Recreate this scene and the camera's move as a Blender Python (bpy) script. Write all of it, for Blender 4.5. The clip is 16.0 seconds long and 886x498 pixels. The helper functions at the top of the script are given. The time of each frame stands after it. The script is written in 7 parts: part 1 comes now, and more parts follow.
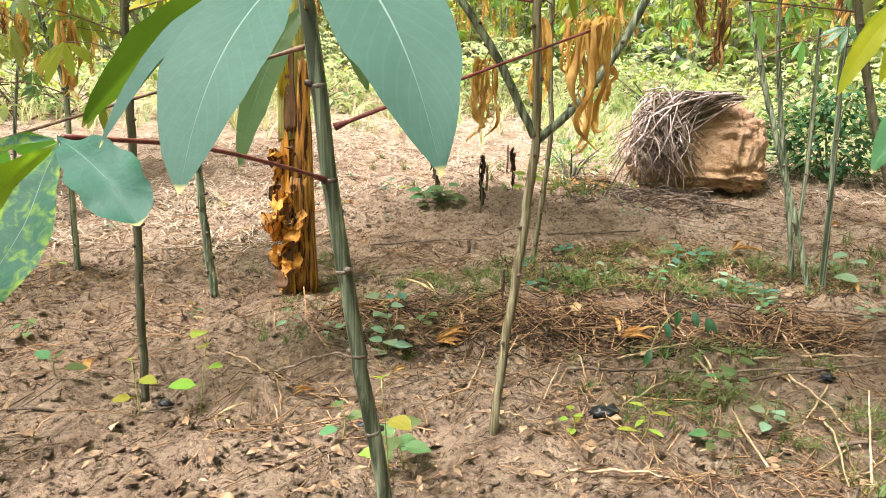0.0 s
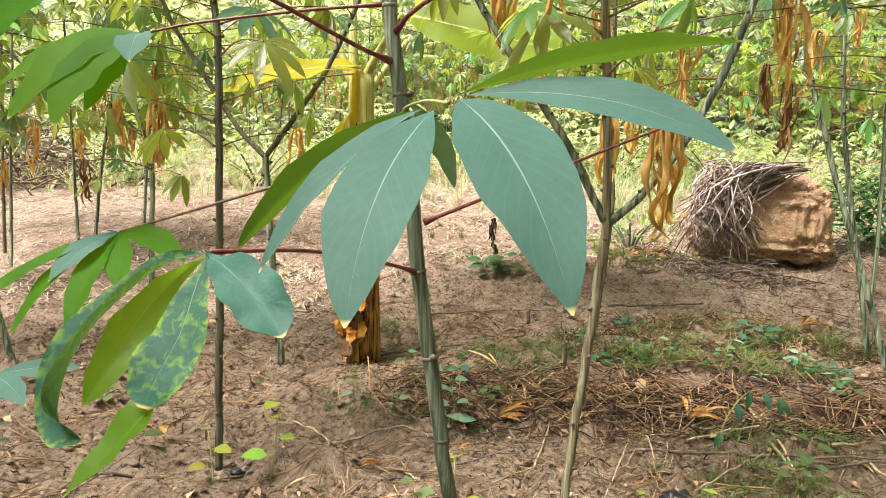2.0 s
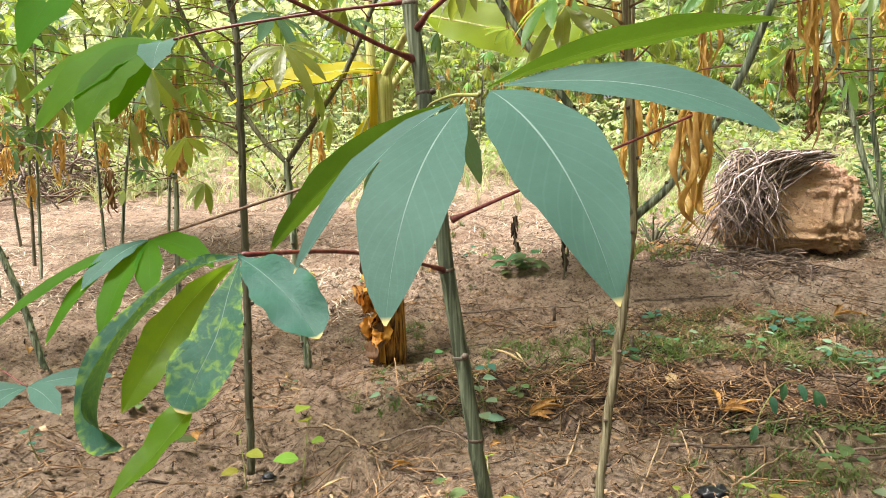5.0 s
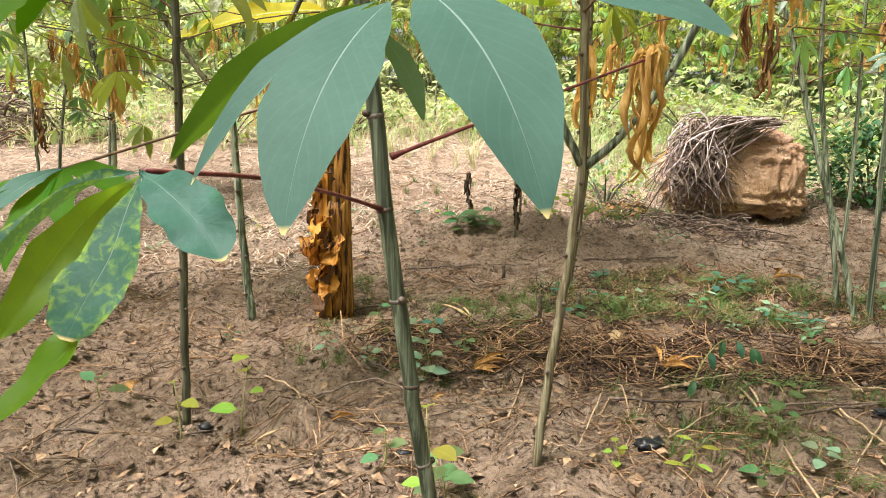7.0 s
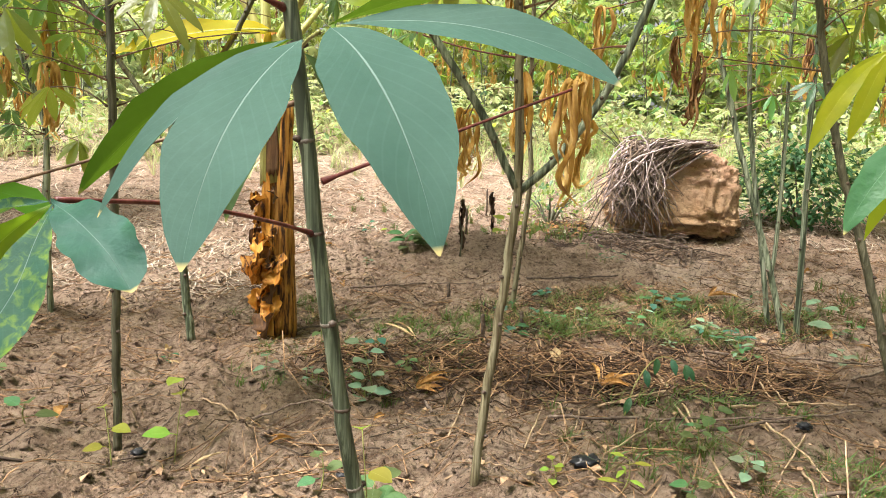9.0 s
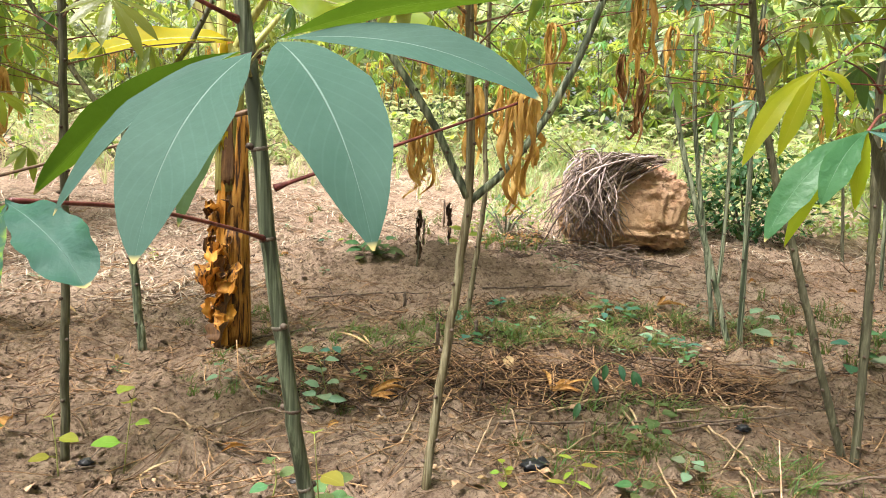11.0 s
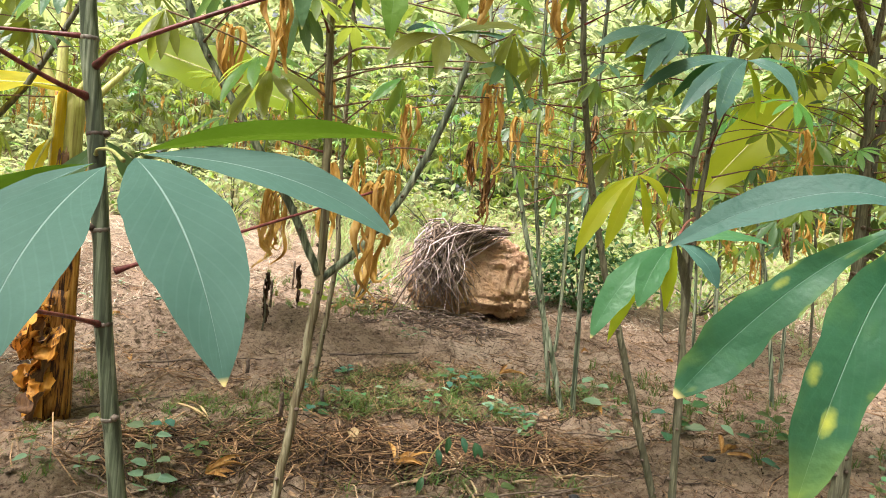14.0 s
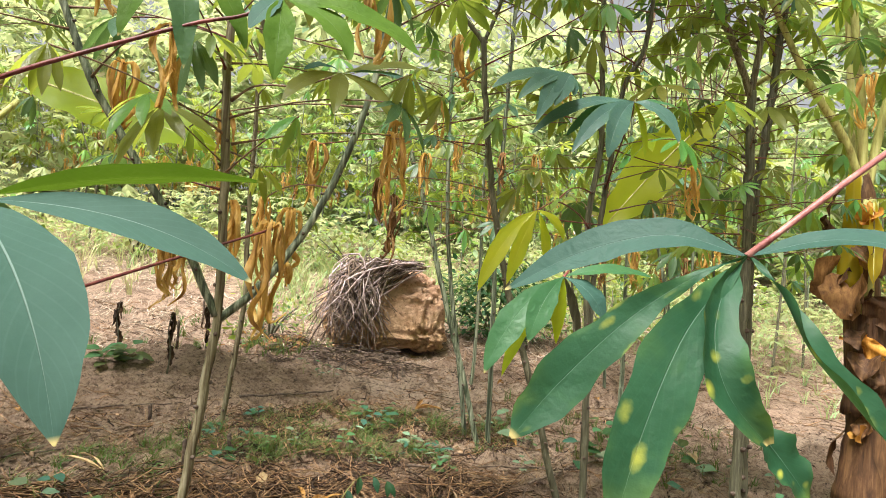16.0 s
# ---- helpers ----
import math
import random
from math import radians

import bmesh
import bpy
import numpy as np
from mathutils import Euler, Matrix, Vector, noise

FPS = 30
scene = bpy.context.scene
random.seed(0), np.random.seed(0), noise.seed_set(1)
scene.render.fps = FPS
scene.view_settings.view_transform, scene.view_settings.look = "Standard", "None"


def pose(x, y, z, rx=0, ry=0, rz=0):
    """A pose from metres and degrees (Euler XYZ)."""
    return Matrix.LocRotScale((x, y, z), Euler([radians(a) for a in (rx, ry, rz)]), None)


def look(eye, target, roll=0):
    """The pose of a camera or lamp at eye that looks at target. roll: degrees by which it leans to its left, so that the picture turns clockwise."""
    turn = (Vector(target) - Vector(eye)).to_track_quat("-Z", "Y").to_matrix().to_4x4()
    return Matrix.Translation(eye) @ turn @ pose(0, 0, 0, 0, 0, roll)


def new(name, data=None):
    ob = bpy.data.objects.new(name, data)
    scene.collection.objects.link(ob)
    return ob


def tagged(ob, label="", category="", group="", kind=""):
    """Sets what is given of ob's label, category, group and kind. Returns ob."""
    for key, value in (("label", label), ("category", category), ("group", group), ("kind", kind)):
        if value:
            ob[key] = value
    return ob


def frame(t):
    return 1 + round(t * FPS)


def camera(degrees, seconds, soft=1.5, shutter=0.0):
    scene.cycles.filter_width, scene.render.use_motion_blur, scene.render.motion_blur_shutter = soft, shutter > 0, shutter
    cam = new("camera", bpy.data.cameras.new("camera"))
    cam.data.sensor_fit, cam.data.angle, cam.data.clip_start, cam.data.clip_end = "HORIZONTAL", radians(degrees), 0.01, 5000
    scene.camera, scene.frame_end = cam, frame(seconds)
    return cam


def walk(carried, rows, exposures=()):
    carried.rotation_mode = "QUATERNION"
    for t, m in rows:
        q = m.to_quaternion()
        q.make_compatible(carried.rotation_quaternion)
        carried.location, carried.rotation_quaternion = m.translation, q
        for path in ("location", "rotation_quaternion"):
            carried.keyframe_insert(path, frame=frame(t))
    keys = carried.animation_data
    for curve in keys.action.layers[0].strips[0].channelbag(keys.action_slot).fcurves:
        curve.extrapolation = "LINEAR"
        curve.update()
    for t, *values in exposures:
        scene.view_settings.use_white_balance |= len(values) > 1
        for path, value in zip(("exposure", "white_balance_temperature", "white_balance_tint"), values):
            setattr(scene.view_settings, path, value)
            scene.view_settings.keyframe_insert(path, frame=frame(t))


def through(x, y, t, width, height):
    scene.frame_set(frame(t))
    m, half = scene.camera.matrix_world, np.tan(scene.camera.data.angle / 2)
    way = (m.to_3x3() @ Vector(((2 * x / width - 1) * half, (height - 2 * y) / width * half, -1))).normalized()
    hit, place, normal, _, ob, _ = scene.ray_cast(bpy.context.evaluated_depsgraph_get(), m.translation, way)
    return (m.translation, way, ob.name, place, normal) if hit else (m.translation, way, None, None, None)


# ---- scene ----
cam = camera(66.0, 16.0, 0.95)
PATH = [
    (0, (0.049, -0.318, 0.767), (-0.078, 1.642, 0.39), 1.2),
    (0.5, (0.046, -0.319, 0.792), (-0.071, 1.659, 0.523), 1.8),
    (1, (0.031, -0.337, 0.809), (-0.156, 1.644, 0.609), 1.9),
    (1.5, (0.021, -0.354, 0.817), (-0.218, 1.623, 0.624), 1.6),
    (2, (0.007, -0.363, 0.812), (-0.278, 1.607, 0.614), 1.3),
    (2.5, (-0.011, -0.367, 0.815), (-0.359, 1.594, 0.632), 0.8),
    (3, (-0.021, -0.372, 0.816), (-0.446, 1.574, 0.644), -0.0),
    (3.2, (-0.023, -0.376, 0.82), (-0.471, 1.566, 0.652), -0.7),
    (5.3, (-0.001, -0.346, 0.8), (-0.319, 1.617, 0.585), -0.2),
    (5.5, (0.001, -0.338, 0.794), (-0.298, 1.626, 0.56), 0.2),
    (6, (0.005, -0.325, 0.783), (-0.242, 1.642, 0.513), 0.8),
    (6.5, (0.012, -0.317, 0.777), (-0.21, 1.648, 0.477), 1.2),
    (7, (0.011, -0.313, 0.775), (-0.2, 1.651, 0.462), 1.3),
    (7.5, (0.011, -0.302, 0.774), (-0.164, 1.668, 0.472), 1.9),
    (8, (0.009, -0.302, 0.775), (-0.144, 1.669, 0.475), 2.3),
    (8.5, (0.025, -0.315, 0.785), (-0.092, 1.664, 0.522), 2.1),
    (8.7, (0.036, -0.318, 0.788), (-0.05, 1.664, 0.528), 2.1),
    (10.8, (0.046, -0.367, 0.779), (0.018, 1.617, 0.531), 1.8),
    (11, (0.055, -0.362, 0.784), (0.106, 1.625, 0.563), 2.6),
    (11.5, (0.053, -0.357, 0.791), (0.279, 1.624, 0.625), 5.4),
    (12, (0.033, -0.36, 0.812), (0.368, 1.61, 0.722), 5.0),
    (12.5, (0.021, -0.37, 0.818), (0.36, 1.6, 0.744), 5.2),
    (13, (0.026, -0.372, 0.823), (0.425, 1.587, 0.773), 5.9),
    (13.5, (0.029, -0.383, 0.83), (0.466, 1.569, 0.801), 6.4),
    (14, (0.048, -0.387, 0.833), (0.518, 1.557, 0.814), 5.5),
    (14.5, (0.058, -0.385, 0.833), (0.57, 1.548, 0.831), 5.2),
    (15, (0.064, -0.388, 0.833), (0.64, 1.528, 0.855), 5.4),
    (15.5, (0.078, -0.393, 0.836), (0.727, 1.498, 0.897), 5.2),
    (16, (0.087, -0.402, 0.843), (0.77, 1.475, 0.942), 4.4),
]
walk(cam, [(t, look(eye, target, roll)) for t, eye, target, roll in PATH], [(0, 1.95), (1, 1.84), (2.5, 1.76), (6, 1.65), (8.5, 1.7), (11, 1.74), (12.5, 1.72), (16, 1.52)])

# ---- world, sun, exposure ----
SUN_ELEV, SUN_AZ = 62.0, -128.0      # degrees; azimuth from straight ahead, minus to the left
world = bpy.data.worlds.new("overcast_sky")
scene.world = world
world.use_nodes = True
wn, wl = world.node_tree.nodes, world.node_tree.links
wn.clear()
sky = wn.new("ShaderNodeTexSky")
sky.sky_type, sky.sun_disc = "NISHITA", False
sky.sun_elevation, sky.sun_rotation = radians(SUN_ELEV), radians(SUN_AZ)
sky.air_density, sky.dust_density, sky.ozone_density = 1.3, 6.0, 1.0
veil = wn.new("ShaderNodeHueSaturation")
veil.inputs["Saturation"].default_value = 0.16
bg = wn.new("ShaderNodeBackground")
bg.inputs["Strength"].default_value = 0.059
wout = wn.new("ShaderNodeOutputWorld")
wl.new(sky.outputs[0], veil.inputs["Color"])
wl.new(veil.outputs[0], bg.inputs["Color"])
wl.new(bg.outputs[0], wout.inputs["Surface"])

sun = new("sun", bpy.data.lights.new("sun", "SUN"))
sun.data.energy, sun.data.angle, sun.data.color = 5.2, radians(25), (1.0, 0.94, 0.895)
sd = Vector((math.sin(radians(SUN_AZ)) * math.cos(radians(SUN_ELEV)), math.cos(radians(SUN_AZ)) * math.cos(radians(SUN_ELEV)), math.sin(radians(SUN_ELEV))))
sun.matrix_world = look(sd * 40, (0, 0, 0))

rng = random.Random(11)


# ---- materials ----
class Mat:
    """A small builder of node materials."""

    def __init__(self, name):
        self.m = bpy.data.materials.new(name)
        self.m.use_nodes = True
        self.t = self.m.node_tree
        self.t.nodes.clear()
        self.out = self.t.nodes.new("ShaderNodeOutputMaterial")

    def n(self, kind, operation="", data_type="", blend_type=""):
        node = self.t.nodes.new(kind)
        if operation:
            node.operation = operation
        if data_type:
            node.data_type = data_type
        if blend_type:
            node.blend_type = blend_type
        return node

    def link(self, a, b):
        self.t.links.new(a, b)

    def put(self, socket, value):
        if isinstance(value, bpy.types.NodeSocket):
            self.link(value, socket)
        else:
            socket.default_value = value

    def coords(self, which="Object"):
        return self.n("ShaderNodeTexCoord").outputs[which]

    def scaled(self, vec, s):
        mp = self.n("ShaderNodeMapping")
        self.link(vec, mp.inputs["Vector"])
        mp.inputs["Scale"].default_value = s
        return mp.outputs[0]

    def noise(self, vec, scale, detail=4.0, rough=0.6, distort=0.0):
        nz = self.n("ShaderNodeTexNoise")
        self.link(vec, nz.inputs["Vector"])
        nz.inputs["Scale"].default_value, nz.inputs["Detail"].default_value = scale, detail
        nz.inputs["Roughness"].default_value, nz.inputs["Distortion"].default_value = rough, distort
        return nz.outputs[0]

    def ramp(self, fac, *stops):
        rp = self.n("ShaderNodeValToRGB")
        els = rp.color_ramp.elements
        while len(els) < len(stops):
            els.new(0.5)
        for el, (pos, col) in zip(els, stops):
            el.position, el.color = pos, (*col, 1)
        self.put(rp.inputs["Fac"], fac)
        return rp.outputs[0]

    def span(self, value, lo, hi, a=0.0, b=1.0):
        mr = self.n("ShaderNodeMapRange")
        self.put(mr.inputs["Value"], value)
        for key, v in zip(("From Min", "From Max", "To Min", "To Max"), (lo, hi, a, b)):
            mr.inputs[key].default_value = v
        return mr.outputs[0]

    def math(self, op, a, b=0.0):
        mt = self.n("ShaderNodeMath", operation=op)
        self.put(mt.inputs[0], a)
        self.put(mt.inputs[1], b)
        return mt.outputs[0]

    def mix(self, fac, a, b, mode="MIX"):
        mx = self.n("ShaderNodeMix", data_type="RGBA", blend_type=mode)
        self.put(mx.inputs[0], fac)
        self.put(mx.inputs[6], (*a, 1) if isinstance(a, tuple) else a)
        self.put(mx.inputs[7], (*b, 1) if isinstance(b, tuple) else b)
        return mx.outputs[2]

    def bump(self, height, strength, dist):
        bp = self.n("ShaderNodeBump")
        self.link(height, bp.inputs["Height"])
        bp.inputs["Strength"].default_value, bp.inputs["Distance"].default_value = strength, dist
        return bp.outputs[0]

    def finish(self, color, rough=0.8, normal=None, spec=0.3, through=0.0, through_color=None, sheen=0.0):
        bs = self.n("ShaderNodeBsdfPrincipled")
        self.put(bs.inputs["Base Color"], (*color, 1) if isinstance(color, tuple) else color)
        self.put(bs.inputs["Roughness"], rough)
        bs.inputs["Specular IOR Level"].default_value = spec
        bs.inputs["Sheen Weight"].default_value = sheen
        if normal:
            self.link(normal, bs.inputs["Normal"])
        shader = bs.outputs[0]
        if through:
            tr = self.n("ShaderNodeBsdfTranslucent")
            tc = through_color if through_color is not None else color
            self.put(tr.inputs["Color"], (*tc, 1) if isinstance(tc, tuple) else tc)
            ms = self.n("ShaderNodeMixShader")
            ms.inputs[0].default_value = through
            self.link(shader, ms.inputs[1])
            self.link(tr.outputs[0], ms.inputs[2])
            shader = ms.outputs[0]
        self.link(shader, self.out.inputs["Surface"])
        return self.m


def soil_material():
    m = Mat("sandy_soil")
    p = m.coords()
    broad = m.noise(p, 0.8, 5, 0.65, 0.6)
    mid = m.noise(p, 7.0, 8, 0.74, 0.5)
    fine = m.noise(p, 48.0, 7, 0.8, 0.3)
    speck = m.noise(p, 170.0, 4, 0.75)
    crumbs = m.n("ShaderNodeTexVoronoi")
    m.link(p, crumbs.inputs["Vector"])
    crumbs.inputs["Scale"].default_value = 60.0
    cracks = m.n("ShaderNodeTexVoronoi")
    cracks.feature = "DISTANCE_TO_EDGE"
    shift = m.n("ShaderNodeTexNoise")
    m.link(p, shift.inputs["Vector"])
    shift.inputs["Scale"].default_value = 6.0
    warp = m.mix(0.12, p, shift.outputs["Color"])
    m.link(warp, cracks.inputs["Vector"])
    cracks.inputs["Scale"].default_value = 4.5
    col = m.ramp(broad, (0.3, (0.312, 0.209, 0.146)), (0.52, (0.438, 0.313, 0.225)), (0.72, (0.56, 0.432, 0.33)))
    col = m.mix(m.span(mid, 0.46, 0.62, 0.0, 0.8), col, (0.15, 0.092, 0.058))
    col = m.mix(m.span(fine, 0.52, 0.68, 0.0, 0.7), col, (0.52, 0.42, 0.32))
    # deep shade in pits and between crumbs, painted as near-black colour
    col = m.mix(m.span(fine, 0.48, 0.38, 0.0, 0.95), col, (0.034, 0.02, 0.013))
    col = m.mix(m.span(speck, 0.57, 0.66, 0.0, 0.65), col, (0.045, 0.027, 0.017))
    # rotted litter darkens the soil of the furrow
    at = m.n("ShaderNodeSeparateXYZ")
    m.link(p, at.inputs[0])
    dy = m.math("ABSOLUTE", m.math("SUBTRACT", at.outputs[1], 2.2))
    dx = m.math("ABSOLUTE", m.math("SUBTRACT", at.outputs[0], 0.4))
    edge = m.math("ADD", m.math("MULTIPLY", dy, 2.6), m.math("MULTIPLY", dx, 0.75))
    furrow = m.span(m.math("ADD", edge, m.math("MULTIPLY", mid, 0.9)), 1.5, 0.75)
    col = m.mix(m.math("MULTIPLY", furrow, 0.7), col, m.mix(m.span(fine, 0.35, 0.65), (0.05, 0.026, 0.015), (0.2, 0.1, 0.055)))
    # cracks are sunk by the bump, their shade painted dark as well
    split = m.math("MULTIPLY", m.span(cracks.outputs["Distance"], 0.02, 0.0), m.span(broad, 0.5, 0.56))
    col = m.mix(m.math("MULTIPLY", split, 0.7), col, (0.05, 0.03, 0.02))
    h = m.math("ADD", m.math("MULTIPLY", mid, 1.0), m.math("ADD", m.math("MULTIPLY", fine, 0.55), m.math("MULTIPLY", crumbs.outputs["Distance"], -0.15)))
    h = m.math("SUBTRACT", h, m.math("MULTIPLY", split, 0.25))
    return m.finish(col, m.span(fine, 0.3, 0.7, 0.75, 0.98), m.bump(h, 1.0, 0.075), 0.2)


def leaf_material(name, top, pale, glow, spots=0.0, spot=(0.55, 0.5, 0.04), rough=0.42, through=0.4, vein=0.55, vary=0.12, isle=0.0, spot_scale=46.0, spot_at=0.54, spec=0.3, edge=1.0, dots=0.0, crease=0.6):
    """Leaf blade: midrib and side veins from the blade's own u, v; colour drifts from leaf to leaf."""
    m = Mat(name)
    uv = m.n("ShaderNodeSeparateXYZ")
    m.link(m.coords("UV"), uv.inputs[0])
    u, v = uv.outputs[0], uv.outputs[1]
    off = m.math("ABSOLUTE", m.math("SUBTRACT", u, 0.5))
    p = m.coords()
    blotch = m.noise(p, 9.0, 4, 0.6)
    grain = m.noise(p, 160.0, 3, 0.6)
    rnd = m.math("FRACT", m.math("ADD", m.n("ShaderNodeObjectInfo").outputs["Random"], m.math("MULTIPLY", m.n("ShaderNodeNewGeometry").outputs["Random Per Island"], isle)))
    col = m.mix(m.span(blotch, 0.35, 0.7), top, pale)
    col = m.mix(m.span(grain, 0.35, 0.65, 0.0, 0.22), col, tuple(c * 0.75 for c in top))
    hs = m.n("ShaderNodeHueSaturation")
    m.put(hs.inputs["Color"], col)
    m.put(hs.inputs["Hue"], m.span(rnd, 0, 1, 0.5 - vary * 0.25, 0.5 + vary * 0.18))
    m.put(hs.inputs["Value"], m.span(rnd, 0, 1, 1 - vary, 1 + vary))
    col = hs.outputs[0]
    side = m.math("SINE", m.math("MULTIPLY", m.math("SUBTRACT", v, m.math("MULTIPLY", off, 0.55)), 75.0))
    sidemask = m.span(side, 0.8, 1.0, 0.0, 0.06 * vein)
    col = m.mix(sidemask, col, tuple(min(1, c * 1.7 + 0.05) for c in pale))
    wide = m.span(v, 0.0, 0.9, 0.02, 0.006)
    rib = m.math("MULTIPLY", m.span(m.math("SUBTRACT", wide, off), 0.0, 0.008), vein)
    col = m.mix(rib, col, tuple(min(1.0, c * 1.3 + 0.08) for c in pale))
    if spots:
        sp = m.noise(p, spot_scale, 3, 0.55, 0.8)
        area = m.noise(p, 7.0, 2, 0.5)
        mask = m.math("MULTIPLY", m.span(sp, spot_at, spot_at + 0.16), m.span(area, 0.5, 0.62, 0.25, 1.0))
        mask = m.math("ADD", mask, m.math("MULTIPLY", m.span(off, 0.36, 0.5, 0.0, edge), m.span(sp, 0.42, 0.62)))
        col = m.mix(m.math("MINIMUM", m.math("MULTIPLY", mask, spots), 1.0), col, spot)
    if dots:
        vor = m.n("ShaderNodeTexVoronoi")
        pos = m.n("ShaderNodeCombineXYZ")
        island = m.math("MULTIPLY", m.n("ShaderNodeNewGeometry").outputs["Random Per Island"], 37.0)
        m.put(pos.inputs[0], m.math("ADD", m.math("MULTIPLY", u, 2.6), island))
        m.put(pos.inputs[1], m.math("MULTIPLY", v, 11.0))
        m.put(pos.inputs[2], island)
        m.link(pos.outputs[0], vor.inputs["Vector"])
        vor.inputs["Scale"].default_value = 1.0
        pick = m.n("ShaderNodeSeparateColor")
        m.link(vor.outputs["Color"], pick.inputs[0])
        wob = m.math("MULTIPLY", m.noise(p, 260.0, 2), 0.2)
        dot = m.span(m.math("ADD", vor.outputs["Distance"], wob), 0.52, 0.12, 0.0, dots)
        dot = m.math("MULTIPLY", dot, m.span(pick.outputs[0], 0.5, 0.6))
        col = m.mix(m.math("MULTIPLY", dot, m.span(v, 0.3, 0.45)), col, (0.42, 0.44, 0.06))
        col = m.mix(m.math("MULTIPLY", m.span(v, 0.82, 1.0, 0.0, 0.4), m.span(sp if spots else blotch, 0.4, 0.6)), col, (0.28, 0.36, 0.03))
    tipmask = m.span(v, 0.972, 0.992, 0.0, 0.85)
    col = m.mix(tipmask, col, (0.5, 0.4, 0.16))
    crinkle = m.noise(p, 70.0, 2, 0.5, 0.6)
    relief = m.math("ADD", m.math("ADD", m.math("MULTIPLY", grain, 0.2), m.math("MULTIPLY", crinkle, crease)), blotch)
    nrm = m.bump(m.math("SUBTRACT", relief, m.math("MULTIPLY", rib, 0.5)), 0.5, 0.005)
    tcol = m.mix(0.25, glow, col)
    return m.finish(col, rough, nrm, spec, through, tcol)


def streaked(name, a, b, dark, scale=(60, 60, 6), rough=0.6, bump=0.35, through=0.0, isle=0.0, lo=0.3):
    """Fibrous surface: streaks that run along the height."""
    m = Mat(name)
    p = m.coords()
    st = m.noise(m.scaled(p, scale), 1.0, 5, 0.65, 0.3)
    bl = m.noise(p, 8.0, 4, 0.6)
    gr = m.noise(p, 120.0, 3, 0.6)
    col = m.ramp(st, (lo, dark), (0.5, a), (0.72 - 0.5 * max(0.0, lo - 0.3), b))
    col = m.mix(m.span(bl, 0.5, 0.75, 0.0, 0.6), col, dark)
    rnd = m.n("ShaderNodeObjectInfo").outputs["Random"]
    if isle:
        rnd = m.math("FRACT", m.math("ADD", rnd, m.n("ShaderNodeNewGeometry").outputs["Random Per Island"]))
    hs = m.n("ShaderNodeHueSaturation")
    m.put(hs.inputs["Color"], col)
    m.put(hs.inputs["Value"], m.span(rnd, 0, 1, 0.8 - isle, 1.15 + isle))
    h = m.math("ADD", st, m.math("MULTIPLY", gr, 0.4))
    return m.finish(hs.outputs[0], rough, m.bump(h, bump, 0.004), 0.3, through, hs.outputs[0] if through else None)


M_SOIL = soil_material()
M_STEM = streaked("cassava_stem_green_grey", (0.11, 0.135, 0.085), (0.33, 0.36, 0.265), (0.035, 0.045, 0.028), (75, 75, 0.9), 0.36, lo=0.42)
M_STEM_TAN = streaked("cassava_stem_tan", (0.14, 0.125, 0.07), (0.27, 0.245, 0.165), (0.075, 0.055, 0.03), (140, 140, 6), lo=0.4)
M_STEM_DARK = streaked("cassava_stem_dark", (0.085, 0.085, 0.052), (0.2, 0.19, 0.13), (0.04, 0.037, 0.025), (140, 140, 9))
M_NODE = streaked("leaf_scar", (0.08, 0.055, 0.04), (0.2, 0.16, 0.13), (0.02, 0.014, 0.012), (60, 60, 60))
M_RIM = streaked("node_rim", (0.12, 0.1, 0.08), (0.26, 0.23, 0.19), (0.06, 0.05, 0.035), (60, 60, 60))
M_PET_RED = streaked("petiole_red", (0.125, 0.03, 0.028), (0.24, 0.075, 0.06), (0.04, 0.012, 0.01), (80, 80, 20), 0.45)
M_PET_PINK = streaked("petiole_pink", (0.28, 0.11, 0.1), (0.38, 0.21, 0.18), (0.18, 0.06, 0.06), (80, 80, 20), 0.4)
M_PET_BROWN = streaked("petiole_brown", (0.14, 0.08, 0.05), (0.26, 0.17, 0.09), (0.05, 0.03, 0.02), (80, 80, 20), 0.5)
M_PET_GREEN = streaked("petiole_green", (0.22, 0.24, 0.07), (0.36, 0.34, 0.12), (0.14, 0.1, 0.04), (80, 80, 20), 0.45)
M_WAXY = leaf_material("leaf_waxy_blue_green", (0.031, 0.073, 0.055), (0.044, 0.092, 0.072), (0.08, 0.2, 0.06), 0.0, rough=0.68, through=0.12, vein=0.95, vary=0.02, spec=0.12, crease=0.1)
M_WAXY_OLD = leaf_material("leaf_waxy_older", (0.026, 0.07, 0.054), (0.04, 0.094, 0.074), (0.08, 0.2, 0.06), 0.0, rough=0.6, through=0.14, vein=0.7, vary=0.02, spec=0.2)
M_SPOT = leaf_material("leaf_mottled_yellow", (0.013, 0.06, 0.036), (0.034, 0.09, 0.066), (0.16, 0.3, 0.04), 0.72, (0.17, 0.27, 0.025), 0.6, 0.22, 1.0, 0.03, spot_scale=110.0, spot_at=0.5, spec=0.12, edge=0.8)
M_WAXY_TORN = leaf_material("leaf_waxy_blotched", (0.032, 0.085, 0.065), (0.046, 0.11, 0.086), (0.08, 0.2, 0.06), 0.6, (0.025, 0.09, 0.05), rough=0.55, through=0.14, vein=0.8, vary=0.02, spec=0.12, spot_scale=40.0, spot_at=0.5, edge=0.6)
M_SPOT_FINE = leaf_material("leaf_round_yellow_spots", (0.009, 0.05, 0.022), (0.024, 0.09, 0.044), (0.1, 0.26, 0.05), 0.5, (0.12, 0.23, 0.04), 0.55, 0.2, 0.7, 0.03, spot_scale=30.0, spot_at=0.56, spec=0.28, edge=0.3, dots=0.95, crease=0.3)
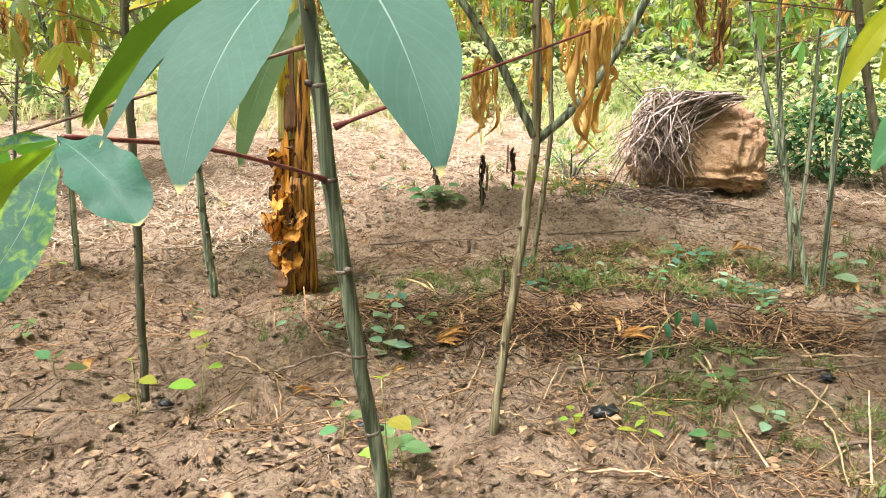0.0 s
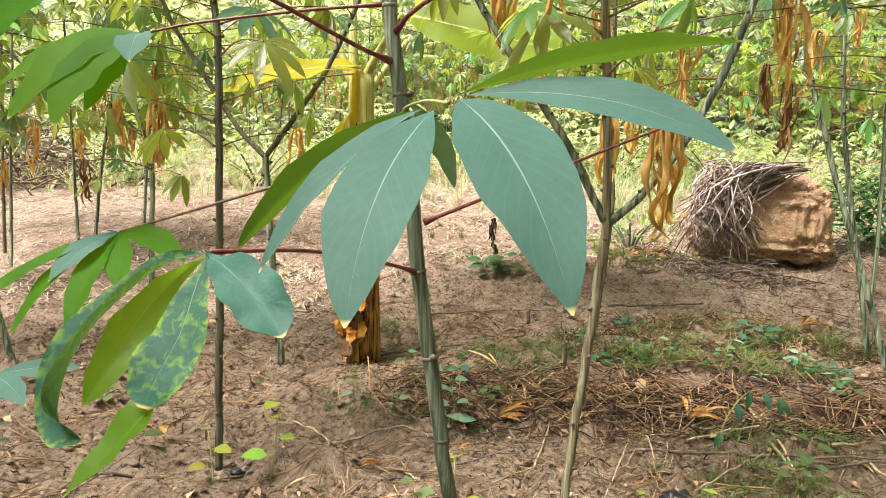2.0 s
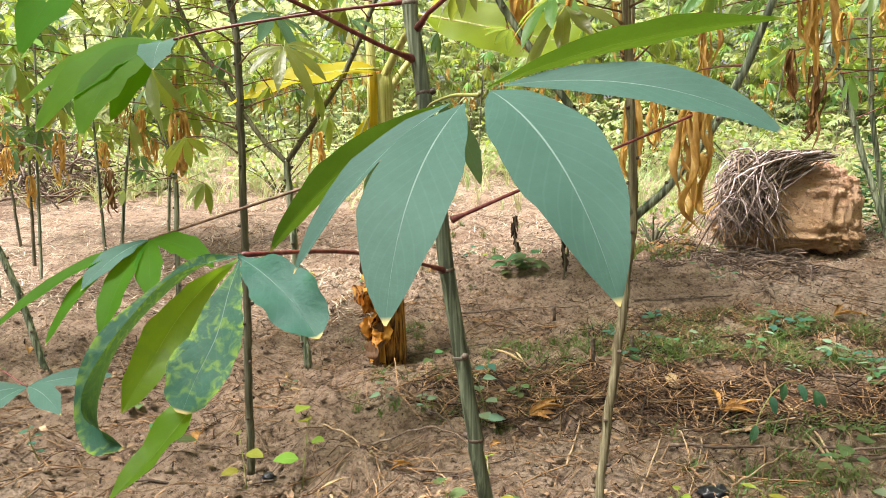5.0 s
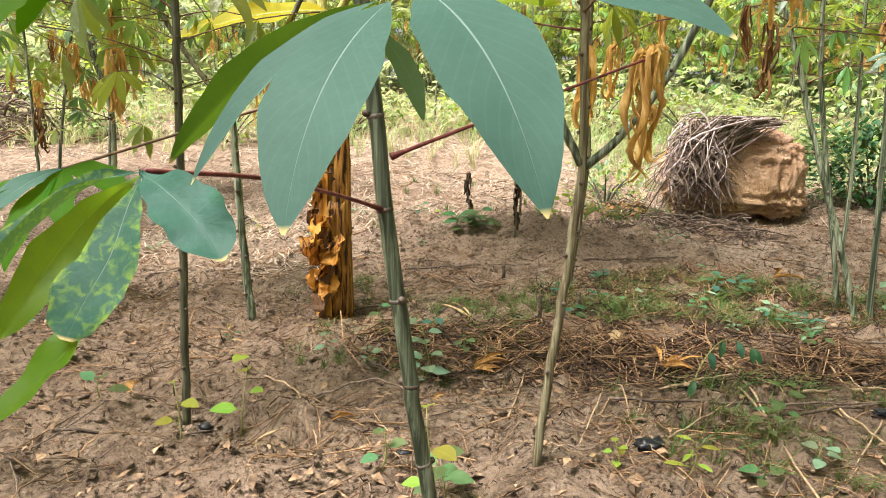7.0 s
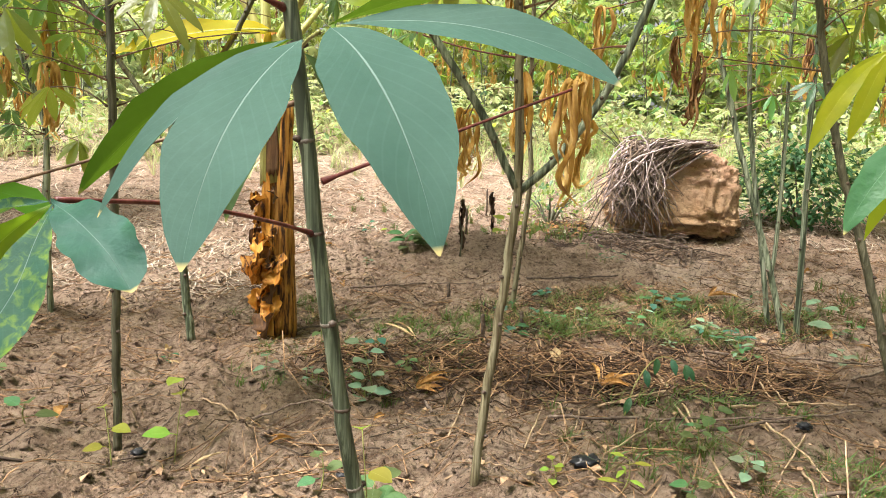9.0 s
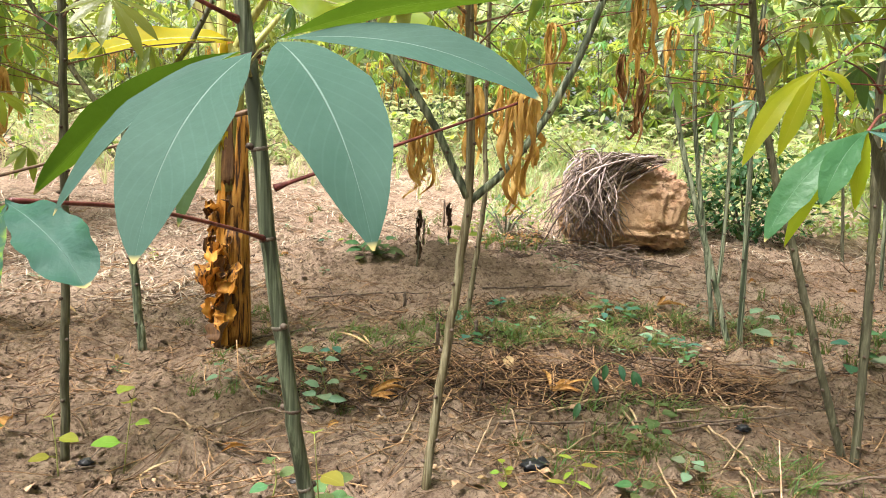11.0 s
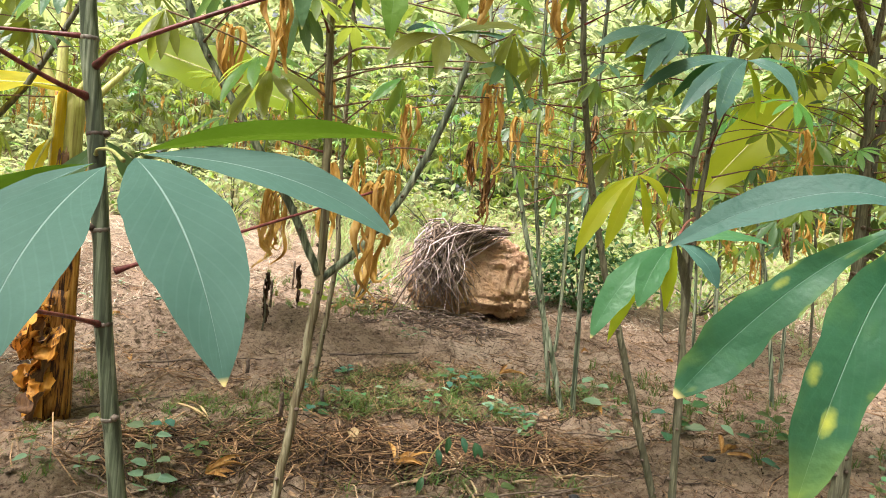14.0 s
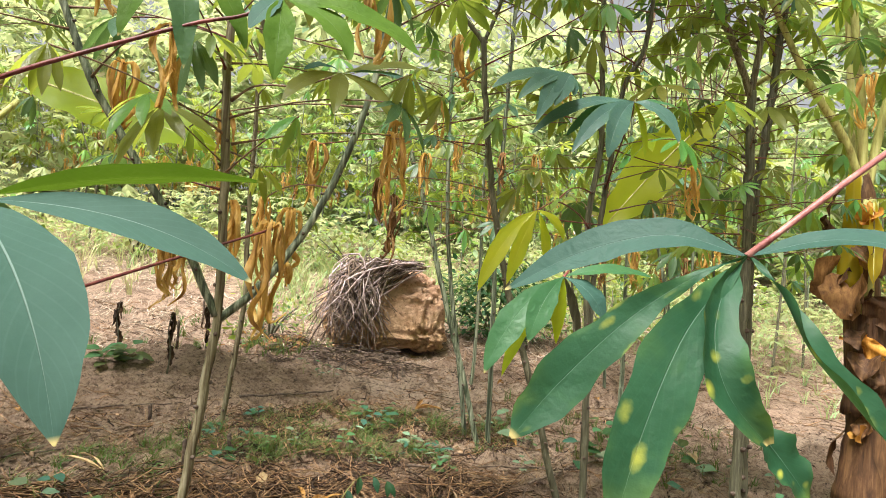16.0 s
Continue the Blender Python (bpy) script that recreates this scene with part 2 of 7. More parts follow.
M_YGREEN = leaf_material("leaf_yellow_green", (0.06, 0.17, 0.012), (0.12, 0.23, 0.018), (0.38, 0.7, 0.03), 0.6, (0.03, 0.11, 0.02), 0.5, 0.7, 0.9, 0.03, spot_scale=85.0, spot_at=0.5, edge=0.3)
M_YMOTTLE = leaf_material("leaf_yellow_mottled_green", (0.07, 0.18, 0.018), (0.14, 0.25, 0.025), (0.48, 0.76, 0.035), 0.9, (0.035, 0.12, 0.03), 0.5, 0.65, 1.0, 0.03, spot_scale=75.0, spot_at=0.47, edge=0.5)
M_FRESH = leaf_material("leaf_fresh_green", (0.024, 0.105, 0.006), (0.04, 0.14, 0.012), (0.26, 0.62, 0.02), 0.0, rough=0.6, through=0.6, vein=0.3, spec=0.08)
M_UNDER = leaf_material("leaf_mid_green", (0.045, 0.11, 0.012), (0.07, 0.14, 0.02), (0.12, 0.2, 0.01), 0.0, rough=0.55, through=0.3, vein=0.3, spec=0.12)
M_MID = leaf_material("leaf_deep_green", (0.021, 0.078, 0.026), (0.04, 0.115, 0.045), (0.14, 0.32, 0.04), 0.2, (0.07, 0.15, 0.03), rough=0.5, through=0.24, vein=0.5, vary=0.12, spec=0.25)
M_TEAL = leaf_material("leaf_teal", (0.03, 0.078, 0.06), (0.052, 0.115, 0.09), (0.12, 0.3, 0.12), 0.3, (0.1, 0.17, 0.06), rough=0.5, through=0.3, vein=0.6, vary=0.1, spec=0.4)
M_GREEN = leaf_material("leaf_green", (0.062, 0.145, 0.03), (0.118, 0.21, 0.065), (0.52, 0.6, 0.07), 0.0, rough=0.36, through=0.5, vein=0.35, vary=0.35, spec=0.32)
M_DARK = leaf_material("leaf_dark_green", (0.04, 0.1, 0.048), (0.078, 0.15, 0.088), (0.22, 0.38, 0.07), 0.0, rough=0.36, through=0.42, vein=0.4, vary=0.25, spec=0.32)
M_LIME = leaf_material("leaf_lime", (0.12, 0.2, 0.035), (0.19, 0.26, 0.065), (0.42, 0.5, 0.06), 0.0, rough=0.4, through=0.5, vein=0.3, vary=0.3, spec=0.32)
M_WEED = leaf_material("weed_green", (0.05, 0.115, 0.04), (0.11, 0.18, 0.075), (0.14, 0.26, 0.04), 0.25, (0.2, 0.22, 0.05), rough=0.6, through=0.3, vein=0.4, vary=0.35, spec=0.2)
M_WEED_PALE = leaf_material("weed_pale_green", (0.12, 0.2, 0.12), (0.2, 0.29, 0.18), (0.2, 0.32, 0.12), 0.2, (0.25, 0.27, 0.1), rough=0.6, through=0.25, vein=0.4, vary=0.3, spec=0.25)
M_WEED_LIME = leaf_material("weed_yellow_green", (0.17, 0.25, 0.03), (0.27, 0.34, 0.06), (0.34, 0.46, 0.04), 0.4, (0.34, 0.32, 0.06), rough=0.6, through=0.4, vein=0.4, vary=0.3, spec=0.2)
M_WEED_DARK = leaf_material("weed_dark_green", (0.025, 0.085, 0.05), (0.05, 0.13, 0.075), (0.07, 0.2, 0.05), 0.2, (0.12, 0.16, 0.05), rough=0.55, through=0.25, vein=0.4, vary=0.3, spec=0.25)
M_YELLOW = leaf_material("leaf_yellowing", (0.24, 0.33, 0.02), (0.38, 0.42, 0.02), (0.72, 0.82, 0.03), 0.55, (0.12, 0.24, 0.02), 0.42, 0.62, 0.6, 0.15, spec=0.4, spot_scale=22.0, spot_at=0.47)
M_DRY = streaked("dried_leaf", (0.6, 0.37, 0.09), (0.78, 0.57, 0.24), (0.26, 0.12, 0.04), (40, 40, 12), 0.7, 0.6, 0.5)
M_DRY_PALE = streaked("dried_leaf_straw", (0.46, 0.34, 0.18), (0.6, 0.48, 0.3), (0.22, 0.14, 0.07), (40, 40, 12), 0.85, 0.6, 0.2)
M_DRY_DARK = streaked("dried_leaf_dark", (0.22, 0.11, 0.04), (0.4, 0.22, 0.08), (0.06, 0.03, 0.015), (40, 40, 12), 0.8, 0.6, 0.15)
M_STRAW = streaked("straw", (0.25, 0.145, 0.075), (0.43, 0.29, 0.165), (0.085, 0.042, 0.022), (30, 30, 30), 0.85, isle=0.45)
M_STALK = streaked("pale_stalk", (0.36, 0.25, 0.15), (0.55, 0.42, 0.29), (0.16, 0.1, 0.06), (40, 40, 20), 0.85)
# rotting straw, darkened further to stand in for shade between the crumbs too
M_STRAW_DARK = streaked("rotting_straw_and_shade", (0.055, 0.032, 0.02), (0.13, 0.078, 0.045), (0.015, 0.009, 0.006), (30, 30, 30), 0.9, isle=0.35)
# pale straw, whitened further to carry the far ground's sunlight in its colour
M_STRAW_SUNLIT = streaked("pale_straw_sunlit", (0.46, 0.38, 0.29), (0.66, 0.58, 0.48), (0.2, 0.15, 0.11), (30, 30, 30), 0.85, isle=0.4)
M_TWIG = streaked("grey_twig", (0.14, 0.1, 0.075), (0.28, 0.22, 0.17), (0.045, 0.03, 0.022), (60, 60, 20), 0.85, isle=0.35)
M_FALLEN = streaked("fallen_leaf_brown", (0.4, 0.21, 0.06), (0.56, 0.36, 0.15), (0.14, 0.06, 0.02), (40, 40, 12), 0.8, 0.6, 0.2)
M_ROOT = streaked("dry_roots", (0.42, 0.33, 0.32), (0.68, 0.58, 0.57), (0.11, 0.08, 0.075), (60, 60, 20), 0.85, isle=0.35)
M_GRASS = leaf_material("grass_blade", (0.055, 0.105, 0.02), (0.12, 0.16, 0.05), (0.2, 0.28, 0.04), 0.0, rough=0.5, through=0.35, vein=0.1, vary=0.45, isle=1.0)
# bank grass paled: the sun on it is put into the colour
M_FARGRASS = leaf_material("bank_grass_sunlit", (0.22, 0.31, 0.11), (0.42, 0.47, 0.25), (0.46, 0.54, 0.2), 0.0, rough=0.4, through=0.45, vein=0.1, vary=0.5, isle=1.0, spec=0.5)
M_CHIP = streaked("leaf_crumb", (0.17, 0.105, 0.06), (0.32, 0.23, 0.145), (0.05, 0.03, 0.02), (40, 40, 40), 0.85, isle=0.5)
M_PALEGRASS = leaf_material("dry_grass_blade", (0.4, 0.4, 0.2), (0.52, 0.5, 0.3), (0.5, 0.5, 0.2), 0.0, rough=0.6, through=0.4, vein=0.1, vary=0.3, isle=1.0)
# far leaves lightened in three tones, sunlight and pale distance put into colour
M_FARLEAF = leaf_material("far_leaf_green_paled", (0.14, 0.2, 0.1), (0.31, 0.36, 0.22), (0.55, 0.62, 0.28), 0.0, rough=0.35, through=0.55, vein=0.1, vary=0.5, isle=1.0, spec=0.6)
M_FARLIME = leaf_material("far_leaf_lime_sunlit", (0.22, 0.27, 0.11), (0.38, 0.42, 0.22), (0.54, 0.6, 0.25), 0.0, rough=0.35, through=0.5, vein=0.1, vary=0.5, isle=1.0, spec=0.6)
M_FARSUN = leaf_material("far_leaf_sun_tint", (0.13, 0.21, 0.06), (0.25, 0.32, 0.12), (0.36, 0.48, 0.13), 0.0, rough=0.4, through=0.5, vein=0.1, vary=0.5, isle=1.0, spec=0.4)
M_BLACK = streaked("black_plastic", (0.015, 0.016, 0.02), (0.05, 0.05, 0.06), (0.006, 0.006, 0.008), (20, 20, 20), 0.35)
M_SHEATH = streaked("banana_sheath_orange", (0.42, 0.18, 0.03), (0.62, 0.34, 0.085), (0.04, 0.016, 0.008), (60, 60, 5), 0.6, 0.8, 0.1, lo=0.42)
M_SHEATH_DRY = streaked("banana_sheath_dry", (0.64, 0.3, 0.045), (0.76, 0.46, 0.13), (0.28, 0.09, 0.02), (30, 30, 8), 0.7, 0.6, 0.25)
M_SHEATH_BROWN = streaked("banana_sheath_brown", (0.105, 0.052, 0.023), (0.25, 0.14, 0.062), (0.032, 0.016, 0.009), (50, 50, 4), 0.7, 0.6, 0.1)
M_PSEUDO = streaked("banana_pseudostem", (0.42, 0.42, 0.14), (0.55, 0.52, 0.24), (0.16, 0.12, 0.04), (50, 50, 3), 0.5, 0.4)
M_BANANA = leaf_material("banana_blade", (0.2, 0.3, 0.02), (0.28, 0.37, 0.035), (0.66, 0.76, 0.035), 0.0, rough=0.45, through=0.68, vein=0.35, vary=0.1, spec=0.3)
M_BANANA_Y = leaf_material("banana_blade_yellow", (0.5, 0.42, 0.03), (0.42, 0.44, 0.05), (1.0, 0.8, 0.02), 0.3, (0.6, 0.4, 0.02), 0.5, 0.68, 0.4, 0.1)


def mound_material():
    m = Mat("mound_earth")
    p = m.coords()
    big = m.noise(p, 2.2, 5, 0.65, 0.5)
    fine = m.noise(p, 26.0, 7, 0.75)
    mid = m.noise(p, 8.0, 5, 0.7, 0.6)
    z = m.n("ShaderNodeSeparateXYZ")
    m.link(p, z.inputs[0])
    high = m.span(m.math("ADD", z.outputs[2], m.math("MULTIPLY", big, 0.5)), 0.55, 0.85)
    low = m.mix(m.span(mid, 0.35, 0.65), (0.52, 0.31, 0.17), (0.68, 0.46, 0.29))
    top = m.mix(m.span(mid, 0.35, 0.65), (0.58, 0.33, 0.21), (0.74, 0.5, 0.35))
    col = m.mix(high, low, top)
    # crevice shade painted in: dark brown where the bump's fine noise is low
    col = m.mix(m.span(fine, 0.47, 0.36, 0.0, 0.7), col, (0.2, 0.1, 0.05))
    h = m.math("ADD", fine, m.math("MULTIPLY", mid, 0.8))
    return m.finish(col, 0.92, m.bump(h, 1.0, 0.06), 0.2)


M_MOUND = mound_material()


# ---- building helpers ----
def thing(name, place, label, category, group=""):
    ob = new(name)
    ob.location = place
    ob.empty_display_size = 0.05
    return tagged(ob, label, category, group)


def mesh_of(name, bm, mats, smooth=True):
    me = bpy.data.meshes.new(name)
    bm.to_mesh(me)
    bm.free()
    for mt in (mats if isinstance(mats, (list, tuple)) else [mats]):
        me.materials.append(mt)
    if smooth:
        me.polygons.foreach_set("use_smooth", [True] * len(me.polygons))
    return me


def part(name, bm, material, parent=None, label="", smooth=True):
    """Links a bmesh in world places as one mesh object, under a thing when one is given."""
    me = mesh_of(name, bm, material, smooth)
    ob = new(name, me)
    if parent is not None:
        base = parent.location if parent.parent is None else parent.location + parent.parent.location
        me.transform(Matrix.Translation(-base))
        ob.parent = parent
    return tagged(ob, label)


def stuff(name, verts, faces, material, label, category, parent=None, uvs=None):
    me = bpy.data.meshes.new(name)
    me.from_pydata(verts, [], faces)
    for mt in (material if isinstance(material, (list, tuple)) else [material]):
        me.materials.append(mt)
    me.polygons.foreach_set("use_smooth", [True] * len(me.polygons))
    if uvs is not None:
        layer = me.uv_layers.new(name="UVMap")
        layer.data.foreach_set("uv", np.asarray(uvs, dtype=np.float32).ravel())
    ob = new(name, me)
    if parent is not None:
        ob.parent = parent
    return tagged(ob, label, category, kind="stuff")


def shared(name, me, parent, matrix, label=""):
    """One more object on a mesh that others use too, placed in the world under a thing."""
    ob = new(name, me)
    ob.parent = parent
    ob.matrix_basis = Matrix.Translation(-parent.location) @ matrix
    return tagged(ob, label)


def tube(bm, pts, radii, sides=8, cap=True, mat=0):
    """A round tube along points, its radius given point by point."""
    pts = [Vector(p) for p in pts]
    rings, ref = [], None
    for i, p in enumerate(pts):
        d = (pts[min(i + 1, len(pts) - 1)] - pts[max(i - 1, 0)]).normalized()
        if ref is None:
            ref = d.orthogonal().normalized()
        ref = (ref - d * ref.dot(d)).normalized()
        w = d.cross(ref)
        r = radii[i] if isinstance(radii, (list, tuple)) else radii
        rings.append([bm.verts.new(p + (ref * math.cos(a) + w * math.sin(a)) * r) for a in (2 * math.pi * k / sides for k in range(sides))])
    for a, b in zip(rings, rings[1:]):
        for k in range(sides):
            f = bm.faces.new((a[k], a[(k + 1) % sides], b[(k + 1) % sides], b[k]))
            f.material_index = mat
    if cap:
        for ring in (rings[0][::-1], rings[-1]):
            bm.faces.new(ring).material_index = mat


def smooth_line(pts, n):
    """n points evenly along a Catmull-Rom line through pts."""
    pts = [Vector(p) for p in pts]
    ext = [pts[0] * 2 - pts[1], *pts, pts[-1] * 2 - pts[-2]]
    out = []
    for i in range(n):
        s = i / (n - 1) * (len(pts) - 1)
        k = min(int(s), len(pts) - 2)
        u = s - k
        a, b, c, d = ext[k:k + 4]
        out.append(0.5 * (2 * b + (c - a) * u + (2 * a - 5 * b + 4 * c - d) * u * u + (3 * b - a - 3 * c + d) * u ** 3))
    return out


def blade(bm, base, tip, width, facing, bow=(0, 0, 0), fold=0.12, wave=0.04, rows=12, cols=6, shape=0.55, mat=0, twist=0.0, seed=0.0, curl=0.0, ragged=0.06):
    """One lobe of a leaf from base to tip: bowed midline, folded along the rib, wavy at the edges; facing is where its upper side looks."""
    uvl = bm.loops.layers.uv.verify()
    base, tip = Vector(base), Vector(tip)
    ctrl = (base + tip) / 2 + Vector(bow)
    facing = Vector(facing)
    grid = []
    for i in range(rows + 1):
        s = i / rows
        c = base * (1 - s) ** 2 + ctrl * 2 * s * (1 - s) + tip * s * s
        t = ((ctrl - base) * (1 - s) + (tip - ctrl) * s).normalized()
        nrm = (facing - t * facing.dot(t)).normalized()
        if twist:
            nrm = Matrix.Rotation(twist * s, 3, t) @ nrm
        b = t.cross(nrm)
        q = s ** (math.log(0.5) / math.log(shape))
        w = width / 2 * max(0.03 if 0 < i < rows else 0.02, math.sin(math.pi * q) ** 0.85 * (1 - 0.12 * s))
        row = []
        for j in range(cols + 1):
            u = 2 * j / cols - 1
            lift = fold * abs(u) * w + curl * u * u * w + wave * width * abs(u) ** 1.5 * math.sin(s * 17 + seed * 5 + (2.0 if u > 0 else 0)) * 0.6
            ripple = 1 + ragged * (math.sin(s * 23 + seed * 3 + u) + 0.6 * math.sin(s * 41 + seed * 7 + 2 * u)) * abs(u)
            row.append((bm.verts.new(c + b * (u * w * ripple) + nrm * lift), (j / cols, s)))
        grid.append(row)
    for a, b in zip(grid, grid[1:]):
        for j in range(cols):
            quad = (a[j], a[j + 1], b[j + 1], b[j])
            f = bm.faces.new([v for v, _ in quad])
            f.material_index = mat
            for lp, (_, uv) in zip(f.loops, quad):
                lp[uvl].uv = uv


def lobe(bm, pts, width, facing, fold=0.2, wave=0.05, rows=26, cols=10, shape=0.55, mat=0, seed=0.0, curl=0.0, ragged=0.05, turn=0.0, blunt=0.0):
    """One lobe of a leaf whose midrib runs through pts; facing is where its upper side looks, turn rolls it towards the tip, blunt keeps the end broad."""
    uvl = bm.loops.layers.uv.verify()
    line = smooth_line(pts, rows + 1)
    facing = Vector(facing)
    grid = []
    for i, c in enumerate(line):
        s = i / rows
        t = (line[min(i + 1, rows)] - line[max(i - 1, 0)]).normalized()
        nrm = (facing - t * facing.dot(t)).normalized()
        if turn:
            nrm = Matrix.Rotation(turn * s, 3, t) @ nrm
        b = t.cross(nrm)
        q = s ** (math.log(0.5) / math.log(shape))
        full = max(0.03, math.sin(math.pi * q)) ** 0.85
        if blunt and s > shape:
            full = full * (1 - blunt) + blunt * min(1.0, (1.0 - s) * 9 + 0.25)
        w = width / 2 * max(0.03, full)
        row = []
        for j in range(cols + 1):
            u = 2 * j / cols - 1
            lift = fold * abs(u) * w + curl * u * u * w + wave * width * abs(u) ** 1.5 * math.sin(s * 17 + seed * 5 + (2.0 if u > 0 else 0)) * 0.6
            ripple = 1 + ragged * (math.sin(s * 23 + seed * 3 + u) + 0.6 * math.sin(s * 47 + seed * 7 + 2 * u)) * abs(u)
            row.append((bm.verts.new(c + b * (u * w * ripple) + nrm * lift), (j / cols, s)))
        grid.append(row)
    for a, b in zip(grid, grid[1:]):
        for j in range(cols):
            quad = (a[j], a[j + 1], b[j + 1], b[j])
            f = bm.faces.new([v for v, _ in quad])
            f.material_index = mat
            for lp, (_, uv) in zip(f.loops, quad):
                lp[uvl].uv = uv


def terrain(x, y):
    k = 1.5
    z = 0.17 * math.log1p(math.exp(min(40.0, k * (y - 3.8)))) / k - 0.0595 * math.log1p(math.exp(min(40.0, y - 11.0)))
    z += 0.13 * math.exp(-((x - 0.05) / 0.95) ** 2 - ((y - 4.25) / 0.5) ** 2)
    near = 1.0 / (1.0 + (max(0.0, abs(y) - 9) / 6) ** 2)
    z += near * (0.05 * noise.noise((x * 0.55, y * 0.55, 3.1)) + 0.022 * noise.noise((x * 2.1, y * 2.1, 7.7)))
    if -4.4 < x < 4.6 and 0.0 < y < 7.4:
        fade = min(1.0, (x + 4.4) * 2, (4.6 - x) * 2, y * 2, (7.4 - y) * 2)
        p = Vector((x, y, 0.0))
        lump = noise.noise(p * 4.0 + Vector((0, 0, 4))) * 0.05 + max(0.0, noise.noise(p * 9.0)) * 0.06 + abs(noise.noise(p * 19.0)) * 0.036 + noise.noise(p * 34.0) * 0.012 - 0.026
        z += lump * fade
    return z


def on_ground(x, y, up=0.0):
    return Vector((x, y, terrain(x, y) + up))


# ---- ground ----
def axis_lines(lo, hi, step, far):
    mid = [lo + step * i for i in range(int((hi - lo) / step) + 1)]
    out, d = [], step
    while d < far:
        d *= 1.28
        out.append(d)
    acc, left, right = 0.0, [], []
    for d in out:
        acc += d
        left.append(lo - acc)
        right.append(mid[-1] + acc)
    return left[::-1] + mid + right


def build_ground():
    xs, ys = axis_lines(-3.4, 3.6, 0.021, 120), axis_lines(0.6, 5.6, 0.021, 120)
    verts, faces = [], []
    for y in ys:
        for x in xs:
            z = terrain(x, y)
            verts.append((x, y, z))
    nx = len(xs)
    for j in range(len(ys) - 1):
        for i in range(nx - 1):
            a = j * nx + i
            faces.append((a, a + 1, a + 1 + nx, a + nx))
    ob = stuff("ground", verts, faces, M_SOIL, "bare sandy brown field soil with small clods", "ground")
    ob["kind"] = "structure"
    return ob


build_ground()

# ---- leaves shared by the plants ----
LEAVES = {}


def palmate_leaf(seed, lobes, length, droop, mat, width=0.25, rows=7, cols=4):
    """Cassava leaf at the origin: lobes spread round +Y, its upper side to +Z, hanging more at the tips with droop."""
    r = random.Random(seed)
    bm = bmesh.new()
    for i in range(lobes):
        a = radians((i - (lobes - 1) / 2) * (250 / lobes) + r.uniform(-6, 6))
        ln = length * (1 - 0.32 * abs(i - (lobes - 1) / 2) / ((lobes - 1) / 2)) * r.uniform(0.9, 1.08)
        out = Vector((math.sin(a), math.cos(a), 0))
        d = droop * r.uniform(0.75, 1.25)
        tip = out * ln * math.cos(d) + Vector((0, 0, -ln * math.sin(d)))
        blade(bm, out * 0.004, tip, ln * width * r.uniform(0.9, 1.15), (out.x * math.sin(d), out.y * math.sin(d), 1), (0, 0, ln * 0.13 * (1 if d > 0.3 else 0.5)), 0.15, 0.03, rows, cols, 0.58, 0, r.uniform(-0.3, 0.3), seed + i)
    return mesh_of("leaf", bm, mat)


def ribbon(bm, pts, width, turn, rate, fold, n=16):
    """A shrivelled strip along pts, folded lengthwise and twisting as it goes."""
    uvl = bm.loops.layers.uv.verify()
    line = smooth_line(pts, n)
    rows = []
    for i, p in enumerate(line):
        s = i / (n - 1)
        t = (line[min(i + 1, n - 1)] - line[max(i - 1, 0)]).normalized()
        a = t.orthogonal().normalized()
        if abs(t.z) > 0.2:
            a = (Vector((1, 0, 0)) - t * t.x).normalized()
        sidev = Matrix.Rotation(turn + rate * s, 3, t) @ a
        up = t.cross(sidev)
        w = width / 2 * (0.25 + 0.95 * math.sin(math.pi * min(1.0, 0.06 + s * 0.94)) ** 0.7) * (1 + 0.25 * math.sin(s * 19 + turn))
        rows.append([bm.verts.new(p + sidev * w * u + up * w * (fold * abs(u) + 0.25 * math.sin(s * 14 + u * 2 + turn))) for u in (-1, -0.45, 0, 0.45, 1)])
    for k, (a, b) in enumerate(zip(rows, rows[1:])):
        for q in range(4):
            f = bm.faces.new((a[q], a[q + 1], b[q + 1], b[q]))
            for lp, uv in zip(f.loops, ((q, k), (q + 1, k), (q + 1, k + 1), (q, k + 1))):
                lp[uvl].uv = (uv[0] / 4, uv[1] / n)


def dried_bunch(seed, length, mat):
    """A dead leaf: narrow shrivelled lobes, rolled lengthwise, that hang together from the petiole's end at the origin."""
    r = random.Random(seed)
    bm = bmesh.new()
    for i in range(r.randint(7, 9)):
        a = r.uniform(0, 6.28)
        ln = length * r.uniform(0.6, 1.25)
        out = Vector((math.cos(a), math.sin(a), 0)) * ln
        wig = lambda k: Vector((r.uniform(-k, k), r.uniform(-k, k), r.uniform(-k, k) * 0.4)) * ln
        reach = r.uniform(0.05, 0.26)
        pts = [(0, 0, 0), out * reach * 0.7 + Vector((0, 0, 0.03 * ln)), out * reach + Vector((0, 0, -0.25 * ln)) + wig(0.05), out * reach * 0.8 + Vector((0, 0, -0.5 * ln)) + wig(0.08), out * reach * r.uniform(0.0, 1.2) + Vector((0, 0, -0.75 * ln)) + wig(0.08), out * reach * r.uniform(-0.5, 1.2) + Vector((0, 0, -0.98 * ln)) + wig(0.07)]
        if r.random() < 0.5:
            pts.append(Vector(pts[-1]) + out * r.uniform(-0.2, 0.2) + Vector((0, 0, ln * r.uniform(0.02, 0.16))))
        ribbon(bm, pts, ln * r.uniform(0.035, 0.08), r.uniform(0, 6.28), r.uniform(-6, 6), r.uniform(0.6, 1.8), 20)
    return mesh_of("dried_leaf", bm, mat)


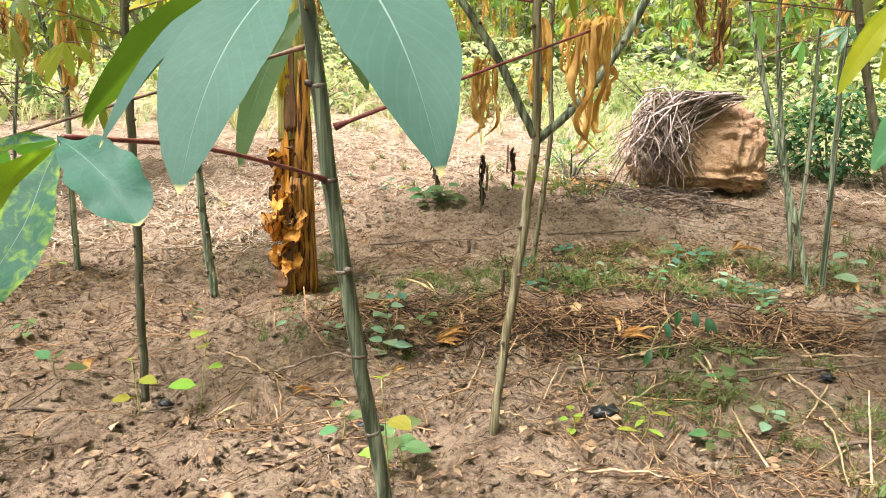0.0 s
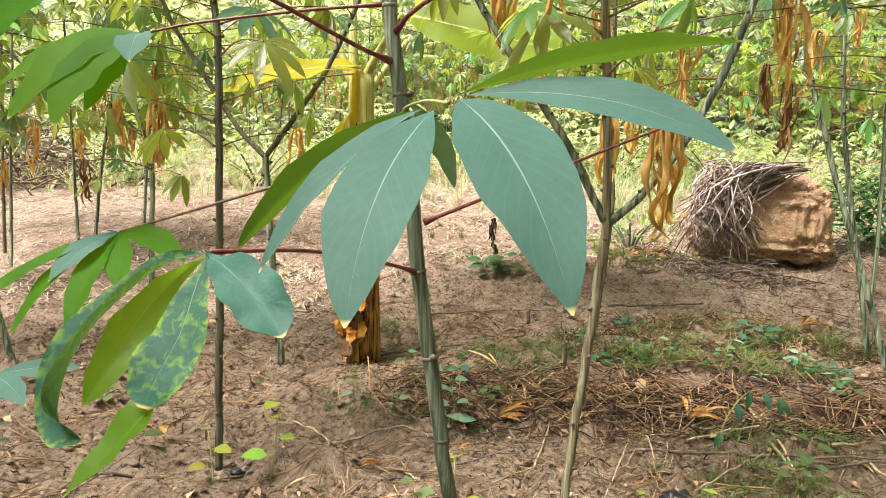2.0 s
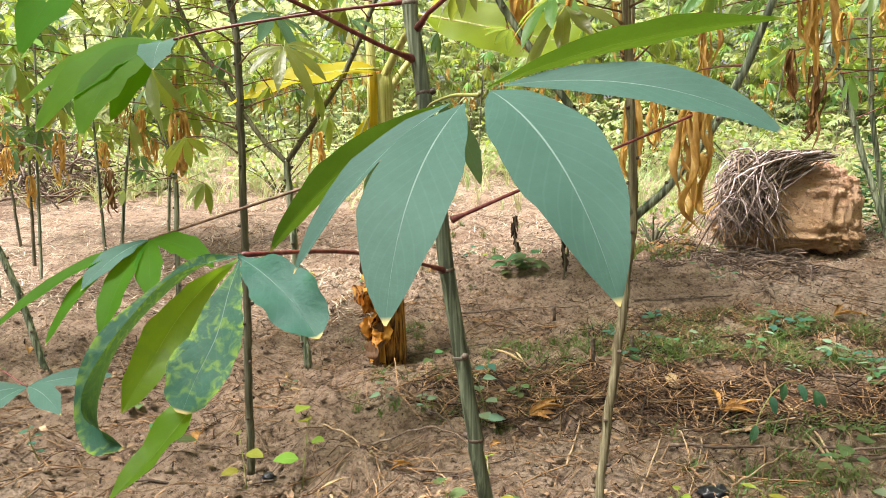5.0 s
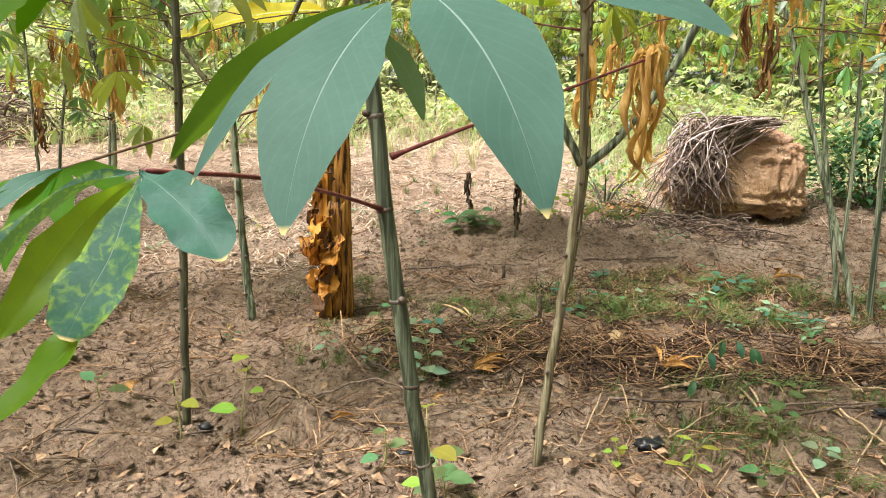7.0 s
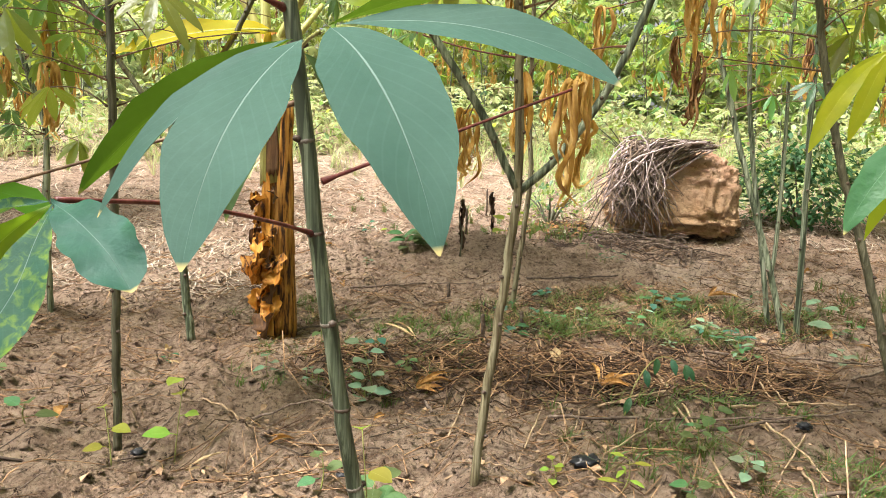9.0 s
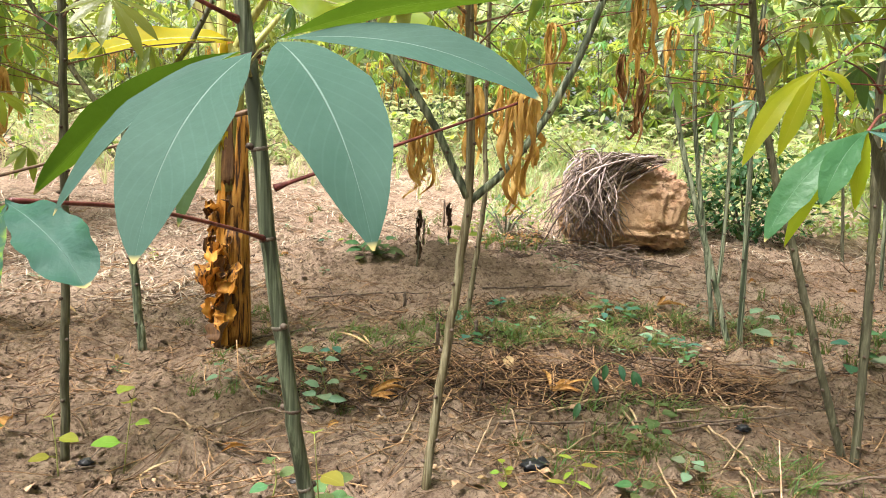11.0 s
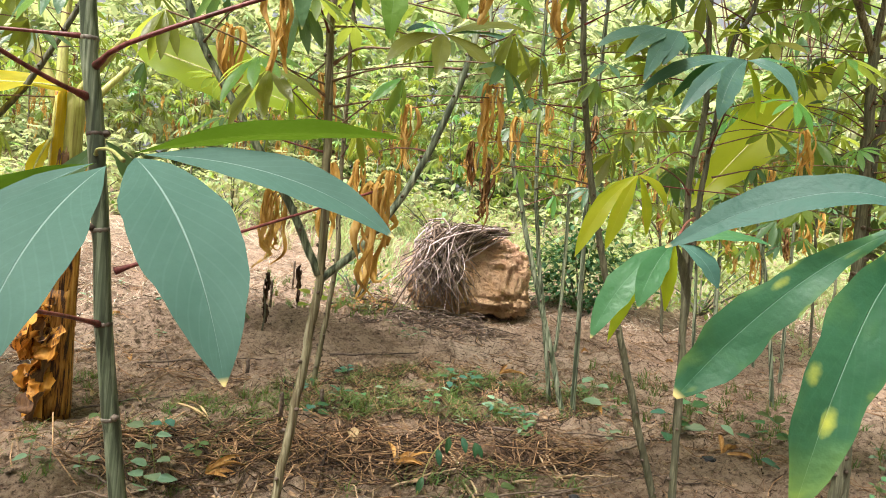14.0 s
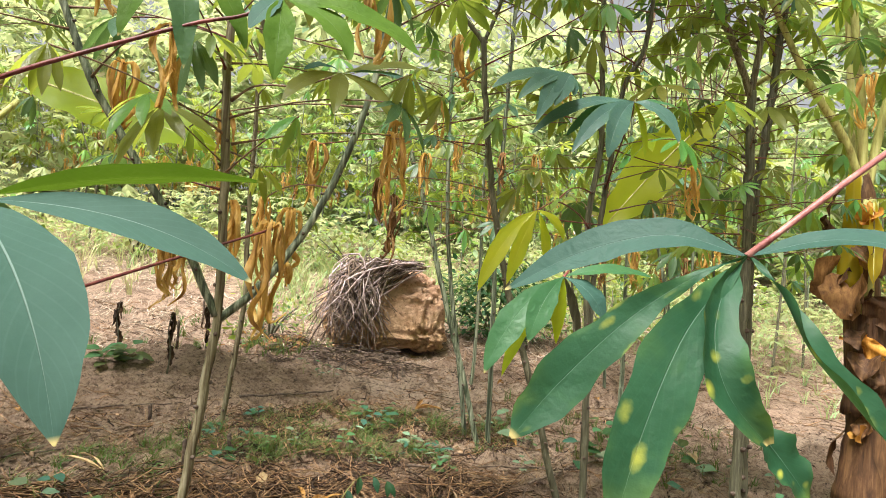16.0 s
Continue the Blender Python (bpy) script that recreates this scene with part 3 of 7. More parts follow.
for key, mat in (("green", M_GREEN), ("lime", M_LIME), ("dark", M_DARK), ("yellow", M_YELLOW)):
    LEAVES[key] = [palmate_leaf(31 * k + len(key), 5 if k % 3 == 0 else 7, 0.17, d, mat) for k, d in enumerate((0.25, 0.55, 0.9, 1.15, 0.4))]
DRIED = [dried_bunch(5 + k, 0.165, M_DRY if k != 2 else M_DRY_DARK) for k in range(5)]


def petiole_mesh(seed, mat):
    r = random.Random(seed)
    bm = bmesh.new()
    sag = r.uniform(-0.05, 0.12)
    pts = [Vector((0.02 * math.sin(s * 3 + seed), s, sag * math.sin(s * math.pi))) for s in (0, 0.04, 0.2, 0.4, 0.6, 0.8, 1.0)]
    tube(bm, pts, [0.017, 0.012, 0.0085, 0.0075, 0.007, 0.007, 0.008], 6)
    return mesh_of("petiole", bm, mat)


FAR_LEAVES = {}


def stalked(me_list, mats):
    """The same leaves with their stalk in one mesh: the stalk's foot at the origin, the leaf 0.24 m out along +Y."""
    out = []
    for k, me in enumerate(me_list):
        bm = bmesh.new()
        bm.from_mesh(me)
        bmesh.ops.transform(bm, matrix=Matrix.Translation((0, 0.24, 0.05)) @ Matrix.Rotation(-0.35 - 0.12 * k, 4, "X"), verts=bm.verts)
        tube(bm, [(0, 0, 0), (0, 0.08, 0.03), (0.004, 0.16, 0.045), (0, 0.24, 0.05)], [0.0035, 0.002, 0.0017, 0.0018], 5, True, 1)
        out.append(mesh_of("leaf", bm, [me.materials[0], mats[k % len(mats)]]))
    return out


for key in LEAVES:
    FAR_LEAVES[key] = stalked(LEAVES[key], [M_PET_RED, M_PET_BROWN, M_PET_GREEN])
PETIOLES = {"red": [petiole_mesh(k, M_PET_RED) for k in range(3)], "brown": [petiole_mesh(k + 5, M_PET_BROWN) for k in range(3)], "green": [petiole_mesh(k + 9, M_PET_GREEN) for k in range(3)]}


def stretch(a, b):
    """Pose that lays the unit petiole, along +Y, from a to b."""
    a, b = Vector(a), Vector(b)
    d = b - a
    rot = d.to_track_quat("Y", "Z").to_matrix().to_4x4()
    thick = min(d.length, 0.26)
    return Matrix.Translation(a) @ rot @ Matrix.Diagonal((thick, d.length, thick, 1))


def even_line(pts, n):
    """n points at even steps along the smooth line through pts."""
    dense = smooth_line(pts, n * 6)
    run = [0.0]
    for a, b in zip(dense, dense[1:]):
        run.append(run[-1] + (b - a).length)
    out, k = [], 0
    for i in range(n):
        goal = run[-1] * i / (n - 1)
        while k < len(run) - 2 and run[k + 1] < goal:
            k += 1
        u = (goal - run[k]) / max(1e-9, run[k + 1] - run[k])
        out.append(dense[k].lerp(dense[k + 1], min(1.0, u)))
    return out


def stem_part(parent, pts, r0, r1, mat, name="stem", gap=0.075, seed=0, label="", stubs=True, ring=False, phase=0):
    """A cassava stem through pts with swollen nodes and leaf scars. Returns its places and directions."""
    r = random.Random(seed)
    total = sum((Vector(b) - Vector(a)).length for a, b in zip(pts, pts[1:]))
    n = max(12, int(total / 0.018))
    line = even_line(pts, n)
    # slight zigzag from node to node
    every = max(3, int(gap / (total / n)))
    radii, nodes = [], []
    jog = Vector((0, 0, 0))
    places = []
    for i, p in enumerate(line):
        s = i / (n - 1)
        rad = r0 + (r1 - r0) * s
        if (i + phase) % every == 0:
            jog = Vector((r.uniform(-1, 1), r.uniform(-1, 1), 0)) * rad * 0.18
            if 0 < i < n - 1:
                nodes.append(i)
        k = min((i + phase) % every, every - (i + phase) % every)
        rad *= 1.05 if k == 0 else 1.01 if k == 1 else 1.0
        radii.append(rad)
        places.append(p + jog)
    bm = bmesh.new()
    tube(bm, places, radii, 10)
    bm.faces.ensure_lookup_table()
    for i in nodes:
        if ring:
            up = (places[i] - places[i - 1]).normalized()
            tube(bm, [places[i] - up * 0.003, places[i] - up * 0.001, places[i] + up * 0.0015, places[i] + up * 0.003], [radii[i] * 0.98, radii[i] * 1.035, radii[i] * 1.05, radii[i] * 0.99], 12, True, 1 if i % 2 else 2)
    az = r.uniform(0, 6.28)
    for i in nodes:
        az += 2.4
        rad = radii[i]
        out = Vector((math.cos(az), math.sin(az), 0.25))
        c = places[i]
        if stubs:
            ln = rad * r.uniform(0.3, 0.7)
            tube(bm, [c + out * rad * 0.55, c + out * (rad + ln * 0.6), c + out * (rad + ln)], [rad * 0.5, rad * 0.4, rad * 0.28], 6, True, 1)
    ob = part(name, bm, [mat, M_NODE, M_RIM], parent, label)
    return places, radii, nodes


def leafy(parent, places, radii, lo, hi, count, seed, mix=("green", "green", "lime", "dark"), dry=0.0, reach=(0.16, 0.3), size=(0.8, 1.15), colour=("red", "brown", "green"), toward=None):
    """Petioles with leaves in a spiral on the stretch lo..hi (share of the stem's length); the lowest ones dried, with chance dry."""
    r = random.Random(seed)
    n = len(places)
    az = r.uniform(0, 6.28)
    for k in range(count):
        s = lo + (hi - lo) * (k + r.uniform(-0.3, 0.3)) / max(1, count - 1)
        i = min(n - 1, max(0, int(s * (n - 1))))
        az += 2.4 + r.uniform(-0.3, 0.3)
        a = places[i] + Vector((math.cos(az), math.sin(az), 0)) * radii[i] * 0.7
        dead = r.random() < dry * max(0.0, 1.25 - k / max(1, count - 1) * 1.6)
        ln = r.uniform(*reach)
        rise = r.uniform(-0.25, 0.35) if not dead else r.uniform(-0.35, 0.15)
        if k > count * 0.75:
            rise += 0.4
        b = a + Vector((math.cos(az), math.sin(az), rise)).normalized() * ln
        eye = Vector((0.05, -0.35, 0.85))
        if (b - eye).length < 0.75 or b.z < (1.06 if dead else 0.98) + 0.04 * b.y:
            continue
        pet = shared("petiole", r.choice(PETIOLES[r.choice(colour)]), parent, stretch(a, b))
        if dead:
            m = Matrix.Translation(b) @ Euler((r.uniform(-0.15, 0.15), r.uniform(-0.15, 0.15), r.uniform(0, 6.28))).to_matrix().to_4x4()
            f = r.uniform(0.7, 1.2)
            shared("dried_leaf", r.choice(DRIED), parent, m @ Matrix.Diagonal((f, f, f, 1)), "brown shrivelled dead leaf")
        else:
            f = r.uniform(*size)
            key = r.choice(mix)
            yaw = az - math.pi / 2
            tilt = Euler((r.uniform(-0.75, 0.1), r.uniform(-0.35, 0.35), 0)).to_matrix().to_4x4()
            m = Matrix.Translation(b) @ Matrix.Rotation(yaw, 4, "Z") @ tilt @ Matrix.Diagonal((f, f, f, 1))
            shared("leaf", r.choice(LEAVES[key]), parent, m, "yellowing leaf" if key == "yellow" else "")


def leafy_far(parent, places, radii, lo, hi, count, seed, mix, dry=0.3, size=(0.8, 1.2)):
    """Leaves with their stalks as one piece each, for plants further off."""
    r = random.Random(seed)
    az = r.uniform(0, 6.28)
    for k in range(count):
        s = lo + (hi - lo) * (k + r.uniform(-0.3, 0.3)) / max(1, count - 1)
        i = min(len(places) - 1, max(0, int(s * (len(places) - 1))))
        az += 2.4 + r.uniform(-0.3, 0.3)
        f = r.uniform(*size)
        if places[i].z - parent.location.z < 0.85:
            continue
        m = Matrix.Translation(places[i]) @ Matrix.Rotation(az - math.pi / 2, 4, "Z") @ Matrix.Rotation(r.uniform(-0.35, 0.4) + (0.4 if k > count * 0.8 else 0), 4, "X") @ Matrix.Rotation(r.uniform(-0.3, 0.3), 4, "Y") @ Matrix.Diagonal((f, f, f, 1))
        if r.random() < dry * max(0.0, 1.2 - 1.7 * k / max(1, count - 1)):
            b = m @ Vector((0, 0.2, 0.03))
            shared("petiole", r.choice(PETIOLES["brown"]), parent, stretch(places[i], b))
            shared("dried_leaf", r.choice(DRIED), parent, Matrix.Translation(b) @ Matrix.Rotation(az, 4, "Z") @ Matrix.Diagonal((f, f, f, 1)), "brown shrivelled dead leaf")
        else:
            shared("leaf", r.choice(FAR_LEAVES[r.choice(mix)]), parent, m)


CANOPY = 1.0      # how thick the added shading heads are


def crown_floor(c, low):
    """Lowest leaf height of an added head at a place: above the view, or low."""
    if low is not None:
        return low
    return 0.97 + 0.4 * (c.y + 0.4) if c.x < 0.5 else 1.2 + 0.55 * (c.y + 0.4)


def crown(parent, places, radii, seed, count=54, low=None, spread=1.0):
    """A dense leafy head added above a plant to shade the ground, every leaf on its stalk."""
    r = random.Random(seed)
    top = places[-1]
    if low is None and top.x > 0.5 and top.z < min(2.2, 1.15 + 0.53 * (top.y + 0.4)):
        return
    bm = bmesh.new()
    arms = []
    for k in range(5):
        a, d = k * 1.257 + r.uniform(-0.4, 0.4), r.uniform(0.25, 0.7) * spread
        foot = places[-1 - k % 3]
        tip = Vector((top.x + math.cos(a) * d, top.y + math.sin(a) * d, max(top.z, 1.75) + r.uniform(0.1, 0.45)))
        tip.z = max(tip.z, crown_floor(tip, low) + 0.2)
        arm = smooth_line([foot, foot.lerp(tip, 0.5) + Vector((0, 0, 0.06)), tip], 9)
        tube(bm, arm, [0.006 - 0.0004 * i for i in range(9)], 5, False, 1)
        arms.append(arm)
    for k in range(int(count * CANOPY * (1.0 if low is None and top.x > 0.5 else 0.65))):
        p = r.choice(arms)[r.randint(3, 8)]
        a, d = r.uniform(0, 6.28), r.uniform(0.1, 0.34)
        c = p + Vector((math.cos(a) * d, math.sin(a) * d, r.uniform(-0.12, 0.2)))
        if c.z < crown_floor(c, low):
            c.z = crown_floor(c, low) + r.uniform(0.0, 0.2)
        tube(bm, [p, p.lerp(c, 0.5) + Vector((0, 0, -0.01)), c], [0.003, 0.002, 0.002], 4, False, 1)
        n, yaw, sz = r.choice((5, 6, 7)), r.uniform(0, 6.28), r.uniform(0.13, 0.21)
        for q in range(n):
            az = yaw + (q - (n - 1) / 2) * 0.72
            out = Vector((math.cos(az), math.sin(az), r.uniform(-0.7, 0.0))).normalized()
            blade(bm, c, c + out * sz, sz * 0.3, (0, 0, 1), (0, 0, sz * 0.12), 0.15, 0.02, 3, 2, 0.58)
    tagged(part("crown", bm, [M_GREEN if seed % 2 else M_DARK, M_PET_BROWN], parent, "added dense head of green leaves that shades the ground"), kind="stuff")


def petiole(parent, pts, r0, r1, mat, n=14, label=""):
    bm = bmesh.new()
    line = smooth_line(pts, n)
    radii = [r0 + (r1 - r0) * i / (n - 1) for i in range(n)]
    radii[0] *= 1.8
    radii[1] *= 1.35
    radii[-1] *= 1.3
    tube(bm, line, radii, 8)
    return part("petiole", bm, mat, parent, label)


def near_leaf(parent, lobes, mats, label="", rows=18, cols=10):
    """A leaf close by: each lobe has base, tip, width, facing, bow, and what sets it apart."""
    bm = bmesh.new()
    for k, (base, tip, width, facing, bow, opts) in enumerate(lobes):
        blade(bm, base, tip, width, facing, bow, rows=rows, cols=cols, seed=k * 1.7, **opts)
    return part("leaf", bm, mats, parent, label)


def dried_at(parent, place, scale, turn, which):
    m = Matrix.Translation(place) @ Matrix.Rotation(turn, 4, "Z") @ Matrix.Diagonal((scale, scale, scale * 1.05, 1))
    return shared("dried_leaf", DRIED[which], parent, m, "brown shrivelled dead leaf")


# ---- the cassava plant in front ----
front = thing("cassava_plant", on_ground(-0.07, 0.66, -0.02), "tall cassava plant with grey-green ringed stem and large waxy leaves", "cassava plant", "cassava plants")
f_places, f_radii, _ = stem_part(front, [(-0.07, 0.66, -0.02), (-0.105, 0.63, 0.27), (-0.135, 0.61, 0.45), (-0.152, 0.61, 0.56), (-0.17, 0.61, 0.68), (-0.185, 0.61, 0.83), (-0.205, 0.61, 0.97), (-0.225, 0.61, 1.1), (-0.25, 0.62, 1.35), (-0.27, 0.63, 2.0)], 0.0117, 0.01, M_STEM, gap=0.135, seed=4, ring=True, phase=3)
J = (-0.066, 0.149, 0.87)
near_leaf(front, [
    ((-0.056, 0.143, 0.872), (0.026, 0.018, 0.739), 0.072, (0.25, -1, 0.55), (0.016, -0.025, 0.026), dict(fold=0.1, wave=0.02, shape=0.47, ragged=0.025)),
    ((-0.076, 0.143, 0.864), (-0.101, 0.004, 0.728), 0.066, (-0.15, -1, 0.6), (-0.018, -0.02, 0.016), dict(fold=0.1, wave=0.02, shape=0.52, ragged=0.025)),
    ((-0.052, 0.150, 0.876), (0.126, 0.085, 0.833), 0.038, (0.2, -1.1, 0.75), (0.02, -0.01, 0.028), dict(fold=0.2, wave=0.02, shape=0.55, ragged=0.025)),
    ((-0.06, 0.155, 0.876), (0.13, 0.11, 0.906), 0.034, (0.0, 0.35, 1), (0.0, 0.0, 0.018), dict(fold=0.2, wave=0.03, mat=1, shape=0.55)),
    ((-0.085, 0.150, 0.866), (-0.187, 0.085, 0.745), 0.034, (-0.5, -0.7, 0.7), (-0.012, 0.0, 0.022), dict(fold=0.4, wave=0.02, mat=0, shape=0.55)),
    ((-0.085, 0.155, 0.866), (-0.222, 0.125, 0.756), 0.034, (-0.2, 0.6, 0.9), (-0.015, 0.0, 0.022), dict(fold=0.3, wave=0.03, mat=1, shape=0.55)),
], [M_WAXY, M_UNDER], "large waxy blue-green palmate leaf with pale ribs")
petiole(front, [(-0.198, 0.61, 0.905), (-0.165, 0.48, 0.902), (-0.11, 0.3, 0.889), J], 0.0019, 0.0015, M_PET_GREEN, label="thin green leaf stalk")
# leaf with yellow mottling, hanging from the node at 0.68 m
J2 = (-0.275, 0.186, 0.747)
bm = bmesh.new()
lobe(bm, [(-0.278, 0.184, 0.746), (-0.246, 0.162, 0.735), (-0.212, 0.14, 0.716), (-0.183, 0.118, 0.692)], 0.047, (0.25, -1, 0.75), 0.3, 0.1, shape=0.6, mat=0, seed=0.4, ragged=0.05, blunt=0.4)
lobe(bm, [J2, (-0.274, 0.16, 0.722), (-0.271, 0.13, 0.69), (-0.276, 0.105, 0.662), (-0.28, 0.09, 0.64)], 0.05, (0.0, -1, 0.35), 0.1, 0.06, shape=0.64, mat=1, seed=1.3, ragged=0.04, blunt=0.5)
lobe(bm, [(-0.272, 0.112, 0.652), (-0.285, 0.1, 0.632), (-0.303, 0.085, 0.607), (-0.327, 0.06, 0.578)], 0.034, (-0.7, -1, 0.1), 0.35, 0.08, shape=0.45, mat=2, seed=2.2, ragged=0.05)
lobe(bm, [J2, (-0.301, 0.172, 0.74), (-0.326, 0.15, 0.718), (-0.35, 0.12, 0.68), (-0.356, 0.1, 0.64), (-0.347, 0.092, 0.618), (-0.328, 0.09, 0.611)], 0.036, (-0.75, -0.8, 0.35), 0.5, 0.1, shape=0.6, mat=1, seed=3.1, ragged=0.07, curl=0.3)
lobe(bm, [(-0.278, 0.19, 0.745), (-0.303, 0.174, 0.722), (-0.319, 0.15, 0.694), (-0.329, 0.122, 0.66), (-0.336, 0.1, 0.634)], 0.033, (0.3, -1, 0.0), 0.25, 0.1, shape=0.6, mat=3, seed=4.2, ragged=0.06)
lobe(bm, [(-0.276, 0.19, 0.745), (-0.268, 0.2, 0.728), (-0.262, 0.2, 0.7)], 0.02, (0.3, -1, 0.2), 0.2, 0.06, shape=0.5, mat=2, seed=5.0)
part("leaf", bm, [M_WAXY_TORN, M_SPOT, M_YGREEN, M_YMOTTLE], front, "drooping cassava leaf mottled green and yellow")
petiole(front, [(-0.172, 0.605, 0.68), (-0.2, 0.5, 0.705), (-0.235, 0.33, 0.735), J2], 0.0028, 0.002, M_PET_RED, label="red leaf stalk")
# leaf on the long horizontal stalk
J3 = (-0.626, 0.587, 0.724)
near_leaf(front, [
    (J3, (-0.78, 0.43, 0.6), 0.034, (-0.3, -0.8, 0.8), (-0.01, 0.0, 0.03), dict(fold=0.3, wave=0.03, mat=0)),
    (J3, (-0.7, 0.45, 0.59), 0.042, (-0.4, -0.9, 0.5), (-0.02, -0.01, 0.03), dict(fold=0.2, wave=0.04, mat=0)),
    (J3, (-0.615, 0.45, 0.6), 0.05, (-0.1, -1, 0.4), (-0.01, -0.01, 0.02), dict(fold=0.2, wave=0.04, mat=0)),
    (J3, (-0.57, 0.5, 0.645), 0.044, (0.2, -1, 0.4), (0.005, -0.01, 0.02), dict(fold=0.2, wave=0.04, mat=0)),
    (J3, (-0.5, 0.55, 0.686), 0.044, (0.4, -0.8, 0.7), (0.01, -0.01, 0.025), dict(fold=0.25, wave=0.04, mat=0)),
    (J3, (-0.672, 0.49, 0.66), 0.05, (-0.1, -0.8, 1), (-0.005, 0.0, 0.02), dict(fold=0.15, wave=0.03, mat=1)),
], [M_FRESH, M_WAXY], "yellow-green palmate leaf on a long stalk", 12, 6)
petiole(front, [(-0.19, 0.61, 0.86), (-0.3, 0.6, 0.825), (-0.46, 0.59, 0.775), J3], 0.0026, 0.0019, M_PET_BROWN)
# stalk to the dead leaf on the other side
petiole(front, [(-0.162, 0.61, 0.752), (-0.11, 0.64, 0.775), (0.05, 0.76, 0.845), (0.216, 0.862, 0.916)], 0.0032, 0.002, M_PET_RED, label="red leaf stalk")
dried_at(front, (0.218, 0.862, 0.918), 1.0, 0.4, 1)
# high stalks and leaves of the same plant
J8 = (-0.59, 0.6, 1.02)
near_leaf(front, [
    (J8, (-0.665, 0.5, 0.875), 0.085, (-0.1, -1, 0.4), (-0.03, -0.01, 0.035), dict(mat=0)),
    (J8, (-0.75, 0.52, 0.885), 0.085, (-0.3, -1, 0.5), (-0.03, -0.01, 0.04), dict(mat=0)),
    (J8, (-0.548, 0.5, 0.962), 0.055, (0.2, -0.9, 0.6), (0.0, -0.01, 0.02), dict(mat=1)),
    (J8, (-0.84, 0.6, 0.94), 0.07, (0, -0.8, 0.8), (0, 0, 0.04), dict(mat=0)),
    (J8, (-0.66, 0.56, 0.9), 0.06, (0, -0.9, 0.5), (0, 0.0, 0.03), dict(mat=0)),
], [M_FRESH, M_WAXY], "bright green drooping palmate leaf", 12, 6)
petiole(front, [(-0.218, 0.61, 1.06), (-0.34, 0.6, 1.05), (-0.5, 0.6, 1.035), J8], 0.0026, 0.0019, M_PET_RED)
J9 = (-0.5, 0.38, 1.085)
near_leaf(front, [
    (J9, (-0.595, 0.32, 0.95), 0.085, (-0.1, -1, 0.4), (-0.02, -0.01, 0.025), dict(mat=0)),
    (J9, (-0.68, 0.34, 1.02), 0.07, (-0.3, -0.9, 0.6), (-0.02, -0.01, 0.03), dict(mat=0)),
    (J9, (-0.5, 0.25, 0.985), 0.06, (0.2, -0.9, 0.6), (0.0, -0.02, 0.02), dict(mat=0)),
], [M_FRESH, M_WAXY], "bright green palmate leaf", 12, 6)
petiole(front, [(-0.215, 0.605, 0.98), (-0.25, 0.53, 0.99), (-0.36, 0.42, 1.04), J9], 0.0036, 0.0024, M_PET_RED, label="red leaf stalk")
JT = (0.171, 0.56, 1.22)
petiole(front, [(-0.21, 0.61, 1.02), (-0.15, 0.55, 1.05), (0.051, 0.56, 1.158), (0.12, 0.56, 1.185), JT], 0.0034, 0.0022, M_PET_RED, label="arching red leaf stalk")
near_leaf(front, [
    (JT, (0.128, 0.52, 1.155), 0.035, (-0.2, -0.9, 0.8), (0, -0.01, 0.012), dict(mat=1)),
    (JT, (0.163, 0.49, 1.082), 0.044, (0.1, -1, 0.3), (0.0, -0.015, 0.03), dict(mat=0, wave=0.06)),
    (JT, (0.262, 0.5, 1.13), 0.05, (0.3, -0.9, 0.4), (0.03, -0.01, 0.03), dict(mat=0, wave=0.06)),
    (JT, (0.372, 0.53, 1.165), 0.052, (0.2, -0.8, 0.6), (0.02, -0.01, 0.04), dict(mat=0, wave=0.06)),
    (JT, (0.3, 0.6, 1.25), 0.045, (0.1, -0.7, 0.8), (0.0, 0.0, 0.03), dict(mat=0)),
], [M_UNDER, M_WAXY], "green palmate leaf on an arching stalk", 14, 8)
J16 = (0.036, 0.6, 1.27)
petiole(front, [(-0.228, 0.61, 1.12), (-0.15, 0.6, 1.19), (-0.06, 0.6, 1.24), J16], 0.0026, 0.0018, M_PET_RED)
near_leaf(front, [
    (J16, (0.053, 0.55, 1.097), 0.042, (0.2, -1, 0.3), (0.0, -0.015, 0.03), dict(mat=1)),
    (J16, (-0.03, 0.57, 1.13), 0.04, (-0.3, -1, 0.4), (-0.02, -0.01, 0.03), dict(mat=0)),
    (J16, (0.13, 0.57, 1.14), 0.04, (0.3, -1, 0.4), (0.02, -0.01, 0.03), dict(mat=0)),
    (J16, (-0.08, 0.62, 1.22), 0.036, (-0.2, -0.7, 0.8), (-0.01, 0.0, 0.03), dict(mat=0)),
], [M_UNDER, M_DARK], "drooping green palmate leaf", 12, 6)
# small dark lobes behind the stem
JB = (-0.2, 0.66, 0.93)
near_leaf(front, [
    (JB, (-0.125, 0.66, 0.80), 0.035, (0, -1, 0.4), (0.02, 0, 0.02), dict(mat=0)),
    (JB, (-0.30, 0.62, 0.69), 0.05, (0, -1, 0.4), (-0.03, 0, 0.03), dict(mat=0)),
], [M_DARK], "dark green leaf behind the stem", 10, 6)
leafy(front, f_places, f_radii, 0.72, 0.99, 7, 3, ("green", "dark"), 0.0, (0.2, 0.3))
crown(front, f_places, f_radii, 8, 14)


# ---- the other cassava plants that stand near ----
STEMS = []


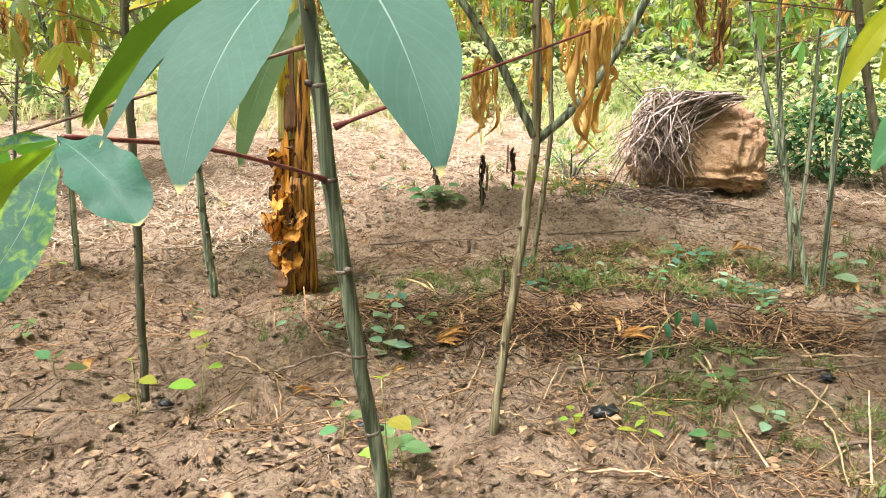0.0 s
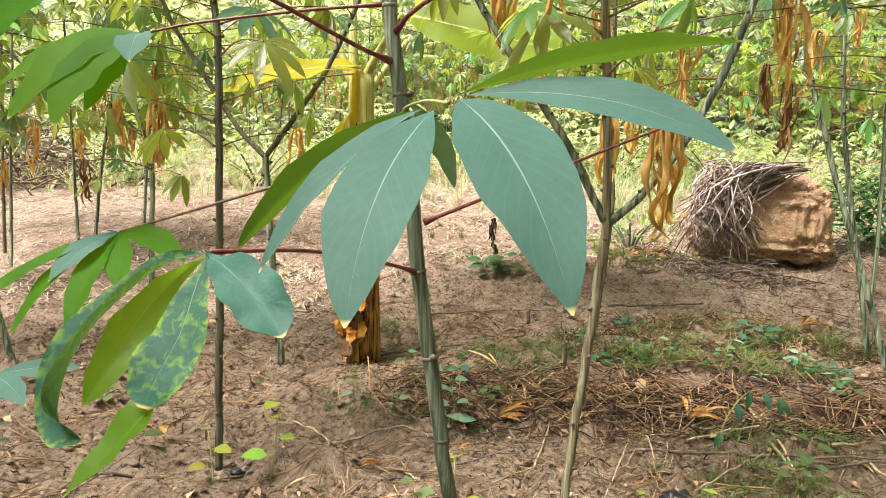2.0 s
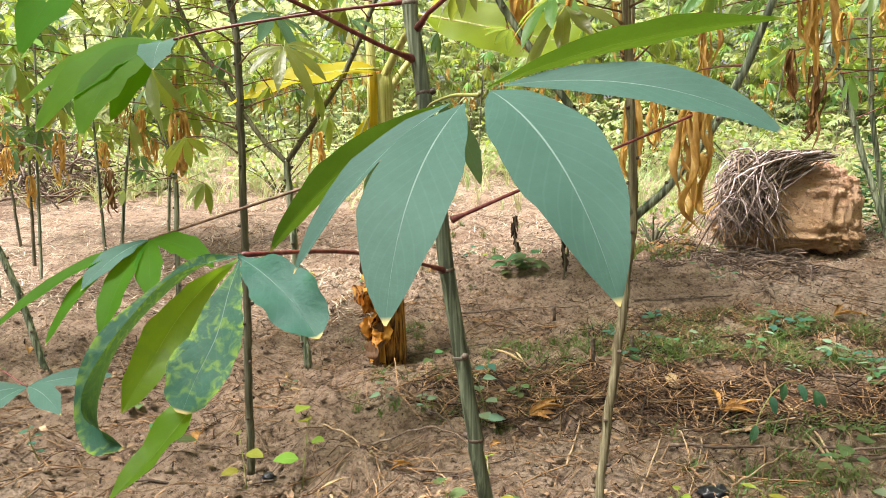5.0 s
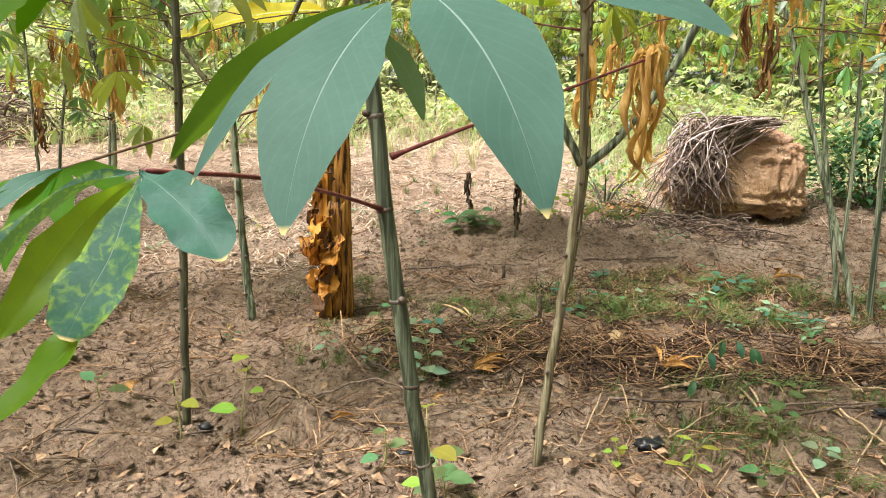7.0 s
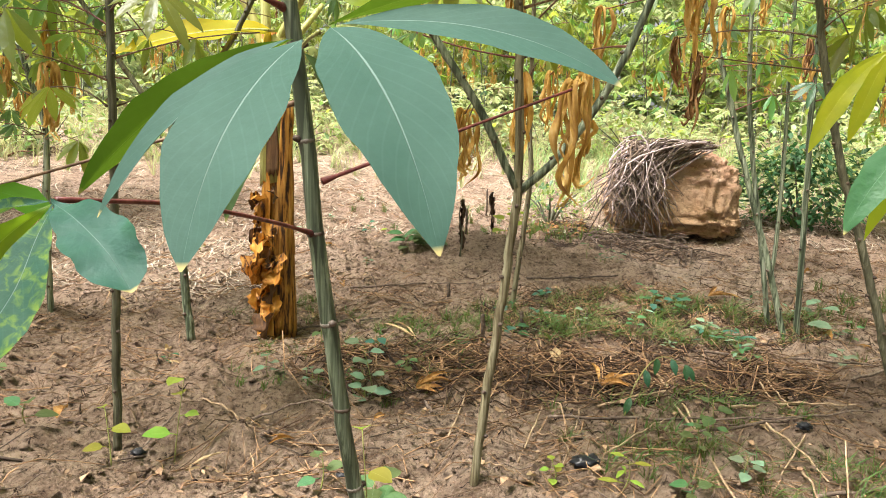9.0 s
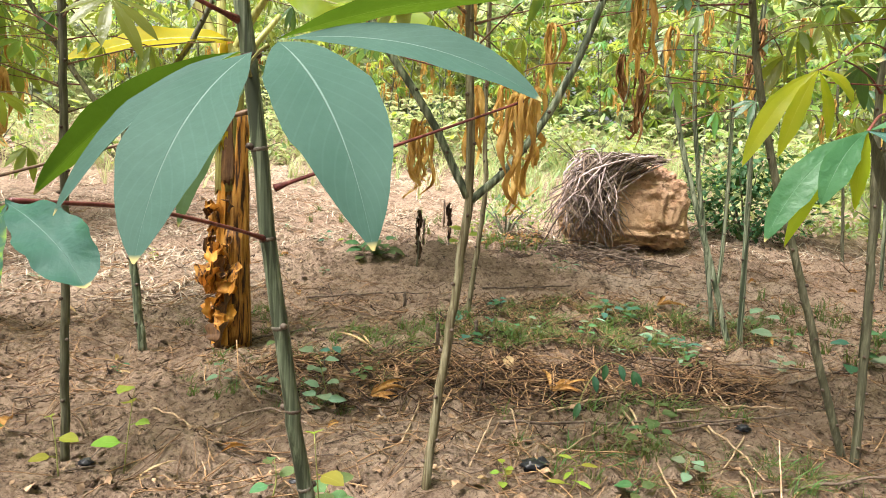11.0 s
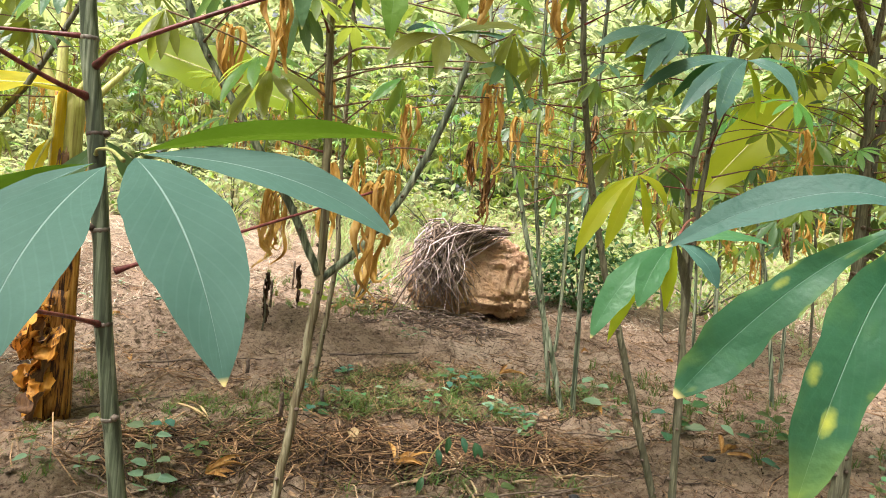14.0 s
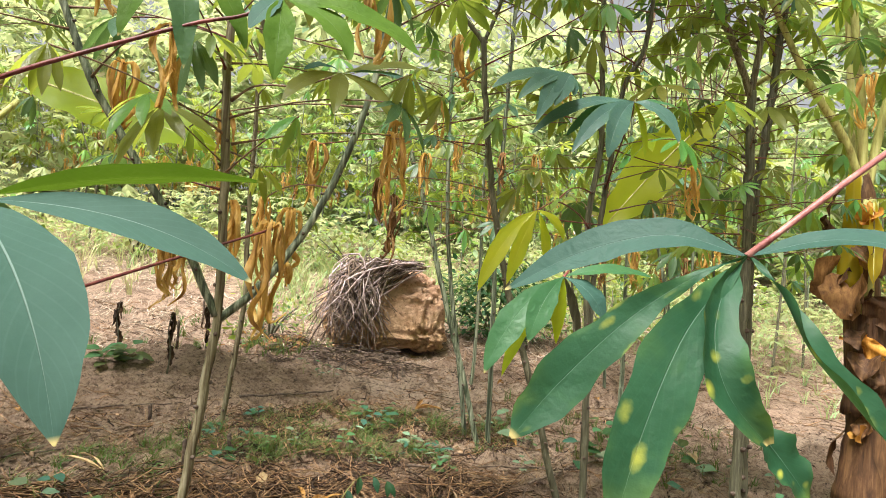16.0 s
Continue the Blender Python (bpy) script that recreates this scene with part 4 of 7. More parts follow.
def cassava(base, stems, seed, label, leaves=((0.5, 1.0, 12),), mats=(M_STEM,), dry=0.4, mix=("green", "green", "green", "dark"), gap=0.06, far=False):
    """stems: (points, radius at the foot, radius at the top); leaves: the leafy stretch and how many, stem by stem."""
    plant = thing("cassava_plant", base, label, "cassava plant", "cassava plants")
    for k, (pts, r0, r1) in enumerate(stems):
        pl, rd, _ = stem_part(plant, pts, r0, r1, mats[k % len(mats)], "stem" if k == 0 else "branch", gap, seed + k)
        if k < len(leaves) and leaves[k]:
            lo, hi, count = leaves[k]
            if far:
                leafy_far(plant, pl, rd, lo, hi, count, seed * 7 + k, mix, dry)
            else:
                leafy(plant, pl, rd, max(0.34, lo - 0.1), hi, int(count * 2.7), seed * 7 + k, mix, dry * 0.14, (0.18, 0.42), (0.5, 0.9), ("red", "brown", "brown", "brown"))
                crown(plant, pl, rd, seed * 5 + k, 20 if seed == 21 or base[1] > 2.4 else 54 if k == 0 else 30)
        if not far:
            STEMS.append((plant, pl))
    return plant


def hang_dead(x, y, z, size=1.0, which=0, dark=False):
    """A dead leaf that hangs at a place, on a stalk from the nearest stem."""
    at = Vector((x, y, z))
    plant, foot = min(((pl, p) for pl, ps in STEMS for p in ps), key=lambda q: (q[1] - at).length + abs(q[1].z + 0.03 - at.z))
    shared("petiole", PETIOLES["red" if which % 2 else "brown"][which % 3], plant, stretch(foot, at))
    dried_at(plant, at, size, which * 1.3, 2 if dark else (0, 1, 3, 4)[which % 4])


second = cassava(on_ground(0.08, 1.22, -0.02), [
    ([(0.075, 1.22, -0.02), (0.095, 1.22, 0.2), (0.12, 1.22, 0.42), (0.15, 1.22, 0.74), (0.14, 1.22, 1.0), (0.12, 1.22, 1.38), (0.13, 1.24, 2.2)], 0.0112, 0.0085),
    ([(0.145, 1.22, 0.73), (0.07, 1.23, 0.88), (-0.07, 1.24, 1.09), (-0.19, 1.25, 1.3), (-0.35, 1.3, 1.75), (-0.4, 1.35, 2.3)], 0.0095, 0.006),
    ([(0.15, 1.22, 0.72), (0.24, 1.22, 0.81), (0.35, 1.22, 0.98), (0.45, 1.22, 1.26), (0.5, 1.23, 1.6), (0.55, 1.25, 2.2)], 0.0095, 0.006),
], 21, "cassava plant with pale tan forked stem", ((0.55, 1.0, 11), (0.45, 1.0, 8), (0.5, 1.0, 8)), (M_STEM_TAN, M_STEM, M_STEM), 0.35)
ringed = cassava(on_ground(0.275, 3.1, -0.02), [([(0.275, 3.1, -0.02), (0.32, 3.1, 0.4), (0.345, 3.1, 0.75), (0.33, 3.1, 0.95), (0.32, 3.1, 1.5), (0.3, 3.1, 2.4)], 0.014, 0.009)], 23, "thin cassava plant with ringed grey stem", ((0.5, 1.0, 11),), (M_STEM_TAN,), 0.4)
# wide head added above the view to shade the middle ground
crown(ringed, [Vector((0.31, 3.1, 1.9)), Vector((0.3, 3.12, 2.2)), Vector((-0.1, 3.45, 2.6))], None, 23, 240, None, 2.2)
slender = cassava(on_ground(-0.88, 1.40, -0.02), [([(-0.88, 1.4, -0.02), (-0.875, 1.4, 0.3), (-0.87, 1.4, 0.65), (-0.87, 1.4, 1.18), (-0.9, 1.4, 1.4), (-0.92, 1.42, 1.85)], 0.0115, 0.009)], 25, "slender cassava plant with dark green stem", ((0.5, 1.0, 14),), (M_STEM_DARK,), 0.2)
forked = cassava(on_ground(-1.13, 2.5, -0.02), [
    ([(-1.13, 2.5, -0.02), (-1.17, 2.5, 0.4), (-1.2, 2.5, 0.91)], 0.018, 0.015),
    ([(-1.2, 2.5, 0.9), (-1.33, 2.5, 1.03), (-1.5, 2.5, 1.28), (-1.65, 2.5, 1.52), (-1.75, 2.5, 1.8)], 0.012, 0.009),
    ([(-1.2, 2.5, 0.9), (-1.01, 2.5, 1.15), (-0.88, 2.5, 1.36), (-0.7, 2.5, 1.8), (-0.6, 2.5, 2.4)], 0.012, 0.009),
], 27, "forked cassava plant with pale grey stem", (None, (0.25, 1.0, 11), (0.3, 1.0, 11)), (M_STEM, M_STEM_DARK, M_STEM_DARK), 0.4)
# another added head, reaching far back out of view to shade the hump
crown(forked, [Vector((-0.66, 2.5, 2.0)), Vector((-0.75, 2.8, 2.4)), Vector((-1.1, 3.6, 2.75))], None, 28, 360, None, 2.0)
greyish = cassava(on_ground(-1.87, 2.7, -0.02), [([(-1.87, 2.7, -0.02), (-1.87, 2.7, 0.44), (-1.86, 2.7, 0.84), (-1.93, 2.7, 1.11), (-2.07, 2.7, 1.58), (-2.1, 2.7, 1.9)], 0.014, 0.01)], 29, "slender cassava plant with grey-green stem", ((0.42, 1.0, 15),), (M_STEM,), 0.6)
cassava(on_ground(-2.16, 2.15, -0.02), [([(-2.16, 2.15, -0.02), (-2.3, 2.15, 0.42), (-2.45, 2.15, 0.73), (-2.55, 2.15, 1.1), (-2.6, 2.15, 1.6)], 0.015, 0.01)], 33, "leaning cassava plant with pale stem", ((0.5, 1.0, 11),), (M_STEM,), 0.5)
left_low = cassava(on_ground(-1.48, 1.1, -0.02), [([(-1.48, 1.1, -0.02), (-1.48, 1.1, 0.34), (-1.45, 1.1, 0.72), (-1.5, 1.1, 1.2), (-1.52, 1.1, 1.6)], 0.0085, 0.006)], 35, "thin cassava plant with dark stem", ((0.55, 1.0, 9),), (M_STEM_DARK,), 0.2)
J10 = (-1.229, 1.0, 0.343)
near_leaf(left_low, [
    (J10, (-1.43, 0.95, 0.28), 0.06, (0, -0.8, 0.8), (0, 0, 0.03), dict()),
    (J10, (-1.26, 0.86, 0.285), 0.06, (0, -0.8, 0.8), (0, 0, 0.03), dict()),
    (J10, (-1.07, 0.91, 0.315), 0.06, (0, -0.8, 0.8), (0, 0, 0.03), dict()),
    (J10, (-1.04, 1.05, 0.362), 0.05, (0, -0.8, 0.8), (0, 0, 0.02), dict()),
], [M_WAXY], "pale blue-green low leaf", 8, 6)
petiole(left_low, [(-1.48, 1.1, 0.33), (-1.36, 1.05, 0.37), J10], 0.002, 0.0015, M_PET_RED)
cassava(on_ground(1.55, 2.85, -0.02), [
    ([(1.55, 2.85, -0.02), (1.43, 2.85, 0.38), (1.3, 2.85, 0.76), (1.15, 2.85, 1.25), (1.02, 2.85, 1.62), (0.91, 2.85, 2.3)], 0.0145, 0.01)], 37, "leaning cassava plant with ringed grey-green stem", ((0.5, 1.0, 14),), (M_STEM,), 0.6, gap=0.1)
cassava(on_ground(1.56, 3.05, -0.02), [
    ([(1.56, 3.05, -0.02), (1.47, 3.05, 0.5), (1.4, 3.05, 0.86), (1.34, 3.05, 1.41), (1.3, 3.05, 2.6)], 0.0125, 0.009)], 39, "straight cassava plant with pale stem", ((0.5, 1.0, 12),), (M_STEM,), 0.5, gap=0.1)
cassava(on_ground(1.6, 2.85, -0.02), [
    ([(1.6, 2.85, -0.02), (1.585, 2.85, 0.4), (1.57, 2.85, 0.84), (1.56, 2.85, 1.3), (1.58, 2.85, 2.5)], 0.0135, 0.0095)], 41, "upright cassava plant with grey-green stem", ((0.55, 1.0, 12),), (M_STEM,), 0.4, gap=0.1)
cassava(on_ground(2.05, 4.2, -0.02), [
    ([(2.05, 4.2, 0.0), (2.07, 4.2, 0.4), (2.06, 4.2, 1.04), (2.04, 4.2, 1.65), (2.05, 4.2, 2.1)], 0.014, 0.01)], 43, "upright cassava plant with thin pale stem", ((0.5, 1.0, 12),), (M_STEM,), 0.4, gap=0.1)
cassava(on_ground(1.345, 1.6, -0.02), [
    ([(1.345, 1.6, -0.02), (1.26, 1.6, 0.22), (1.14, 1.6, 0.58), (1.05, 1.6, 0.83), (0.975, 1.6, 1.12), (0.92, 1.6, 1.45), (0.9, 1.6, 1.64)], 0.012, 0.009),
    ([(0.9, 1.6, 1.62), (0.8, 1.62, 1.75), (0.72, 1.62, 1.95)], 0.007, 0.005),
    ([(0.9, 1.6, 1.62), (0.96, 1.62, 1.78), (1.0, 1.62, 2.0)], 0.007, 0.005),
], 45, "leaning cassava plant with dark ringed stem", ((0.62, 0.98, 7), (0.2, 1.0, 6), (0.2, 1.0, 6)), (M_STEM_DARK,), 0.5)
pair = cassava(on_ground(1.34, 1.55, -0.02), [
    ([(1.35, 1.55, -0.02), (1.345, 1.55, 0.3), (1.325, 1.55, 0.68), (1.3, 1.55, 1.09), (1.33, 1.55, 1.35), (1.31, 1.55, 1.68), (1.3, 1.56, 2.3)], 0.0122, 0.0072),
    ([(1.35, 1.57, 0.3), (1.345, 1.57, 0.6), (1.35, 1.57, 0.97), (1.38, 1.57, 1.26), (1.42, 1.57, 1.56), (1.5, 1.57, 1.75), (1.55, 1.58, 2.3)], 0.0105, 0.0062),
], 47, "cassava plant with two dark green stems", ((0.6, 1.0, 9), (0.6, 1.0, 9)), (M_STEM_DARK,), 0.2)
J6 = (0.657, 0.577, 0.868)
# its leaf hangs forward from a long stalk of the two-stemmed plant
petiole(pair, [(1.318, 1.54, 0.98), (1.1, 1.2, 0.96), (0.85, 0.85, 0.92), J6], 0.003, 0.002, M_PET_RED, label="long red leaf stalk")
near_leaf(pair, [
    (J6, (0.519, 0.56, 0.71), 0.05, (-0.4, -1, 0.5), (-0.03, -0.01, 0.035), dict(mat=0, shape=0.6)),
    (J6, (0.58, 0.54, 0.762), 0.045, (-0.1, -1, 0.5), (-0.015, -0.01, 0.025), dict(mat=0, shape=0.6)),
    (J6, (0.652, 0.58, 0.758), 0.028, (0, -1, 0.3), (-0.008, -0.005, 0.01), dict(mat=1)),
    (J6, (0.568, 0.6, 0.7), 0.03, (-0.2, -1, 0.3), (-0.02, 0.0, 0.03), dict(mat=1)),
    (J6, (0.714, 0.54, 0.8), 0.05, (0.3, -1, 0.5), (0.015, -0.01, 0.02), dict(mat=2, shape=0.6)),
    (J6, (0.802, 0.54, 0.878), 0.036, (0.3, -0.6, 0.9), (0.0, 0.0, 0.025), dict(mat=0)),
    (J6, (0.716, 0.61, 0.766), 0.025, (0.2, -1, 0.2), (0.0, 0.0, 0.01), dict(mat=3)),
], [M_MID, M_YELLOW, M_WAXY_OLD, M_STEM_DARK], "drooping leaf with green and yellow lobes", 12, 6)
J7 = (0.926, 1.2, 1.053)
petiole(pair, [(1.30, 1.545, 1.06), (1.2, 1.45, 1.09), (1.05, 1.32, 1.1), J7], 0.003, 0.002, M_PET_RED)
near_leaf(pair, [
    (J7, (0.772, 1.2, 0.829), 0.048, (-0.3, -1, 0.4), (-0.025, -0.01, 0.045), dict(mat=0, shape=0.62)),
    (J7, (0.842, 1.18, 0.852), 0.046, (0, -1, 0.4), (-0.01, -0.02, 0.035), dict(mat=0, shape=0.6)),
    (J7, (0.952, 1.18, 0.897), 0.036, (0.2, -1, 0.4), (0.012, -0.01, 0.02), dict(mat=0, shape=0.6)),
    (J7, (0.983, 1.15, 0.975), 0.04, (0.3, -1, 0.5), (0.015, -0.01, 0.025), dict(mat=0)),
    (J7, (0.8, 1.25, 0.87), 0.04, (-0.2, -1, 0.4), (-0.02, 0.01, 0.04), dict(mat=0)),
], [M_YELLOW], "drooping yellow-green leaf", 12, 6)
J13 = (0.915, 1.05, 1.376)
petiole(pair, [(1.315, 1.55, 1.42), (1.2, 1.36, 1.43), (1.03, 1.15, 1.42), J13], 0.003, 0.002, M_PET_BROWN)
near_leaf(pair, [
    (J13, (0.682, 1.0, 1.289), 0.048, (-0.2, -0.7, 0.8), (-0.02, 0, 0.035), dict(mat=0)),
    (J13, (0.732, 0.96, 1.262), 0.04, (-0.1, -0.8, 0.7), (-0.02, -0.02, 0.03), dict(mat=0)),
    (J13, (0.772, 0.94, 1.215), 0.046, (0.1, -0.9, 0.6), (-0.02, -0.02, 0.04), dict(mat=0)),
    (J13, (0.824, 0.96, 1.262), 0.05, (0, -0.9, 0.5), (0, -0.02, 0.03), dict(mat=0)),
    (J13, (0.884, 0.98, 1.3), 0.035, (0.1, -0.9, 0.4), (0, 0, 0.01), dict(mat=0)),
    (J13, (0.985, 1.12, 1.335), 0.05, (0.2, -0.8, 0.6), (0.01, 0, 0.02), dict(mat=0)),
], [M_TEAL], "dark blue-green palmate leaf", 12, 6)
J17 = (1.099, 1.05, 1.338)
petiole(pair, [(1.37, 1.57, 1.2), (1.3, 1.4, 1.3), (1.2, 1.2, 1.35), J17], 0.003, 0.002, M_PET_RED)
near_leaf(pair, [
    (J17, (0.789, 1.0, 1.198), 0.042, (-0.3, -0.8, 0.7), (-0.03, 0, 0.06), dict(mat=0)),
    (J17, (0.898, 1.03, 1.215), 0.036, (-0.2, -0.8, 0.6), (-0.02, 0, 0.04), dict(mat=1)),
    (J17, (0.888, 0.98, 1.165), 0.046, (-0.3, -1, 0.4), (-0.03, -0.02, 0.045), dict(mat=0)),
    (J17, (0.974, 0.96, 1.16), 0.062, (0.1, -1, 0.4), (-0.03, -0.02, 0.04), dict(mat=0)),
    (J17, (1.05, 1.08, 1.22), 0.035, (0.2, -1, 0.4), (0.01, 0, 0.02), dict(mat=2)),
    (J17, (1.182, 0.97, 1.23), 0.064, (0.2, -1, 0.4), (0.03, -0.01, 0.045), dict(mat=0)),
    (J17, (1.15, 1.06, 1.2), 0.03, (0.2, -1, 0.3), (0.02, 0, 0.02), dict(mat=2)),
    (J17, (1.26, 1.03, 1.32), 0.05, (0.2, -0.5, 0.9), (0.02, 0, 0.03), dict(mat=1)),
], [M_TEAL, M_MID, M_YELLOW], "blue-green palmate leaf with two yellowing lobes", 12, 6)
clump = cassava(on_ground(2.05, 1.62, -0.02), [
    ([(2.05, 1.62, -0.02), (2.05, 1.62, 0.4), (2.04, 1.62, 0.75), (2.04, 1.62, 1.05), (2.02, 1.62, 1.66)], 0.022, 0.017),
    ([(2.02, 1.62, 1.63), (1.95, 1.62, 1.78), (1.84, 1.62, 1.98), (1.8, 1.62, 2.3)], 0.014, 0.010),
    ([(2.02, 1.62, 1.63), (2.05, 1.62, 1.88), (2.06, 1.63, 2.3)], 0.013, 0.010),
    ([(2.12, 1.66, -0.02), (2.1, 1.66, 0.72), (2.1, 1.66, 1.19), (2.14, 1.66, 1.48), (2.18, 1.66, 1.82), (2.22, 1.66, 2.2)], 0.02, 0.014),
], 49, "stout cassava plant with two forked green stems", ((0.55, 0.98, 14), (0.2, 1.0, 12), (0.2, 1.0, 12), (0.5, 1.0, 16)), (M_STEM_DARK, M_STEM_TAN, M_STEM_TAN, M_STEM_DARK), 0.1, ("green", "dark", "green", "lime"))

J14 = (0.362, 1.1, 1.292)
petiole(second, [(0.135, 1.22, 1.22), (0.19, 1.2, 1.26), (0.28, 1.16, 1.265), J14], 0.003, 0.002, M_PET_BROWN)
near_leaf(second, [
    (J14, (0.46, 1.0, 1.18), 0.05, (0.2, -0.9, 0.6), (0.02, -0.01, 0.03), dict(mat=0)),
    (J14, (0.53, 1.03, 1.31), 0.05, (0.1, -0.7, 0.8), (0.01, 0.0, 0.03), dict(mat=0)),
    (J14, (0.53, 0.99, 1.25), 0.045, (0.1, -0.6, 0.9), (0.01, 0.0, 0.04), dict(mat=1)),
    (J14, (0.224, 0.98, 1.18), 0.045, (-0.2, -0.8, 0.7), (-0.02, -0.01, 0.03), dict(mat=0)),
    (J14, (0.27, 1.05, 1.27), 0.035, (-0.1, -0.6, 0.9), (0.0, 0.0, 0.03), dict(mat=1)),
    (J14, (0.33, 0.98, 1.17), 0.045, (0.0, -0.9, 0.6), (0.0, -0.01, 0.03), dict(mat=0)),
], [M_GREEN, M_WAXY], "green palmate leaf on a brown stalk", 12, 6)
# long thin stalks that cross between the stems: foot, end, colour, what hangs there
STALKS = (
    (slender, (-0.886, 1.400, 1.071), (-1.030, 1.250, 1.097), "brown", "green"),
    (slender, (-0.875, 1.400, 0.955), (-1.175, 1.300, 1.032), "brown", "none"),
    (slender, (-0.865, 1.400, 1.010), (-0.522, 1.500, 1.100), "brown", "none"),
    (slender, (-0.881, 1.400, 0.892), (-1.090, 1.500, 0.944), "brown", "lime"),
    (slender, (-0.870, 1.400, 0.888), (-0.751, 1.600, 0.942), "brown", "none"),
    (greyish, (-1.879, 2.700, 0.839), (-1.999, 2.500, 0.786), "brown", "lime"),
    (greyish, (-1.868, 2.700, 0.813), (-1.595, 2.500, 0.812), "brown", "lime"),
    (greyish, (-1.882, 2.700, 0.998), (-1.942, 2.500, 1.107), "brown", "green"),
    (greyish, (-1.876, 2.700, 1.012), (-1.635, 2.500, 1.148), "brown", "green"),
    (greyish, (-2.045, 2.700, 1.500), (-2.440, 2.500, 1.496), "brown", "dark"),
    (greyish, (-2.000, 2.700, 1.350), (-2.480, 2.450, 1.330), "brown", "green"),
    (greyish, (-1.960, 2.700, 1.220), (-2.280, 2.500, 1.240), "brown", "dark"),
    (greyish, (-1.985, 2.700, 1.300), (-1.698, 2.500, 1.390), "red", "green"),
    (greyish, (-1.945, 2.700, 1.160), (-1.610, 2.500, 1.240), "brown", "lime"),
    (greyish, (-2.060, 2.700, 1.550), (-1.800, 2.500, 1.560), "brown", "green"),
    (slender, (-0.872, 1.400, 1.180), (-0.720, 1.300, 1.230), "brown", "dark"),
    (slender, (-0.880, 1.400, 1.260), (-1.040, 1.300, 1.290), "brown", "green"),
    (forked, (-1.080, 2.500, 1.060), (-0.960, 2.380, 1.080), "brown", "green"),
    (forked, (-0.880, 2.500, 1.360), (-0.840, 2.300, 1.450), "brown", "dark"),
    (second, (0.146, 1.220, 1.122), (0.536, 1.300, 1.213), "brown", "dried"),
    (second, (0.123, 1.220, 1.171), (-0.027, 1.080, 1.177), "brown", "green"),
    (second, (0.134, 1.220, 1.075), (-0.001, 1.120, 1.166), "brown", "green"),
    (second, (0.118, 1.220, 1.304), (0.049, 1.150, 1.324), "brown", "dark"),
    (pair, (1.313, 1.550, 1.200), (1.729, 1.450, 1.325), "brown", "none"),
    (pair, (1.385, 1.560, 1.125), (1.791, 1.400, 1.190), "brown", "none"),
    (clump, (2.010, 1.620, 1.343), (1.445, 1.450, 1.382), "brown", "yellow"),
    (clump, (2.007, 1.620, 1.111), (1.034, 1.350, 1.050), "red", "none"),
    (clump, (2.093, 1.640, 1.229), (2.621, 1.500, 1.310), "brown", "green"),
    (clump, (2.022, 1.620, 1.446), (2.354, 1.500, 1.491), "brown", "lime"),
    (clump, (2.207, 1.640, 1.803), (2.573, 1.500, 1.947), "brown", "green"),
    (clump, (2.170, 1.640, 1.629), (2.581, 1.500, 1.803), "brown", "green"),
    (clump, (1.997, 1.620, 1.641), (1.431, 1.400, 1.525), "brown", "lime"),
    (clump, (2.052, 1.620, 1.802), (1.627, 1.450, 1.750), "brown", "green"),
)
rs = random.Random(83)
for plant, foot, at, colour, end in STALKS:
    foot, at = Vector(foot), Vector(at)
    shared("petiole", PETIOLES[colour][rs.randrange(3)], plant, stretch(foot, at))
    if end == "dried":
        dried_at(plant, at, 1.0, 0.7, 3)
    elif end != "none":
        yaw = math.atan2(at.y - foot.y, at.x - foot.x) - math.pi / 2
        f = rs.uniform(0.8, 1.1)
        shared("leaf", LEAVES[end][rs.randrange(5)], plant, Matrix.Translation(at) @ Matrix.Rotation(yaw, 4, "Z") @ Matrix.Rotation(-0.45, 4, "X") @ Matrix.Diagonal((f, f, f, 1)), "yellowing leaf" if end == "yellow" else "")

# plant beside the walk, whose mottled leaf reaches over
beside = cassava(on_ground(0.86, -0.05, -0.02), [([(0.86, -0.05, -0.02), (0.86, -0.05, 0.5), (0.85, -0.06, 1.0), (0.86, -0.05, 1.6)], 0.014, 0.009)], 51, "cassava plant with mottled leaves beside the path", (None,), (M_STEM,), 0.0)
J5 = (0.358, -0.122, 0.869)
petiole(beside, [(0.852, -0.05, 1.1), (0.601, -0.112, 1.024), (0.440, -0.134, 0.933), J5], 0.0021, 0.0017, M_PET_PINK, label="thick pink leaf stalk")
bm = bmesh.new()
lobe(bm, [J5, (0.325, -0.1, 0.878), (0.288, -0.075, 0.866), (0.253, -0.053, 0.842)], 0.024, (-0.2, -0.9, 0.7), 0.2, 0.02, 32, 12, 0.5, 0, 0.2)
lobe(bm, [J5, (0.333, -0.112, 0.856), (0.302, -0.1, 0.831), (0.27, -0.091, 0.797), (0.247, -0.085, 0.767)], 0.027, (-0.3, -1, 0.4), 0.15, 0.09, 34, 12, 0.72, 1, 1.1, ragged=0.08, blunt=0.2)
lobe(bm, [J5, (0.333, -0.132, 0.852), (0.305, -0.14, 0.826), (0.278, -0.15, 0.784), (0.262, -0.152, 0.735)], 0.031, (-0.3, -1, 0.3), 0.12, 0.07, 34, 12, 0.66, 1, 2.3, ragged=0.07)
lobe(bm, [J5, (0.337, -0.131, 0.853), (0.319, -0.145, 0.827), (0.32, -0.155, 0.802), (0.338, -0.161, 0.781)], 0.023, (-0.2, -1, 0.2), 0.25, 0.12, 32, 12, 0.62, 1, 3.2, curl=0.4, ragged=0.07, blunt=0.45)
lobe(bm, [(0.332, -0.155, 0.792), (0.345, -0.162, 0.775), (0.36, -0.167, 0.756)], 0.021, (0.0, -1, 0.3), 0.3, 0.15, 20, 8, 0.5, 1, 4.0, ragged=0.1)
